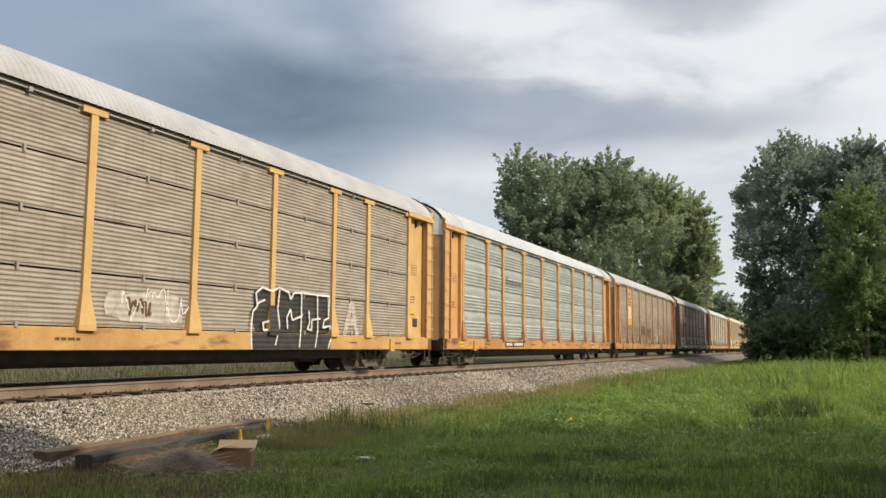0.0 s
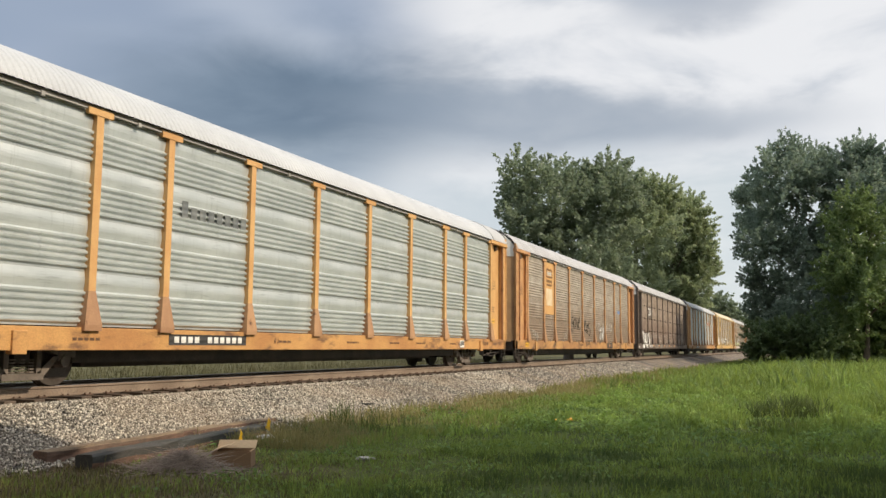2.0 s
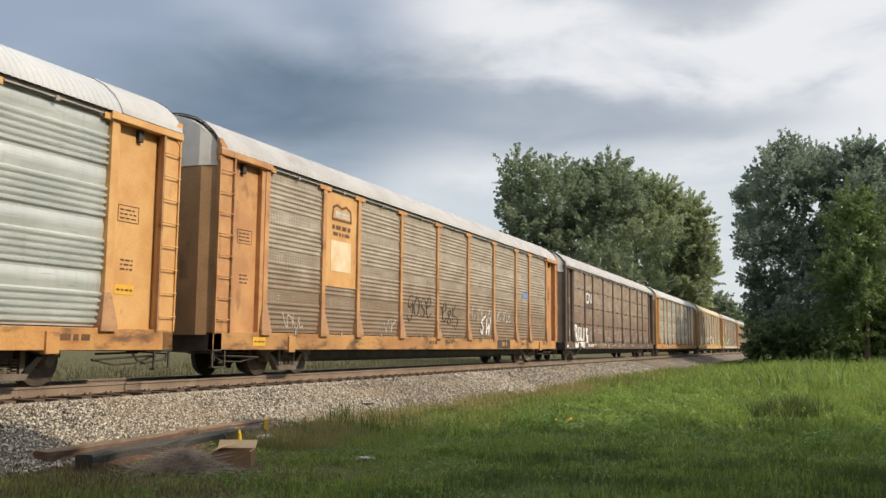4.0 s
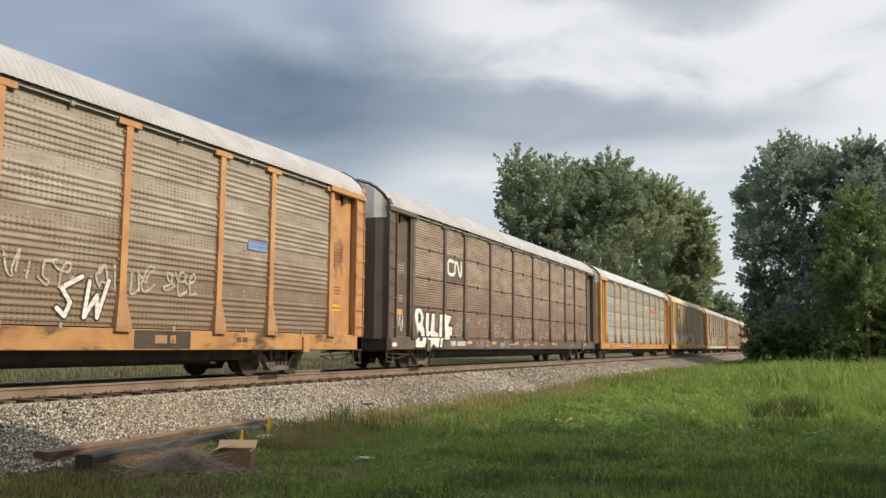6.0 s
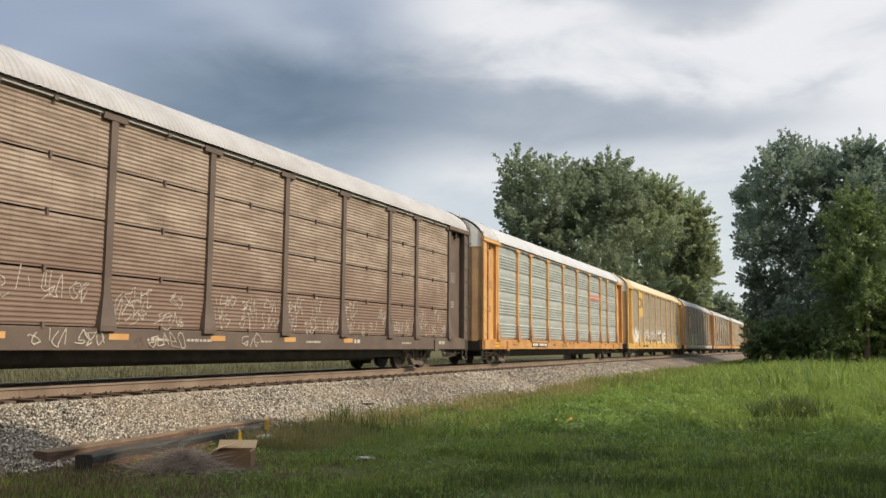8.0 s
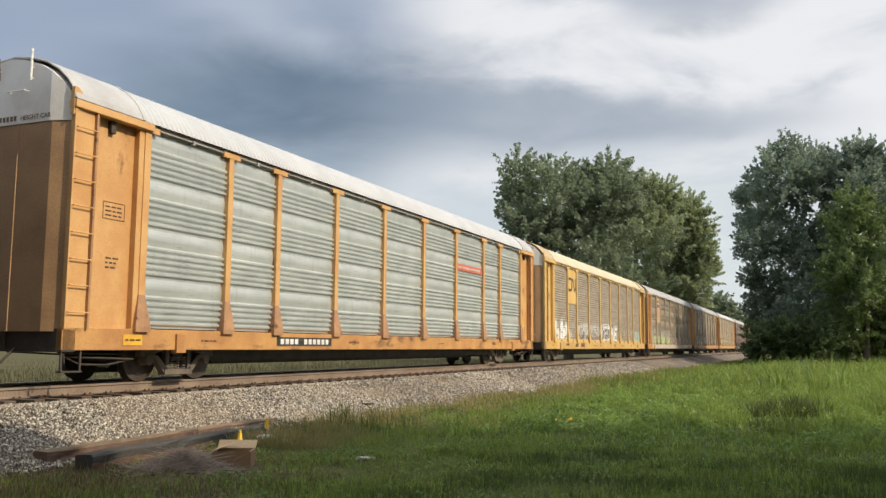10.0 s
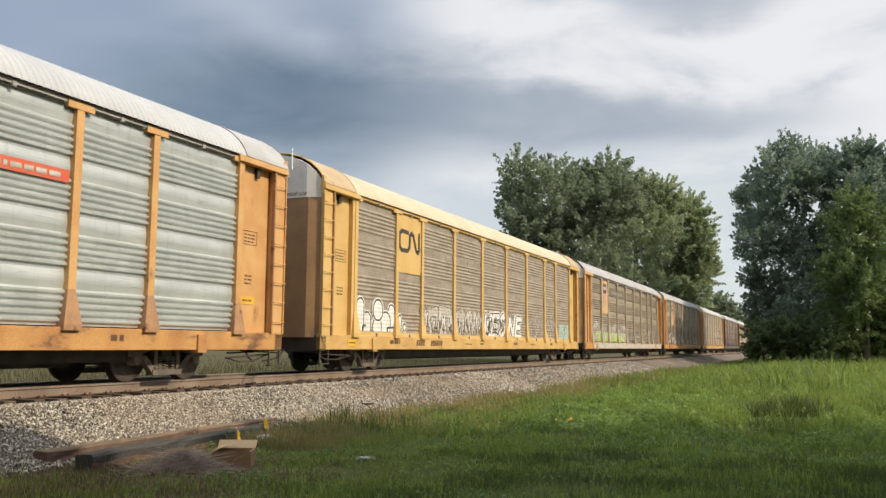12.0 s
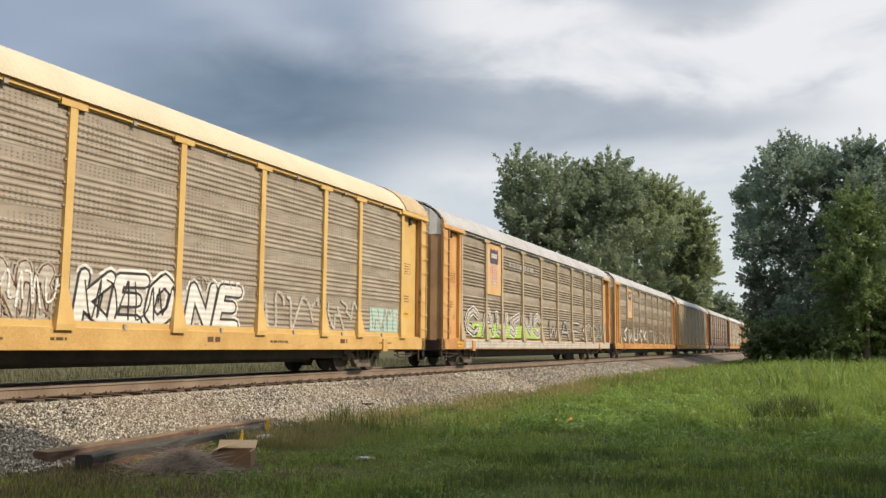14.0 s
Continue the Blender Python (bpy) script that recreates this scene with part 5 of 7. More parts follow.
for line in ([(17.05, 0.66), (17.0, 1.1), (17.05, 1.5), (17.22, 1.62), (17.15, 1.92), (17.4, 2.07), (17.8, 2.0), (18.1, 2.1), (18.5, 2.02), (18.6, 1.85), (18.75, 2.02), (19.15, 2.04), (20.45, 2.02), (20.42, 1.45), (20.2, 1.38), (20.15, 1.2), (20.5, 1.25), (20.58, 0.95), (20.45, 0.68)],
             [(18.12, 2.05), (18.05, 1.6), (18.15, 1.2), (18.0, 0.75)], [(19.1, 2.02), (19.1, 1.55), (19.1, 1.2), (19.05, 0.7)], [(19.85, 2.02), (19.88, 1.5), (19.9, 1.1), (19.8, 0.7)], [(17.45, 1.25), (17.75, 1.3), (17.75, 1.1), (17.5, 1.08), (17.45, 1.25)],
             [(18.5, 1.15), (18.45, 1.4), (18.6, 1.6), (18.7, 1.35), (19.1, 1.45), (19.15, 1.5)], [(19.45, 1.6), (19.5, 1.3), (19.4, 1.15), (19.6, 1.12), (19.6, 1.38), (20.0, 1.42)], [(17.5, 1.78), (17.25, 1.7)]):
    bm = bmesh.new()
    stroke_into(bm, line, 0.05, SIDE + 0.004, SIDE + 0.010)
    part("graffiti_line", bm, M["white"], A)
for y, z, w, h in ((12.95, 1.12, 1.75, 0.62), (12.6, 1.22, 0.5, 0.5)):
    bm = bmesh.new()
    blob_into(bm, rng_p, y, z, w, h, FACE, FACE + 0.002 + y * 0.0001, 26)
    part("graffiti", bm, M["dusty_white"], A, "faded white graffiti patch")
scrawl(A, rng_p, 13.1, 1.3, 0.7, 0.3, "mark", 3, 0.04, "dark scribble over the faded patch", 0.006)
scrawl(A, rng_p, 12.9, 1.1, 1.9, 0.72, "white", 3, 0.03, "thin white outline strokes", 0.006)
piece(A, "A", 21.3, 1.12, 0.95, 0.75, 0.20, "dusty_white", "dusty_white", 0.01, "faded pale letter", seed=3)
plate(A, 26.0, 26.35, 1.35, 1.62, "black", "torn_patch", "dark torn patch on the end door", DOOR + 0.004)

# wordmark and number on the galvanised cars
B = CARS[1]
bm = bmesh.new()
for i in range(8):
    box_into(bm, FACE + 0.001, FACE + 0.004, 6.85 + i * 0.285, 7.04 + i * 0.285, 3.32, 3.66 if i in (0,) else 3.56)
tagged(part("wordmark", bm, M["wordmark"], B, "dark grey wordmark bars"), kind="stuff")
number_board(B, 6.55, 0.73, 2.55, 0.21)
E4 = CARS[4]
number_board(E4, 6.45, 0.72, 2.55, 0.21)
plate(E4, 17.98, 20.55, 3.50, 3.72, "red", "red_stripe", "faded red stripe")
text_bars(E4, 18.1, 3.56, 2.3, 0.09, "dusty_white", 15, "wordmark", FACE + 0.009)

# grimy punched car
C = CARS[2]
plate(C, 4.62, 6.30, 2.30, 4.82, "orange", "sign_panel", "flat orange sign panel")
# pale patch paints the sun's glare onto the panel
plate(C, 4.9, 6.0, 2.72, 3.55, "sign_glare", "sign_field", "pale field painted for the sun's glare on the sign", FACE + 0.008)
bm = bmesh.new()
stroke_into(bm, [(4.95, 4.15), (5.0, 4.45), (5.2, 4.52), (5.45, 4.45), (5.7, 4.52), (5.95, 4.42), (5.98, 4.12), (4.95, 4.12)], 0.07, FACE + 0.008, FACE + 0.011)
part("emblem", bm, M["mark"], C, "plain dark emblem outline")
plate(C, 5.1, 5.85, 4.2, 4.38, "dusty_white", "sign_field", x=FACE + 0.007)
text_bars(C, 4.95, 3.85, 1.0, 0.12, "mark", 21, "wordmark", FACE + 0.008)
text_bars(C, 5.0, 3.68, 0.9, 0.10, "mark", 22, "wordmark", FACE + 0.008)
pen_tag(C, "gose", 9.75, 1.68, 1.9, 0.66, "tag_dark", 0.05, "dark handwritten graffiti tag", 1)
pen_tag(C, "ebk", 12.55, 1.55, 1.35, 0.58, "tag_dark", 0.05, "dark handwritten graffiti tag", 2)
for shapes, y, w in (("uise", 15.25, 1.4), ("oi", 17.2, 0.6), ("ue", 18.05, 0.65), ("bee", 19.0, 1.0)):
    pen_tag(C, shapes, y, 1.75, w, 0.42, "dusty_white", 0.045, "faded white tag", int(y * 10), shake=0.22)
piece(C, "SW", 16.3, 1.2, 1.15, 0.70, 0.085, "white", "black", 0.03, "white tag with dark edges", lean=0.2, seed=6)
plate(C, 21.75, 22.5, 2.90, 3.12, "blue", "paint_patch", "sprayed blue patch")
plate(C, 18.2, 19.8, 0.66, 1.01, "frame", "paint_patch", "dark patch on the sill", SIDE + 0.003)
text_bars(C, 18.75, 0.76, 0.6, 0.16, "rusted", 24, "stencil", SIDE + 0.011)
for y in (2.6, 8.0):
    scrawl(C, rng_p, y, 1.15, 0.9, 0.35, "dusty_white", 2, 0.03, "small pale tag")

# brown car
D = CARS[3]
plate(D, 4.62, 6.32, 2.98, 3.93, "brown", "sign_panel", "flat dark brown sign panel")
worm_logo(D, 4.82, 3.24, 1.25, 0.54, "white", 0.12)


def cut(outline, z, above):
    """The part of an outline of (y, z) pairs above or below a height."""
    out = []
    for p, q in zip(outline, outline[1:] + outline[:1]):
        inside_p, inside_q = (p[1] >= z) == above, (q[1] >= z) == above
        if inside_p:
            out.append(p)
        if inside_p != inside_q:
            t = (z - p[1]) / (q[1] - p[1])
            out.append((p[0] + (q[0] - p[0]) * t, z))
    return out


def block_letter(car, outline, holes=(), label="fat white graffiti letter with black edges"):
    """A sprayed letter that runs down from the sheets onto the sill."""
    for z, above, x in ((1.06, True, FACE), (1.015, False, SIDE + 0.003)):
        field = cut(outline, z, above)
        if len(field) < 3:
            continue
        bm = bmesh.new()
        prism_into(bm, field, "x", x - 0.01, x + 0.002)
        part("letter", bm, M["white"], car, label)
        bm = bmesh.new()
        for p, q in zip(field, field[1:] + field[:1]):
            if abs(p[1] - z) > 0.002 or abs(q[1] - z) > 0.002:
                stroke_into(bm, [p, q], 0.06, x - 0.01, x + 0.004)
        part("letter_edge", bm, M["black"], car)
        for hole in holes:
            field = cut(list(hole), z, above)
            if len(field) > 2:
                bm = bmesh.new()
                prism_into(bm, field, "x", x - 0.01, x + 0.005)
                part("letter_counter", bm, M["black"], car)


block_letter(D, [(1.99, 0.67), (2.03, 1.5), (2.06, 1.88), (2.2, 1.97), (2.4, 2.0), (2.62, 1.95), (2.76, 1.82), (2.8, 1.65), (2.72, 1.45), (2.86, 1.28), (2.92, 1.05), (2.88, 0.82), (2.74, 0.67)], [[(2.34, 1.5), (2.34, 1.80), (2.44, 1.82), (2.54, 1.72), (2.54, 1.56), (2.46, 1.48)], [(2.34, 0.88), (2.34, 1.24), (2.48, 1.24), (2.6, 1.1), (2.56, 0.92)]])
block_letter(D, [(3.0, 0.67), (2.98, 1.1), (2.9, 1.45), (2.92, 1.85), (3.24, 1.86), (3.20, 1.28), (3.30, 1.24), (3.36, 1.5), (3.42, 1.86), (3.72, 1.85), (3.70, 1.26), (4.02, 1.2), (4.05, 0.96), (3.92, 0.67)], [[(3.3, 0.70), (3.34, 0.80), (3.42, 0.73), (3.5, 0.84), (3.58, 0.72), (3.64, 0.78), (3.7, 0.68)]])
block_letter(D, [(3.98, 0.67), (4.04, 1.0), (4.06, 1.3), (4.1, 1.85), (4.40, 1.84), (4.36, 1.42), (4.66, 1.84), (5.26, 1.82), (4.92, 1.46), (5.30, 1.44), (5.24, 1.07), (4.78, 1.08), (4.55, 1.26), (4.36, 1.06), (4.3, 0.9), (4.22, 0.67)], [[(4.44, 1.07), (4.46, 1.2), (4.56, 1.24), (4.68, 1.18), (4.7, 1.07)]])
me = foot_mesh("white")
me.transform(Matrix.Translation((0.004, 0, 0)))
child("graffiti_post_paint", me, D, (0, 4.5, 0))
plate(D, 4.42, 4.58, 1.66, 1.84, "white", "graffiti_post_paint", x=SIDE - 0.003)
character_bars(D, 5.0, 0.75, 0.15, 0.17, 3, "white", "white car mark bars")
character_bars(D, 5.6, 0.75, 0.145, 0.17, 6, "white", "white car number bars")
plate(D, 0.72, 1.32, 1.70, 1.88, "orange", "sticker", "orange sticker", DOOR + 0.004)
scrawl(D, rng_p, 0.72, 1.22, 0.6, 0.45, "white", 3, 0.03, "white tag on the door", DOOR - FACE + 0.012)
rng_d = random.Random(19)
for first, last in zip(POSTS[1:], POSTS[2:]):
    for row in (1.12, 1.52):
        y = first + 0.25
        while y < last - 0.55:
            n = rng_d.choice((2, 3, 3, 4))
            w = min(n * rng_d.uniform(0.16, 0.26), last - 0.15 - y)
            if rng_d.random() < (0.9 if row < 1.3 else 0.6) and not (first < 5 and y < 5.4):
                pen_tag(D, "".join(rng_d.choice("osegbkui") for _ in range(n)), y, row + rng_d.uniform(-0.03, 0.08), w, rng_d.uniform(0.2, 0.36), "dusty_white", 0.016, "chalky white scribbles", rng_d.randint(0, 9999), shake=0.38)
            y += w + rng_d.uniform(0.08, 0.5)
for shapes, y, w in (("oiu", 7.5, 0.8), ("seu", 8.5, 0.7), ("bueo", 10.3, 1.1), ("gis", 13.3, 0.7)):
    pen_tag(D, shapes, y, 0.72, w, 0.22, "dusty_white", 0.018, "chalky white scribbles on the sill", int(y * 7), SIDE + 0.014, 0.35)
for y in (6.6, 9.3, 12.2, 15.0, 17.9):
    plate(D, y, y + 0.5, 0.82, 0.93, "orange", "reflector", "orange reflector strip", SIDE + 0.003)
plate(D, 0.35, 0.65, 0.72, 0.84, "white", "sticker", x=SIDE + 0.003)

# pale yellow car
F = CARS[5]
plate(F, 4.59, 6.33, 3.02, 4.84, "lemon", "sign_panel", "flat pale yellow sign panel")
worm_logo(F, 4.72, 3.70, 1.45, 0.66, "black", 0.13)
def bubble(car, y0, y1, z0, z1, order):
    """One swelling of a bubble letter: a round-topped white field with a black edge and a pale halo."""
    for name, material, grow, lift in (("letter_halo", "white", 0.085, 0.0), ("letter_edge", "black", 0.05, 0.0012), ("letter", "white", 0.0, 0.0024)):
        a, b, top, low = y0 - grow, y1 + grow, z1 + grow, z0 - (grow if z0 > 1.2 else 0.0)
        r = (b - a) / 2
        ring = [((a + b) / 2 + r * math.cos(t * math.pi / 10), top - min(r, 0.32) + min(r, 0.32) * math.sin(t * math.pi / 10)) for t in range(11)]
        ring += [(a + 0.12 * r, low), (b - 0.12 * r, low)] if z0 < 1.2 else [((a + b) / 2 - r * math.cos(t * math.pi / 8), low + r * 0.8 - r * 0.8 * math.sin(t * math.pi / 8)) for t in range(1, 8)]
        bm = bmesh.new()
        prism_into(bm, ring, "x", FACE - 0.01, FACE + 0.001 + order * 0.0034 + lift)
        part(name, bm, M[material], car, "fat white bubble letter with a black edge" if name == "letter" else "")


for order, (y0, y1, z0, z1) in enumerate(((2.42, 2.86, 1.15, 1.68), (2.02, 2.42, 1.15, 2.06), (4.02, 4.40, 1.15, 1.95), (3.52, 4.12, 1.15, 1.72), (3.00, 3.52, 1.15, 1.55), (3.02, 3.58, 1.50, 2.06), (4.70, 4.86, 1.15, 1.66), (5.02, 5.20, 1.22, 1.40))):
    bubble(F, y0, y1, z0, z1, order)
bm = bmesh.new()
for line in ([(2.36, 1.18), (2.36, 1.30), (2.52, 1.32)], [(3.92, 1.18), (3.92, 1.28), (4.30, 1.30)]):
    stroke_into(bm, line, 0.05, FACE + 0.02, FACE + 0.034)
part("letter_line", bm, M["black"], F)
piece(F, "SE", 6.55, 1.14, 2.5, 0.78, 0.34, "dusty_white", "black", 0.03, "faded white graffiti letters", "dusty_white", seed=11)
piece(F, "CUNI", 9.35, 1.14, 2.7, 0.78, 0.26, "dusty_white", "mark", 0.03, "faded white graffiti letters", "dusty_white", seed=12)
plate(F, 12.25, 14.85, 1.18, 1.98, "dusty_white", "graffiti_ground", "pale sprayed ground", FACE - 0.0035)
piece(F, "KEO", 12.3, 1.16, 2.6, 0.80, 0.21, "white", "black", 0.055, "white graffiti letters with heavy black edges", "white", lean=0.22, seed=13)
plate(F, 15.15, 17.0, 1.18, 1.85, "dusty_white", "graffiti_ground", "pale sprayed ground", FACE - 0.0035)
piece(F, "NE", 15.2, 1.16, 1.9, 0.76, 0.21, "white", "black", 0.055, "white graffiti letters with heavy black edges", "white", lean=0.22, seed=14)
rng_f = random.Random(77)
for y, w in ((6.6, 2.4), (9.4, 2.6)):
    # older paint that shows through: white flares, grey-brown shading and thin dark lines
    scrawl(F, rng_f, y, 1.18, w, 0.55, "mark", 5, 0.022, "thin dark lines over the faded letters", 0.016)
    scrawl(F, rng_f, y, 1.30, w, 0.62, "white", 7, 0.04, "bright white flares over the faded letters", 0.020)
    scrawl(F, rng_f, y, 1.16, w, 0.45, "sheet_grey", 5, 0.05, "worn bare patches in the faded letters", 0.013)
    scrawl(F, rng_f, y, 1.85, w, 0.22, "dusty_white", 4, 0.03, "thin white writing above the letters", 0.002)
scrawl(F, rng_f, 12.4, 1.2, 2.5, 0.7, "black", 4, 0.03, "thin black lines across the letters", 0.014)
scrawl(F, rng_p, 15.3, 1.98, 1.9, 0.18, "dusty_white", 4, 0.025, "thin white writing")
for y in (17.95, 18.9, 19.6, 20.85, 21.7):
    scrawl(F, rng_p, y, 1.2, 0.8, 0.75, "dusty_white", 1, 0.09, "faded white loops")
plate(F, 23.35, 25.2, 1.15, 1.85, "teal", "graffiti_ground", "faded teal patch", FACE - 0.0035)
scrawl(F, rng_p, 23.4, 1.2, 1.7, 0.6, "dusty_white", 4, 0.05, "white strokes on the teal patch", 0.008)
character_bars(F, 5.95, 0.74, 0.17, 0.19, 4, "mark", "dark car mark bars")
character_bars(F, 7.1, 0.74, 0.17, 0.19, 6, "mark", "dark car number bars")
for a, b in zip(POSTS, POSTS[1:]):
    plate(F, a + 0.2, b - 0.2, 1.0, 1.14, "lemon", "toe_rail", x=FACE + 0.02)

# two cars with shield signs
for k, seed in ((6, 60), (7, 70)):
    G = CARS[k]
    plate(G, 4.62, 6.32, 2.80, 4.82, "faded_orange", "sign_panel", "flat faded orange sign panel")
    bm = bmesh.new()
    prism_into(bm, [(5.05, 3.36), (5.25, 3.22), (5.47, 3.17), (5.69, 3.22), (5.89, 3.36), (5.92, 4.55), (5.02, 4.55)], "x", FACE + 0.004, FACE + 0.008)
    part("shield_field", bm, M["dusty_white"], G, "pale field of a shield emblem")
    bm = bmesh.new()
    prism_into(bm, [(5.02, 4.05), (5.92, 4.05), (5.98, 4.40), (5.88, 4.68), (5.66, 4.58), (5.47, 4.66), (5.28, 4.58), (5.06, 4.68), (4.96, 4.40)], "x", FACE + 0.004, FACE + 0.012)
    part("shield_top", bm, M["navy"], G, "dark top of a shield emblem")
    plate(G, 5.12, 5.82, 4.28, 4.46, "dusty_white", "shield_band", x=FACE + 0.013)
    for i in range(5):
        plate(G, 5.10 + i * 0.165, 5.19 + i * 0.165, 3.28 + abs(i - 2) * 0.05, 4.02, "pink", "shield_stripe", x=FACE + 0.009)
    text_bars(G, 7.4, 4.10, 3.6, 0.22, "eave", seed, "wordmark", FACE + 0.002, "dark grey wordmark bars")
G, H = CARS[6], CARS[7]
plate(G, 3.0, 12.4, 1.10, 1.62, "lime", "graffiti_ground", "lime green sprayed band", FACE - 0.0035)
piece(G, "CAUSNO", 2.2, 1.25, 10.2, 0.85, 0.14, "dusty_white", "black", 0.05, "lime graffiti letters with dark and white edges", "white", seed=61)
piece(G, "WAESOW", 13.2, 1.15, 13.2, 0.9, 0.10, "dusty_white", "black", 0.06, "dark wild graffiti letters", seed=62)
plate(G, 2.2, 27.0, 0.66, 1.0, "dusty_white", "graffiti_sill_paint", x=SIDE + 0.003)
piece(H, "SWUCK", 3.0, 1.2, 9.5, 0.85, 0.12, "white", "black", 0.05, "white graffiti letters with dark edges", seed=71)
piece(H, "TWOSH", 13.0, 1.15, 11.0, 0.9, 0.10, "dusty_white", "black", 0.05, "dark and white graffiti letters", seed=72)

for car in (B, E4, F):
    sign = lettering(car, "HEIGHT CAR", 0, 4.68, 0.125, "mark", "end_lettering", "dark words across the pale upper end", x=0.0)
    sign.location, sign.rotation_euler = (0.34, -0.105, 4.68), (0, 0, -math.pi / 2)
    bm = bmesh.new()
    for i in range(5):
        box_into(bm, -0.18 + i * 0.09, -0.12 + i * 0.09, -0.105, -0.099, 4.68, 4.77)
    tagged(part("end_lettering", bm, M["mark"], car), kind="stuff")
plate(B, 22.05, 22.45, 0.70, 0.95, "white", "inspection_sticker", "white inspection sticker with dark fields", SIDE + 0.003)
plate(B, 22.09, 22.20, 0.75, 0.91, "black", "sticker_field", x=SIDE + 0.010)
plate(B, 22.25, 22.40, 0.79, 0.91, "black", "sticker_field", x=SIDE + 0.010)
for car, y in ((B, 10.2), (E4, 10.15)):
    lettering(car, "R1", y, 0.77, 0.19, "mark", "stencil", "dark stencilled mark", slant=0.2)


# ---- trees ----
def leaf_cloud(rng, centres, radii, ways, count, size, long=1.7, slim=0.62):
    """Leaves on many outward sprays: each spray swells near its root and thins towards its tip; folded four-sided blades turned every way."""
    weight = radii ** 2
    pick = rng.choice(len(centres), count, p=weight / weight.sum())
    along = rng.random(count) ** 0.8 * 2 - 1
    off = rng.normal(size=(count, 3))
    off /= np.linalg.norm(off, axis=1)[:, None]
    broad = slim * (1.0 - 0.62 * np.clip(along, -0.4, 1)) * rng.random(count) ** 0.4
    pos = centres[pick] + (ways[pick] * (along * long)[:, None] + off * broad[:, None]) * radii[pick][:, None]
    a = rng.normal(size=(count, 3)) + ways[pick] * 0.7 + np.array([0, 0, -0.2])
    a /= np.linalg.norm(a, axis=1)[:, None]
    b = np.cross(a, off + rng.normal(size=(count, 3)) * 0.6)
    b /= np.linalg.norm(b, axis=1)[:, None] + 1e-9
    s = (size * rng.uniform(0.6, 1.35, count))[:, None]
    v = np.stack([pos - a * s, pos + b * s * 0.55, pos + a * s, pos - b * s * 0.55], 1)
    f = np.arange(count * 4).reshape(-1, 4)
    return v.reshape(-1, 3), f


def limbs_into(bm, rng, base, height, spread, lean=(0, 0), trunk=0.35, n=9):
    """A tapered, slightly bent trunk and forking limbs."""
    pts = [Vector((lean[0] * t * t * height + 0.25 * math.sin(5 * t), lean[1] * t * t * height, height * t)) for t in (0, 0.12, 0.25, 0.4, 0.55, 0.7, 0.85)]
    for i in range(len(pts) - 1):
        tube_into(bm, pts[i], pts[i + 1], trunk * (1 - 0.14 * i) * (1.25 if i == 0 else 1), trunk * (1 - 0.14 * (i + 1)), 9)
    for k in range(n):
        t = rng.uniform(0.22, 0.8)
        a = rng.uniform(0, 6.28)
        p = Vector((lean[0] * t * t * height, lean[1] * t * t * height, height * t))
        long = spread * rng.uniform(0.55, 0.95) * (1.1 - 0.5 * t)
        q = p + Vector((math.cos(a) * long * 0.5, math.sin(a) * long * 0.5, long * 0.35))
        r = q + Vector((math.cos(a + 0.3) * long * 0.5, math.sin(a + 0.3) * long * 0.5, long * 0.45))
        tube_into(bm, p, q, trunk * 0.35, trunk * 0.22, 6)
        tube_into(bm, q, r, trunk * 0.22, trunk * 0.07, 6)
        s = q + Vector((math.cos(a - 0.7) * long * 0.35, math.sin(a - 0.7) * long * 0.35, long * 0.25))
        tube_into(bm, q, s, trunk * 0.14, trunk * 0.04, 5)


LEAF = {
    "maple": leafy("maple_leaves", (0.165, 0.22, 0.185), (0.25, 0.31, 0.24), (0.32, 0.40, 0.25), 0.55, 0.42, 0.55),
    "broad": leafy("broad_leaves", (0.165, 0.205, 0.145), (0.26, 0.305, 0.195), (0.31, 0.38, 0.20), 0.55, 0.42, 0.55),
    # yellower leaves, with the sun on these trees put into the colour
    "sunny": leafy("sunlit_yellow_green_leaves", (0.23, 0.275, 0.165), (0.36, 0.41, 0.235), (0.42, 0.48, 0.24), 0.55, 0.42, 0.55),
    "tuft": leafy("bright_leafy_weeds", (0.10, 0.19, 0.04), (0.34, 0.46, 0.11), (0.36, 0.48, 0.10), 0.45, 0.5),
    "shrub": leafy("dark_shrub_leaves", (0.075, 0.115, 0.055), (0.15, 0.20, 0.09), (0.16, 0.23, 0.08), 0.5, 0.45, 0.5),
    "low_weed": leafy("low_lawn_weed_leaves", (0.06, 0.11, 0.03), (0.17, 0.26, 0.07), (0.22, 0.32, 0.07), 0.4, 0.7),
    "vine": leafy("vine_leaves", (0.105, 0.155, 0.065), (0.205, 0.27, 0.10), (0.225, 0.31, 0.095), 0.55, 0.42, 0.55),
}


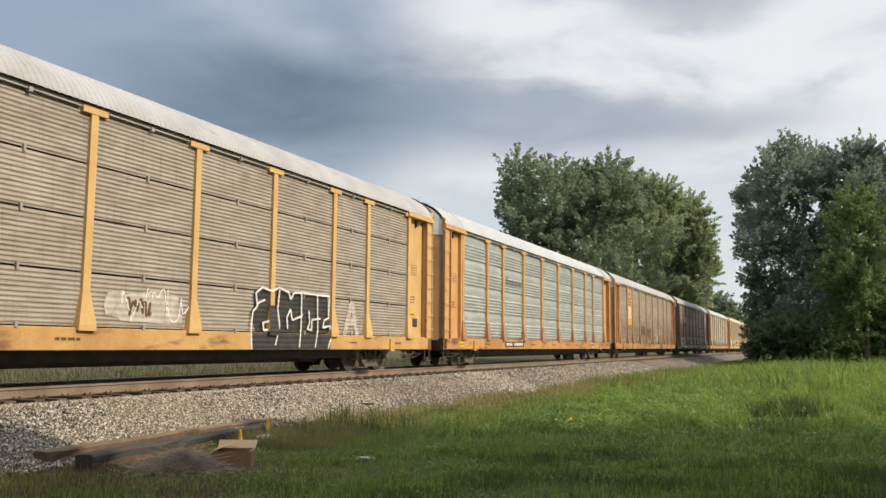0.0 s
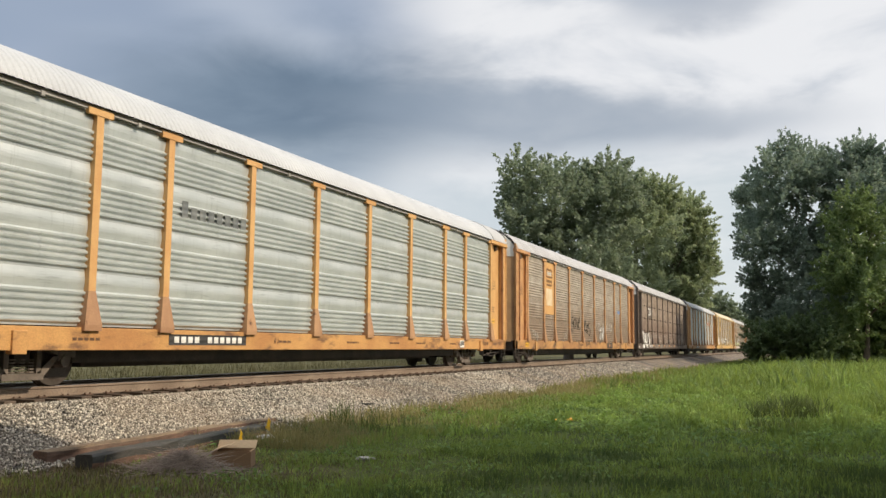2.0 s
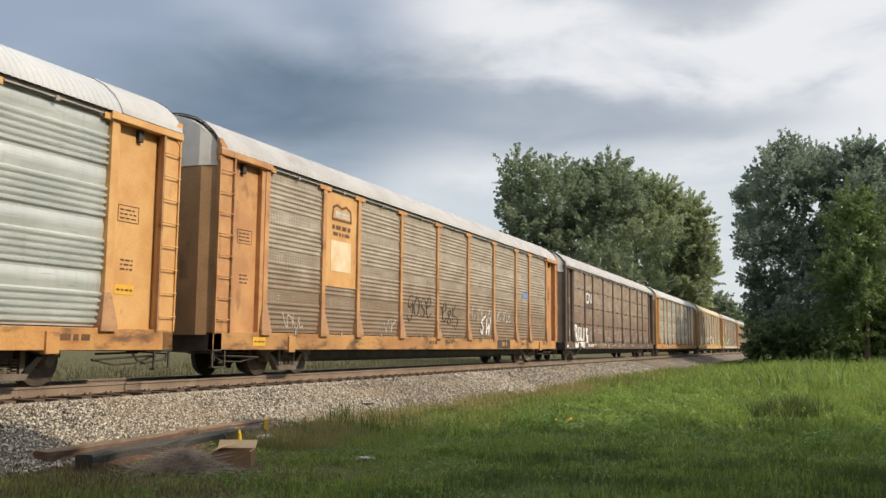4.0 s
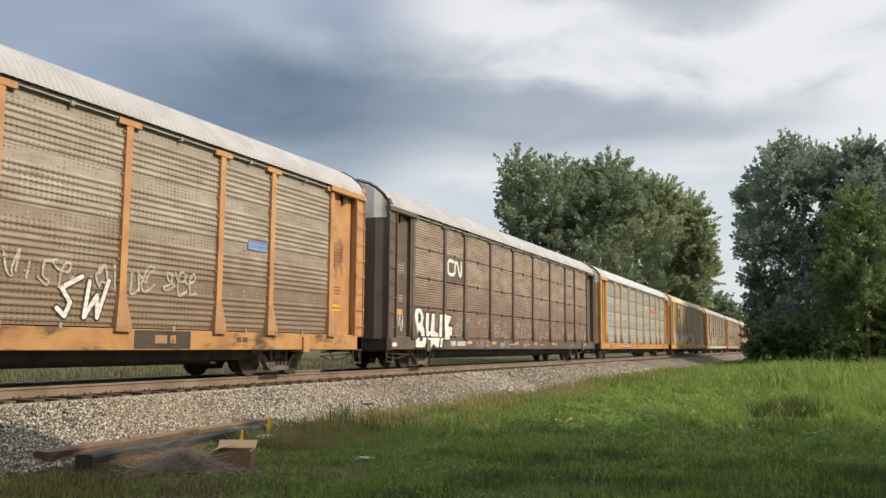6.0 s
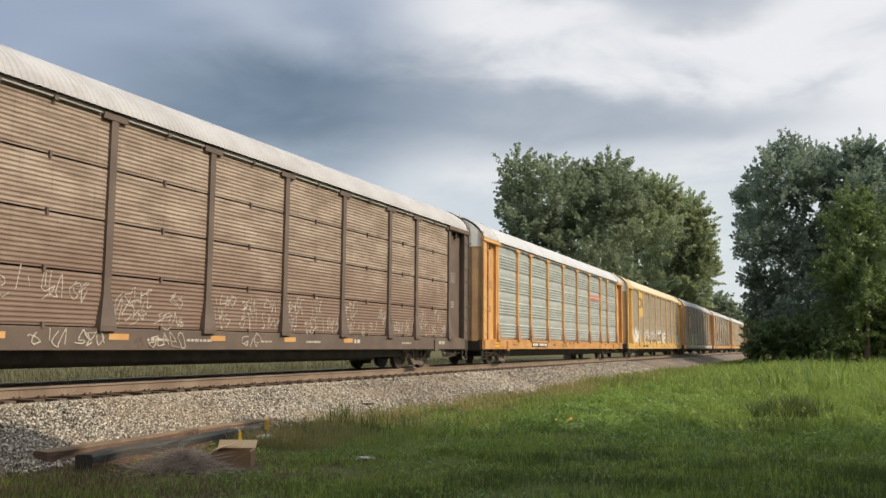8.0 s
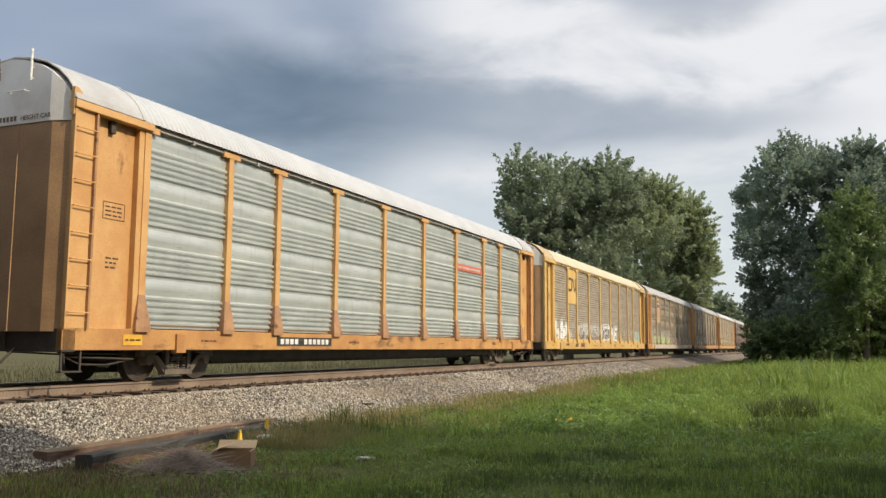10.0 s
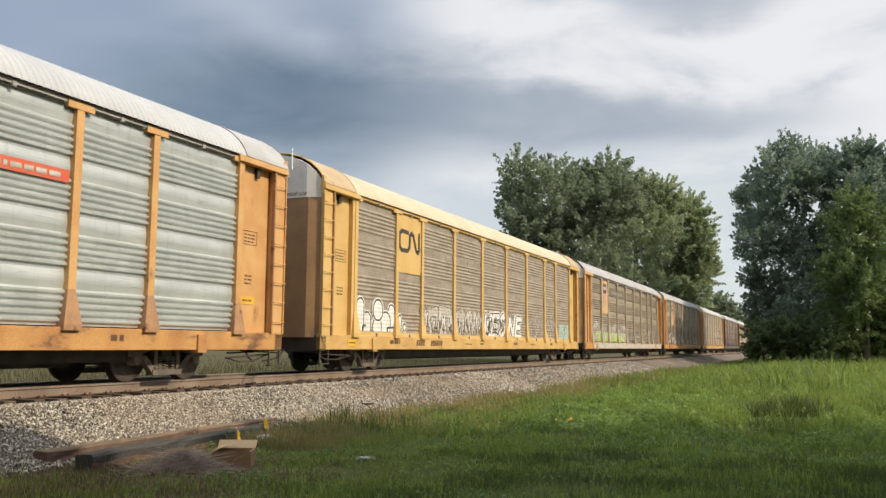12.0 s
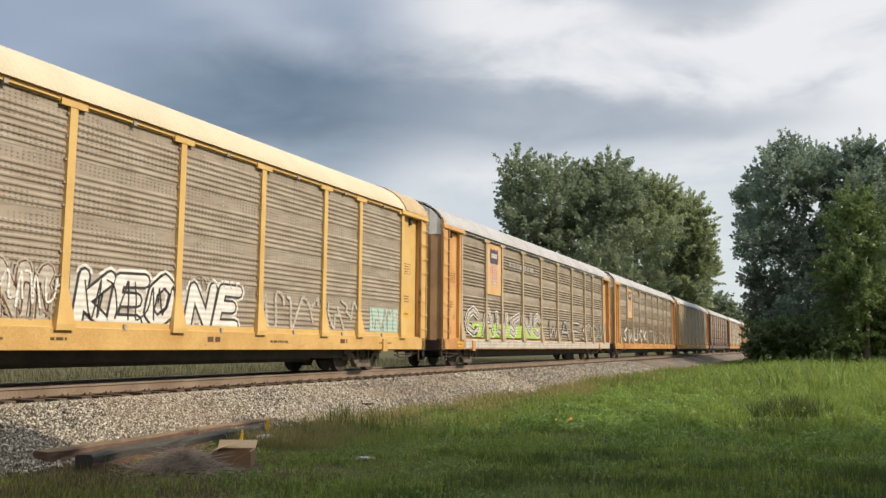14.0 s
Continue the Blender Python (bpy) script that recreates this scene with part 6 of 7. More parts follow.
def tree(name, label, x, y, masses, leaf, leaves, size, seed, height, trunk=0.35, clump=(0.7, 1.5), clumps=26, lean=(0, 0), deep=2.2, sprays=3, rise=0.35):
    """A tree at (x, y). masses: (dx, dy, z, radius across, radius up) of the crown's great boughs, each broken into clumps."""
    rng = np.random.default_rng(seed)
    root = tagged(new(name), label, "tree")
    root.location = (x, y, -0.05)
    masses = [(a, b * deep, c * 1.035 + 0.25, d * 1.08, e * 1.08) for a, b, c, d, e in masses]
    bm = bmesh.new()
    limbs_into(bm, random.Random(seed), (0, 0), height * 0.92, height * 0.32, lean, trunk)
    part("trunk", bm, M["bark"], root, "grey-brown trunk with forking limbs")
    cs, rs, ws = [], [], []
    many = clumps * sprays
    for dx, dy, z, ra, ru in masses:
        way = rng.normal(size=(many, 3))
        way /= np.linalg.norm(way, axis=1)[:, None]
        r = rng.uniform(0.25, 1.0, many)[:, None] ** 0.7
        cs.append(np.array([dx, dy, z]) + way * r * np.array([ra, ra, ru]))
        rs.append(rng.uniform(*clump, many) * ra * sprays ** -0.4)
        out = way + np.array([0, 0, rise]) + rng.normal(size=(many, 3)) * 0.25
        ws.append(out / np.linalg.norm(out, axis=1)[:, None])
    v, f = leaf_cloud(rng, np.concatenate(cs), np.concatenate(rs), np.concatenate(ws), leaves, size)
    v[:, 2] = np.maximum(v[:, 2], 0.1)
    child("crown", big_mesh("crown", v, f, LEAF[leaf]), root, label="uneven crown of many small green leaves")
    return root


# beyond the track
tree("broadleaf_tree", "tall broad-leaved tree with a knobbly green crown", -21.5, 82.0, [(-4.2, -0.8, 17.2, 2.4, 2.3), (-1.6, 1.4, 17.6, 2.4, 2.3), (1.5, 1.2, 17.0, 2.5, 2.4), (3.8, 1.2, 17.4, 2.4, 2.3), (-5.2, -0.5, 15.5, 1.6, 1.5), (-1.0, -1.1, 14.4, 3.9, 3.7), (3.2, 0.4, 13.7, 3.8, 3.6), (5.3, -0.3, 15.3, 2.3, 2.2), (-2.9, -1.5, 11.7, 3.3, 3.1), (2.0, -0.6, 10.4, 4.3, 4.1), (-2.5, -0.5, 6.5, 3.8, 3.6), (4.0, -1.1, 6.5, 3.8, 3.6)], "broad", 76000, 0.17, 11, 17.0, 0.45, (0.14, 0.36), 46)
tree("broadleaf_tree", "tall broad-leaved tree with a spiky top", -18.0, 100.0, [(0.3, 0.7, 18.2, 2.6, 2.5), (2.3, 0.9, 18.4, 2.4, 2.3), (1.5, 0.8, 15.4, 3.9, 3.7), (-0.5, -0.9, 12.8, 3.9, 3.7), (-0.5, -0.7, 8.0, 4.2, 4.0)], "sunny", 42000, 0.16, 12, 18.0, 0.45, (0.13, 0.35), 48)
tree("broadleaf_tree", "rounded broad-leaved tree catching the low sun", -17.0, 122.0, [(1.1, -1.0, 19.2, 3.1, 2.9), (2.8, -0.4, 18.3, 2.7, 2.6), (3.4, -0.3, 15.0, 2.6, 2.5), (0.6, 0.6, 15.1, 3.9, 3.7), (2.2, 0.2, 11.2, 3.4, 3.2), (5.2, 1.2, 12.2, 1.0, 0.9), (-1.0, 0.3, 12.0, 4.7, 4.5), (3.0, -0.6, 8.1, 2.3, 2.2), (-1.0, -0.2, 7.0, 4.0, 3.8)], "sunny", 56000, 0.19, 13, 18.0, 0.4, (0.13, 0.35), 48)
tree("broadleaf_tree", "low green tree far along the track", -18.0, 190.0, [(0.5, 0, 9.4, 2.9, 2.8), (3.6, 0, 8.0, 2.3, 2.4), (-2.5, 0, 7.0, 4.0, 4.0), (3, 0, 4.5, 3.5, 3)], "broad", 14000, 0.28, 14, 10.0, 0.4, (0.25, 0.45), 22)
tree("broadleaf_tree", "low green tree far along the track", -19.5, 240.0, [(0, 0, 7.5, 4.0, 4.0), (5.0, 0, 6.0, 4.0, 3.2)], "broad", 8000, 0.34, 15, 10.0, 0.4, (0.25, 0.45), 22)
# on the camera's side
tree("maple_tree", "tall dark maple with feathery outer twigs", 2.0, 100.0, [(-6.5, -0.5, 18.6, 1.5, 2.3), (-5.0, -0.6, 20.4, 1.2, 2.0), (-3.9, -0.6, 21.6, 1.0, 2.0), (-2.8, -0.6, 21.2, 1.0, 1.9), (-1.2, -0.2, 20.3, 2.3, 2.2), (3.3, -0.6, 20.0, 2.4, 2.3), (5.8, -0.2, 18.9, 2.3, 2.2), (-8.4, 0.0, 17.5, 1.2, 1.1), (-6.9, 1.4, 17.3, 2.8, 2.7), (-3.4, -0.9, 18.0, 3.7, 3.5), (1.1, -0.5, 18.2, 3.3, 3.1), (-7.5, -0.6, 14.2, 1.5, 1.4), (-6.5, -1.1, 11.7, 2.5, 2.4), (-3.6, -0.5, 12.8, 3.6, 3.4), (-7.6, -0.4, 8.7, 1.5, 1.4), (-5.5, 0.0, 6.8, 3.0, 2.8), (-7.0, 0.4, 5.6, 1.8, 1.7), (-1.5, -0.8, 9.7, 3.6, 3.4), (4.2, -1.2, 15.5, 3.5, 3.3), (8.0, 1.2, 17.0, 3.4, 3.2), (9.0, -1.1, 11.0, 4.0, 3.8), (3.0, -0.2, 8.0, 4.0, 3.8), (-1.5, -1.5, 5.0, 3.0, 2.8), (-4.0, -1.0, 3.5, 2.8, 2.6), (0.8, -1.2, 4.5, 3.0, 3.0)], "maple", 140000, 0.165, 21, 22.0, 0.55, (0.11, 0.32), 64, deep=5.0)
# out of view, added to widen the shade on the far cars
tree("maple_tree", "unseen tall maple added to shade the far cars", 14.0, 99.0, [(0, 0, 24.0, 3.4, 3.0), (-2.0, 1.5, 19.0, 4.0, 3.6), (2.2, -1.5, 18.5, 4.0, 3.6), (-1.0, -2.0, 14.0, 4.4, 4.0), (1.5, 1.5, 12.0, 4.2, 4.0), (0, 0, 7.5, 4.2, 4.0)], "maple", 34000, 0.3, 61, 23.0, 0.5, (0.25, 0.45), 26)
tree("vine_covered_tree", "shorter tree draped in bright green vines", 4.5, 88.0, [(-0.5, -0.9, 14.0, 1.7, 1.6), (-1.9, 1.4, 13.2, 1.5, 1.4), (1.1, 0.1, 12.5, 2.1, 2.0), (-1.1, -0.2, 10.8, 2.3, 2.2), (-2.4, -1.3, 7.7, 1.8, 1.7), (-0.3, -1.4, 6.6, 3.1, 2.9), (1.6, -0.8, 9.1, 2.6, 2.5), (-1.9, -0.2, 3.0, 2.6, 2.5), (0.9, 1.3, 2.7, 2.8, 2.7), (4.0, 1.3, 8.0, 3.2, 3.0), (4.0, 0.8, 3.0, 3.0, 2.8)], "vine", 62000, 0.145, 22, 13.5, 0.3, (0.2, 0.42), 26)
tree("bush", "low rounded dark green bush at the edge of the trees", -3.2, 86.0, [(-0.9, 0, 2.2, 1.7, 1.7), (1.0, 0, 2.3, 2.0, 2.0), (-1.5, 0, 1.0, 1.0, 1.0)], "shrub", 16000, 0.13, 23, 3.4, 0.12, (0.25, 0.5), 24)
tree("bush", "low rounded green bush at the edge of the trees", 0.2, 85.0, [(-0.9, 0, 2.8, 1.5, 1.5), (0.8, 0, 1.9, 1.6, 1.7), (-0.3, 0, 1.2, 1.6, 1.2)], "shrub", 12000, 0.13, 24, 3.4, 0.12, (0.25, 0.5), 24)
for i, (x, y, h) in enumerate(((-1.0, 108.0, 6.5), (4.5, 106.0, 7.0), (9.5, 100.0, 7.0), (14.0, 96.0, 8.0))):
    tree("bush", "dense dark undergrowth behind the maple", x, y, [(-1.8, 0, h * 0.35, 2.6, h * 0.3), (1.6, 0, h * 0.35, 2.6, h * 0.3), (0, 0, h * 0.62, 2.6, h * 0.3)], "shrub", 9000, 0.23, 51 + i, h * 0.8, 0.15, (0.3, 0.5), 22)
# unseen, beside the camera, their shade lies over the lawn
# the last four are added to block sky light and deepen that shade
for i, (x, y, h) in enumerate(((8.6, 12.4, 10.6), (12.4, 13.2, 12.4), (8.4, 6.6, 10.8), (8.6, 4.2, 11.0), (13.6, 9.0, 13.2), (3.4, -4.6, 12.5), (9.4, -1.2, 13.5), (-3.2, -6.2, 13.0))):
    tree("unseen_shade_tree", "unseen leafy tree that shades the lawn", x, y, [(0, 0, h * 0.80, 2.6, h * 0.17), (-1.3, 0.8, h * 0.55, 2.6, h * 0.18), (1.5, -1.0, h * 0.55, 2.8, h * 0.2), (0, 1.2, h * 0.35, 2.8, h * 0.15)], "shrub", 30000, 0.52, 31 + i, h * 0.95, 0.25, (0.3, 0.5), 26, deep=1.0, sprays=1)


# ---- grass ----
def blades(rng, x, y, high, wide, bend):
    """Grass blades, three joints each, from arrays of places and sizes."""
    k = len(x)
    a = rng.uniform(0, 6.283, k)
    side = np.stack([np.cos(a), np.sin(a), np.zeros(k)], 1) * (wide / 2)[:, None]
    la = rng.uniform(0, 6.283, k)
    lean = np.stack([np.cos(la), np.sin(la), np.zeros(k)], 1) * (bend * high)[:, None]
    z = np.array([ground_height(p, q) for p, q in zip(x, y)])
    root = np.stack([x, y, z - 0.01], 1)
    up = np.zeros((k, 3))
    up[:, 2] = high
    mid = root + up * 0.55 + lean * 0.35
    tip = root + up * (1 - 0.3 * bend[:, None]) + lean
    v = np.stack([root - side, root + side, mid + side * 0.75, mid - side * 0.75, tip], 1)
    quad = np.array([(0, 1, 2), (0, 2, 3), (3, 2, 4)])
    f = (quad[None] + 5 * np.arange(k)[:, None, None]).reshape(-1, 3)
    return v.reshape(-1, 3), f


def soft(x, y, s, seed):
    return np.array([noise.noise((p * s, q * s, seed)) for p, q in zip(x, y)])


def lawn_patch(name, label, mat, rng, y0, y1, count, high, wide, left=-9.2):
    """Blades over the strip of field between two distances, as wide as the camera's view of it."""
    y = np.sqrt(rng.uniform(y0 ** 2, y1 ** 2, count))
    x = rng.uniform(np.maximum(-0.92 * y - 1.0, left - 0.0), 0.12 * y + 1.5)
    edge = left + 1.2 * soft(x, y, 0.35, 3.0) * 0.6
    clump = soft(x, y, 0.55, 9.0)
    keep = (x > edge) & (rng.random(count) < np.clip(0.62 + 1.3 * clump, 0.05, 1)) & (rng.random(count) < np.clip((x - left) / 2.4 + 0.15, 0.1, 1))
    worn = np.clip((-5.2 - x) / 1.4, 0, 1) * np.clip((11.0 - y) / 1.6, 0, 1)
    keep &= rng.random(count) > 0.72 * worn
    x, y, clump, worn = x[keep], y[keep], clump[keep], worn[keep]
    tuft = soft(x, y, 2.2, 1.5)
    grow = high * (0.75 + 0.8 * np.clip(clump, -0.5, 0.8)) * (1 + 1.3 * np.clip(tuft, -0.55, 0.9)) * rng.uniform(0.45, 1.35, len(x)) * (1 - 0.45 * worn) * (1 + 1.1 * np.clip((x + 3.5 + 0.02 * y) / 3.0, 0, 1) * np.clip((y - 16) / 6.0, 0, 1))
    v, f = blades(rng, x, y, grow, wide * rng.uniform(0.7, 1.3, len(x)), rng.uniform(0.15, 0.95, len(x)))
    return tagged(new(name, big_mesh(name, v, f, mat)), label, "grass", kind="stuff")


GRASS = grass_material("green_grass")
DRY = leafy("dry_grass", (0.16, 0.15, 0.055), (0.33, 0.28, 0.12), (0.36, 0.32, 0.12), 0.35, 0.6)
OLIVE = leafy("olive_field_grass", (0.06, 0.056, 0.025), (0.15, 0.13, 0.06), (0.16, 0.14, 0.06), 0.25, 0.7)
STRAW = leafy("pale_olive_field_grass", (0.055, 0.054, 0.024), (0.11, 0.102, 0.048), (0.12, 0.11, 0.05), 0.3, 0.8)
rng_g = np.random.default_rng(8)
lawn_patch("lawn_grass", "short shaded green grass with bent blades", GRASS, rng_g, 5.5, 14.0, 95000, 0.105, 0.013)
lawn_patch("lawn_grass", "bright green grass in the sun", GRASS, rng_g, 14.0, 30.0, 95000, 0.17, 0.027)
lawn_patch("field_grass", "tall bright green grass towards the trees", GRASS, rng_g, 30.0, 60.0, 60000, 0.32, 0.052)
lawn_patch("field_grass", "green grass below the trees", GRASS, rng_g, 60.0, 110.0, 30000, 0.26, 0.06)

lawn_patch("lawn_grass", "dark worn grass at the foot of the ballast", OLIVE, rng_g, 5.5, 12.0, 15000, 0.09, 0.011, left=-11.2)


def dry_strip():
    rng = np.random.default_rng(12)
    y = 11.5 + 40 * rng.random(26000) ** 1.4
    x = -9.0 + rng.normal(0, 0.9, 26000) + 1.0
    keep = (soft(x, y, 0.6, 5.0) > -0.1) & (x > -9.6)
    x, y = x[keep], y[keep]
    v, f = blades(rng, x, y, rng.uniform(0.08, 0.34, len(x)), rng.uniform(0.006, 0.012, len(x)) * np.clip(y / 14, 1, 3), rng.uniform(0.1, 0.7, len(x)))
    tagged(new("dry_grass", big_mesh("dry_grass", v, f, DRY)), "thin straw-coloured grass along the foot of the ballast", "grass", kind="stuff")


dry_strip()


def lawn_weeds():
    """Small broad leaves low in the lawn."""
    rng = np.random.default_rng(17)
    k = 26000
    y = np.sqrt(rng.uniform(5.5 ** 2, 26.0 ** 2, k))
    x = rng.uniform(np.maximum(-0.9 * y, -8.6), 0.12 * y + 1.0)
    keep = soft(x, y, 0.9, 21.0) > 0.05
    x, y = x[keep], y[keep]
    k = len(x)
    pos = np.stack([x, y, rng.uniform(0.03, 0.14, k)], 1)
    a = rng.normal(size=(k, 3)) * np.array([1, 1, 0.35])
    a /= np.linalg.norm(a, axis=1)[:, None]
    b = np.cross(a, np.array([0, 0, 1.0]) + rng.normal(size=(k, 3)) * 0.4)
    b /= np.linalg.norm(b, axis=1)[:, None]
    s = (rng.uniform(0.015, 0.04, k) * np.clip(y / 12, 1, 2))[:, None]
    v = np.stack([pos - a * s, pos + b * s * 0.6, pos + a * s, pos - b * s * 0.6], 1).reshape(-1, 3)
    tagged(new("lawn_weeds", big_mesh("lawn_weeds", v, np.arange(k * 4).reshape(-1, 4), LEAF["low_weed"])), "small broad-leaved weeds low in the lawn", "weeds", kind="stuff")


lawn_weeds()


def leafy_tufts():
    """Knee-high leafy weeds in loose clumps over the sunny part of the lawn."""
    rng = np.random.default_rng(27)
    spots = [(rng.uniform(-5.5, 2.6), y) for y in np.linspace(15.5, 34.0, 64)]
    spots = [(x, y) for x, y in spots if x < 0.12 * y + 0.6]
    pts, sizes = [], []
    for x, y in spots:
        k = int(rng.integers(160, 340))
        r, a = np.abs(rng.normal(0, 0.28, k)), rng.uniform(0, 6.283, k)
        high = rng.uniform(0.16, 0.42) * (1.25 if x > -0.5 else 1.0)
        pts.append(np.stack([x + r * np.cos(a) * 1.4, y + r * np.sin(a), 0.05 + rng.random(k) * high * np.exp(-(r / 0.45) ** 2)], 1))
        sizes.append(rng.uniform(0.025, 0.055, k))
    pos, s = np.concatenate(pts), np.concatenate(sizes)[:, None]
    k = len(pos)
    a = rng.normal(size=(k, 3)) * np.array([1, 1, 0.6])
    a /= np.linalg.norm(a, axis=1)[:, None]
    b = np.cross(a, np.array([0, 0, 1.0]) + rng.normal(size=(k, 3)) * 0.5)
    b /= np.linalg.norm(b, axis=1)[:, None]
    v = np.stack([pos - a * s, pos + b * s * 0.5, pos + a * s, pos - b * s * 0.5], 1).reshape(-1, 3)
    tagged(new("leafy_weeds", big_mesh("leafy_weeds", v, np.arange(k * 4).reshape(-1, 4), LEAF["tuft"])), "bright leafy weeds in loose clumps over the sunny lawn", "weeds", kind="stuff")


leafy_tufts()


def far_side_grass():
    rng = np.random.default_rng(15)
    y = rng.uniform(10, 90, 30000)
    x = -17.2 - rng.exponential(9.0, 30000)
    v, f = blades(rng, x, y, rng.uniform(0.12, 0.5, len(x)), rng.uniform(0.02, 0.04, len(x)), rng.uniform(0.1, 0.6, len(x)))
    tagged(new("field_grass", big_mesh("field_grass", v, f, STRAW)), "pale olive grass on the far side of the track", "grass", kind="stuff")


far_side_grass()


# ---- by the foot of the ballast ----
def timber(name, label, a, b, wide, high, z, material, seed, top=None, tarred=False):
    """A long worn timber from a to b on the ground, its edges splintered."""
    rng = random.Random(seed)
    a, b = Vector((*a, z)), Vector((*b, z))
    way = b - a
    n = 16
    side = Vector((way.y, -way.x, 0)).normalized()
    verts, faces = [], []
    for i in range(n + 1):
        p = a + way * (i / n)
        for u, v in ((-0.5, 0.0), (0.5, 0.0), (0.51, 0.42), (0.5, 0.88), (0.42, 1.0), (-0.42, 1.0), (-0.5, 0.88), (-0.51, 0.42)):
            q = p + side * (u * wide + rng.uniform(-0.012, 0.012)) + Vector((0, 0, v * high + rng.uniform(-0.012, 0.012)))
            verts.append(q)
    for i in range(n):
        for k in range(8):
            faces.append((i * 8 + k, i * 8 + (k + 1) % 8, (i + 1) * 8 + (k + 1) % 8, (i + 1) * 8 + k))
    faces += [tuple(range(7, -1, -1)), tuple(n * 8 + k for k in range(8))]
    mid = (a + b) / 2
    me = mesh_from(name, [v - mid for v in verts], faces, M[material])
    me.materials.append(M[top or material])
    for p in me.polygons:
        if p.center.z > 0.5 * high and (tarred or abs(p.normal.z) > 0.6):
            p.material_index = 1
    ob = new(name, me)
    ob.location = mid
    return tagged(ob, label, "timber", "old timbers by the track")


timber("timber", "long reddish worn timber at the foot of the ballast", (-9.42, 8.72), (-9.76, 14.6), 0.24, 0.18, 0.0, "timber_red", 1, "timber_pale")
timber("timber", "dark tarred timber with pale scuffs and a reddish flank", (-8.56, 8.62), (-9.00, 13.1), 0.26, 0.19, 0.0, "timber_red", 2, "timber_dark", True)


def cardboard_box():
    box = tagged(new("cardboard_box"), "small open cardboard box with bent flaps on the grass", "box")
    w, d, h, t = 0.50, 0.34, 0.21, 0.006
    for name, b in (("front_wall", (-w / 2, w / 2, -d / 2, -d / 2 + t, 0, h)), ("back_wall", (-w / 2, w / 2, d / 2 - t, d / 2, 0, h)), ("side_wall", (-w / 2, -w / 2 + t, -d / 2 + t, d / 2 - t, 0, h)), ("side_wall", (w / 2 - t, w / 2, -d / 2 + t, d / 2 - t, 0, h)), ("base", (-w / 2 + t, w / 2 - t, -d / 2 + t, d / 2 - t, 0, t))):
        bm = bmesh.new()
        box_into(bm, *b)
        part(name, bm, M["card"], box)
    for at, turn, size in (((-w / 2, 0, h), (0, -18, 0), (0.24, d)), ((w / 2, 0, h), (0, 28, 180), (0.26, d)), ((0, d / 2, h), (35, 0, 0), (w, 0.16))):
        bm = bmesh.new()
        if size[0] == w:
            box_into(bm, -w / 2, w / 2, 0, size[1], 0, t)
        else:
            box_into(bm, 0, size[0], -d / 2, d / 2, 0, t)
        flap = part("flap", bm, M["card_pale"], box, "pale bent flap")
        flap.matrix_basis = pose(*at, *turn)
    box.matrix_basis = pose(-6.98, 9.60, 0.02, 0, 0, 25)


cardboard_box()


def twig_heap():
    rng = random.Random(9)
    bm = bmesh.new()
    for _ in range(1300):
        r, a = abs(rng.gauss(0, 0.30)), rng.uniform(0, 6.28)
        x, y = r * math.cos(a) * 1.25, r * math.sin(a) * 0.7
        z = max(0.01, 0.24 * math.exp(-(r / 0.42) ** 2) * rng.uniform(0.3, 1.1))
        b, long = rng.uniform(0, 6.28), rng.uniform(0.08, 0.34)
        up = rng.uniform(-0.25, 0.35) * long
        tube_into(bm, (x, y, z), (x + math.cos(b) * long, y + math.sin(b) * long, max(0.01, z + up)), rng.uniform(0.003, 0.006), 0.002, 3)
    ob = new("twig_heap", done(bm, "twig_heap", M["twig"]))
    ob.matrix_basis = pose(-7.30, 9.0, 0.0, 0, 0, 30)
    tagged(ob, "low heap of dry grey-brown twigs on the grass", "brushwood", kind="stuff")


twig_heap()


def pin_flag(x, y, high, seed):
    """A wire pin with a small plastic flag folded round its top."""
    root = tagged(new("marker_flag"), "small yellow plastic marker flag on a wire pin", "flag", "marker flags by the track")
    bm = bmesh.new()
    tube_into(bm, (0, 0, -0.05), (0, 0, high), 0.004)
    part("pin", bm, M["eave"], root)
    rng = random.Random(seed)
    verts, faces = [], []
    for i in range(6):
        u = i / 5
        droop, out = 0.05 * u * u, 0.035 * math.sin(u * 5 + seed)
        for j in range(4):
            v = j / 3
            verts.append((0.006 + 0.085 * u * (1 - 0.5 * v), out * (0.4 + v), high - 0.015 - v * 0.17 - droop + 0.01 * rng.random()))
    for i in range(5):
        for j in range(3):
            faces.append((i * 4 + j, (i + 1) * 4 + j, (i + 1) * 4 + j + 1, i * 4 + j + 1))
    ob = child("flag", mesh_from("flag", verts, faces, M["flag"]), root, label="creased yellow flag")
    ob.modifiers.new("thick", "SOLIDIFY").thickness = 0.004
    root.location = (x, y, 0.05)
    return root


FLAGS = [(pin_flag(-8.05, 11.2, 0.27, 1), -8.05, 11.2), (pin_flag(-8.85, 13.1, 0.28, 2), -8.85, 13.1)]


def scrap(name, label, x, y, z, size, material, seed, turn=0):
    """A crumpled scrap on the ground."""
    bm = bmesh.new()
    bmesh.ops.create_icosphere(bm, subdivisions=2, radius=1.0)
    rng = random.Random(seed)
    for v in bm.verts:
        v.co *= rng.uniform(0.75, 1.2)
        v.co = Vector((v.co.x * size[0], v.co.y * size[1], v.co.z * size[2]))
    ob = new(name, done(bm, name, M[material]))
    ob.matrix_basis = pose(x, y, z, 0, 0, turn)
    return tagged(ob, label, "litter")


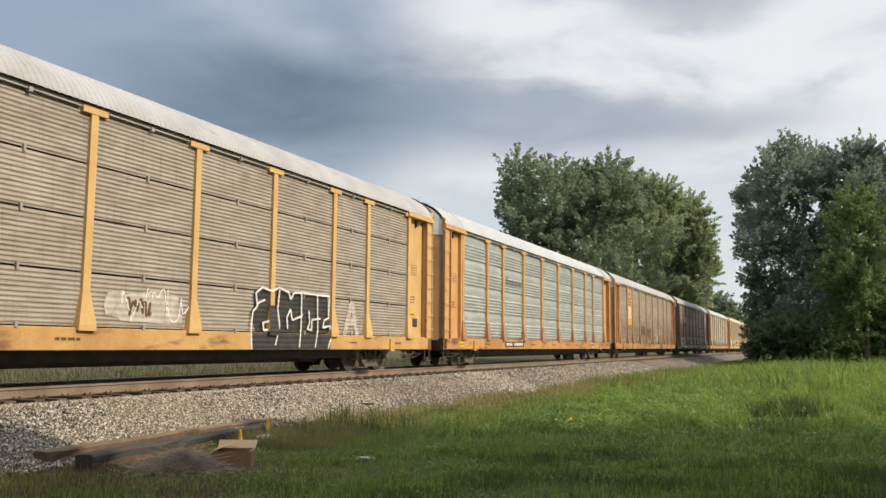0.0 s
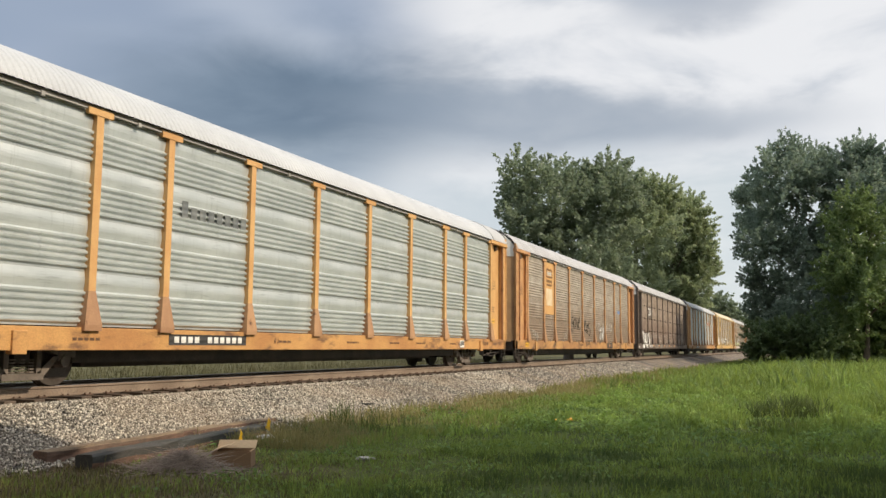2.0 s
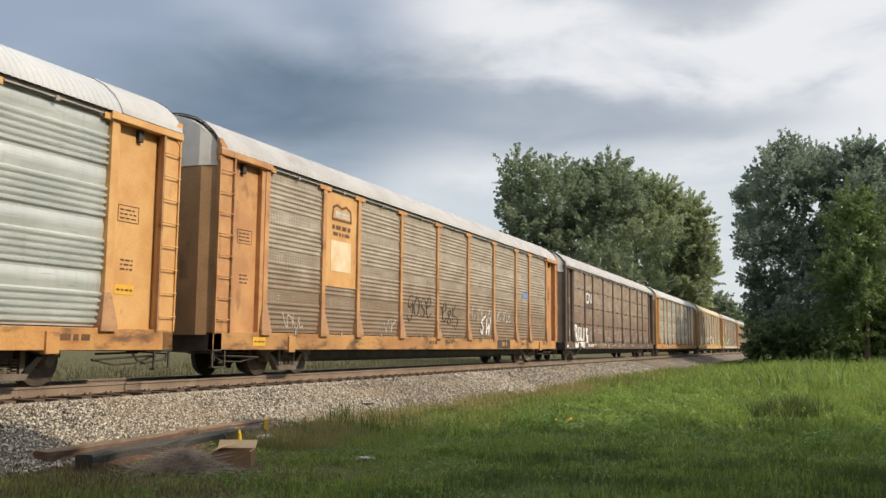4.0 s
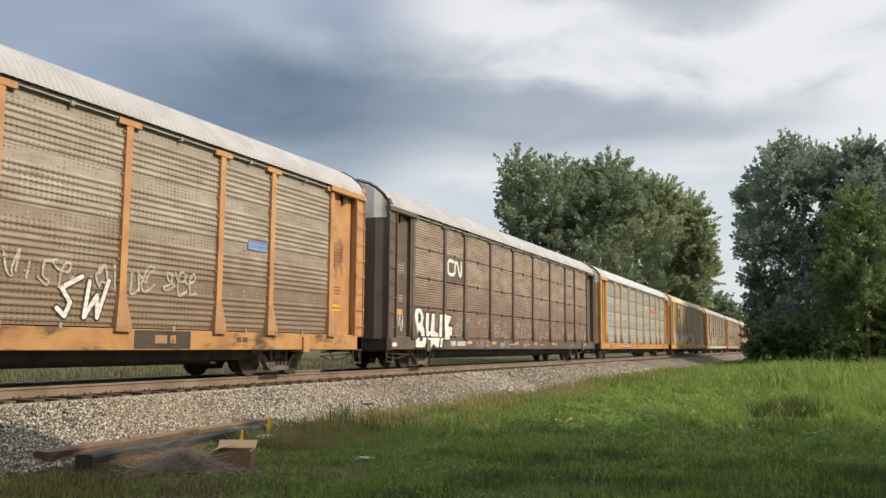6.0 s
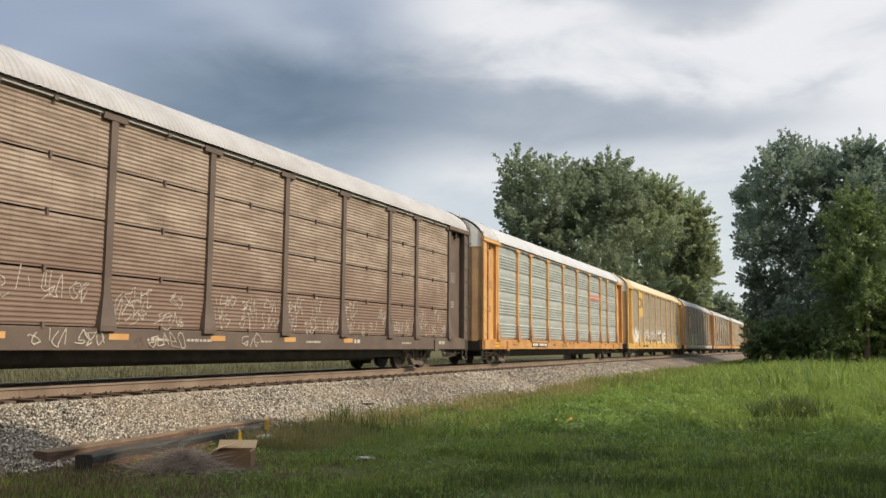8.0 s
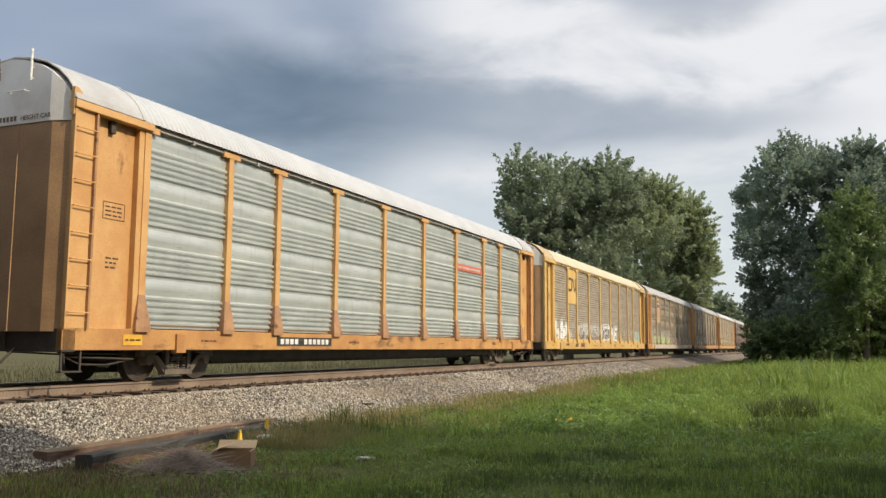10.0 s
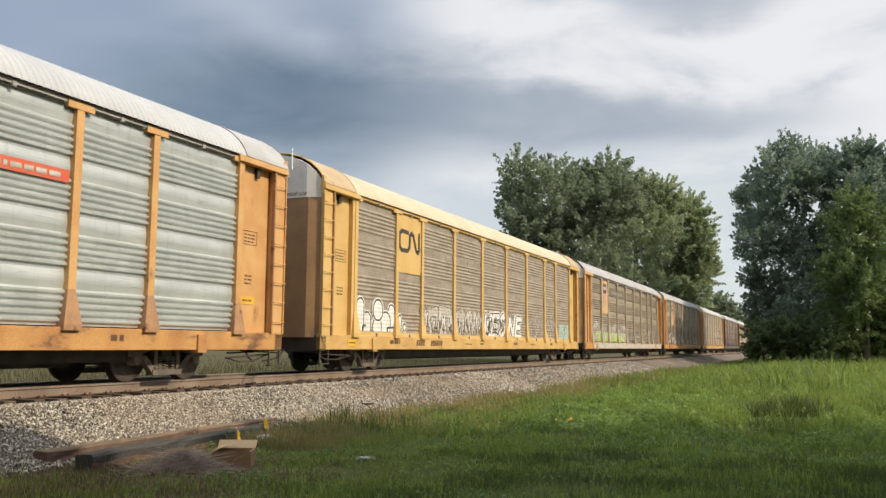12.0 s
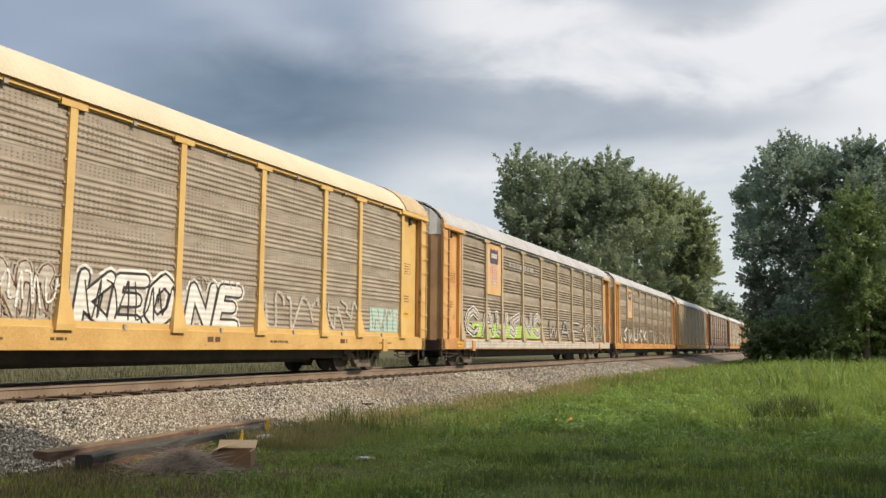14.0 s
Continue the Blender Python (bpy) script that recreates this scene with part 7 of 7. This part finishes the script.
scrap("plastic_scrap", "crumpled white plastic scrap beside the timbers", -8.45, 12.45, 0.06, (0.17, 0.06, 0.05), "plastic_white", 4, 60)
scrap("plastic_scrap", "small white plastic scrap in the grass", -7.9, 12.2, 0.04, (0.09, 0.05, 0.03), "plastic_white", 5, 20)
scrap("yellow_leaf", "curled yellow leaf lying in the grass", -4.66, 17.9, 0.10, (0.08, 0.03, 0.03), "decal", 6, 30)
scrap("yellow_leaf", "curled yellow leaf lying in the grass", -4.95, 17.8, 0.09, (0.035, 0.03, 0.04), "decal", 7, 70)
scrap("pale_stone", "pale flat stone in the worn grass", -5.75, 10.9, 0.03, (0.14, 0.08, 0.04), "eave", 8, 10)
scrap("dark_branch", "dark broken branch on the ballast", -9.9, 18.6, 0.2, (0.35, 0.03, 0.03), "timber_dark", 9, 40)


def weeds(name, label, mat, spots, seed, per, high, wide, spread):
    rng = np.random.default_rng(seed)
    xs, ys, hs = [], [], []
    for x, y, s in spots:
        xs.append(x + rng.normal(0, spread, per))
        ys.append(y + rng.normal(0, spread, per))
        hs.append(rng.uniform(0.35, 1.0, per) * high * s)
    x, y, h = np.concatenate(xs), np.concatenate(ys), np.concatenate(hs)
    v, f = blades(rng, x, y, h, np.full(len(x), wide) * rng.uniform(0.6, 1.4, len(x)), rng.uniform(0.05, 0.5, len(x)))
    tagged(new(name, big_mesh(name, v, f, mat)), label, "weeds", kind="stuff")


WEED = leafy("dark_weeds", (0.045, 0.07, 0.02), (0.10, 0.13, 0.04), (0.16, 0.2, 0.05), 0.35)
weeds("weeds", "tall thin weeds along the foot of the ballast", WEED, [(-8.95, 16.0, 1.1), (-8.8, 15.4, 0.9), (-8.6, 16.9, 0.7), (-7.6, 14.6, 0.9), (-7.2, 15.3, 0.8), (-8.2, 14.6, 0.7), (-7.0, 13.6, 0.8), (-8.6, 13.6, 0.6), (-7.8, 13.0, 0.5)], 41, 55, 0.62, 0.012, 0.16)
weeds("weeds", "dark leafy weed clump in the sunny grass", WEED, [(-0.75, 21.0, 0.9), (-0.5, 21.5, 1.1), (-0.2, 21.8, 1.0), (-0.9, 21.6, 0.9), (-0.4, 22.4, 1.2)], 42, 320, 0.55, 0.03, 0.26)
weeds("weeds", "tall bright field grass before the trees", GRASS, [(0.3 + 0.35 * i, 24.0 + 1.3 * (i % 5) + 0.4 * i, 1.0) for i in range(12)] + [(0.5 + 0.3 * i, 34.0 + 2.0 * (i % 4), 1.2) for i in range(12)], 43, 420, 0.62, 0.022, 0.75)
weeds("weeds", "clumps of longer green grass in the lawn", GRASS, [(-3.6, 21.0, 1.0), (-4.6, 24.0, 1.0), (-2.4, 19.0, 0.9), (-1.2, 25.0, 1.1), (-5.6, 27.0, 1.0), (-3.0, 30.0, 1.1), (-6.4, 33.0, 1.1), (-2.0, 8.8, 0.7), (-0.9, 9.6, 0.8), (-3.6, 7.6, 0.7), (-0.2, 11.2, 0.8), (-4.6, 8.3, 0.7)], 44, 420, 0.30, 0.013, 0.40)

WORN = leafy("worn_lawn_grass", (0.045, 0.08, 0.026), (0.13, 0.175, 0.055), (0.14, 0.19, 0.05), 0.3, 0.6)
rng_c = random.Random(71)
CORNER = [(rng_c.uniform(-9.1, -5.4), rng_c.uniform(6.2, 9.0), rng_c.uniform(0.6, 1.2)) for i in range(46)]
weeds("weeds", "low dark olive grass beside the old timbers", OLIVE, CORNER[:24], 72, 320, 0.09, 0.010, 0.32)
weeds("weeds", "low mixed green grass beside the old timbers", GRASS, CORNER[24::2], 73, 220, 0.14, 0.010, 0.36)
weeds("weeds", "thin straw stalks beside the old timbers", DRY, CORNER[::3], 74, 26, 0.22, 0.006, 0.40)
SHADE = [(rng_c.uniform(-4.5, 1.6), rng_c.uniform(6.0, 13.5), rng_c.uniform(0.6, 1.3)) for i in range(40)]
weeds("weeds", "tufts and worn olive patches in the shaded lawn", WORN, SHADE, 75, 330, 0.17, 0.012, 0.30)
rng_t = random.Random(81)
TUFTS = [(rng_t.uniform(-4.0, 0.12 * y + 1.2), y, rng_t.uniform(0.6, 1.25)) for y in [17.5 + 0.34 * i for i in range(40)]]
weeds("weeds", "bright leaning tufts in the sunny lawn", GRASS, TUFTS[::2] + TUFTS[1::4], 82, 240, 0.46, 0.020, 0.24)
weeds("weeds", "darker weedy hollows in the sunny lawn", WEED, TUFTS[3::4], 83, 200, 0.30, 0.026, 0.30)


# ---- what moves ----
def motions():
    lead = 13.18 + 71.9
    for k, car in enumerate(CARS):
        front = lead + CAR_STEP * (k - 3) + SLACK[k]
        walk(car, [(t, pose(TRACK_X, front - SPEED * t, RAIL_Z)) for t in np.linspace(0.0, 14.0, 15).tolist()])
    for i, (flag, x, y) in enumerate(FLAGS):
        # the flags stir in the wind, and lean over in the draught late on
        rows = []
        for step in range(57):
            t = step * 0.25
            late = 1 / (1 + math.exp(-(t - 9.6) * 3)) - 1 / (1 + math.exp(-(t - 12.2) * 4))
            rows.append((t, pose(x, y, 0.05, 5 * math.sin(1.7 * t + i), -24 * late + 4 * math.sin(2.3 * t + 2 * i), -30 + 14 * math.sin(1.1 * t + i))))
        walk(flag, rows)
    turn = SPEED / FPS / 0.44
    for ws, dy in WHEELS:
        walk(ws, [(i / FPS, Matrix.Translation((0, dy, 0.44)) @ Matrix.Rotation(turn * i, 4, "X")) for i in range(14 * FPS + 1)])


motions()
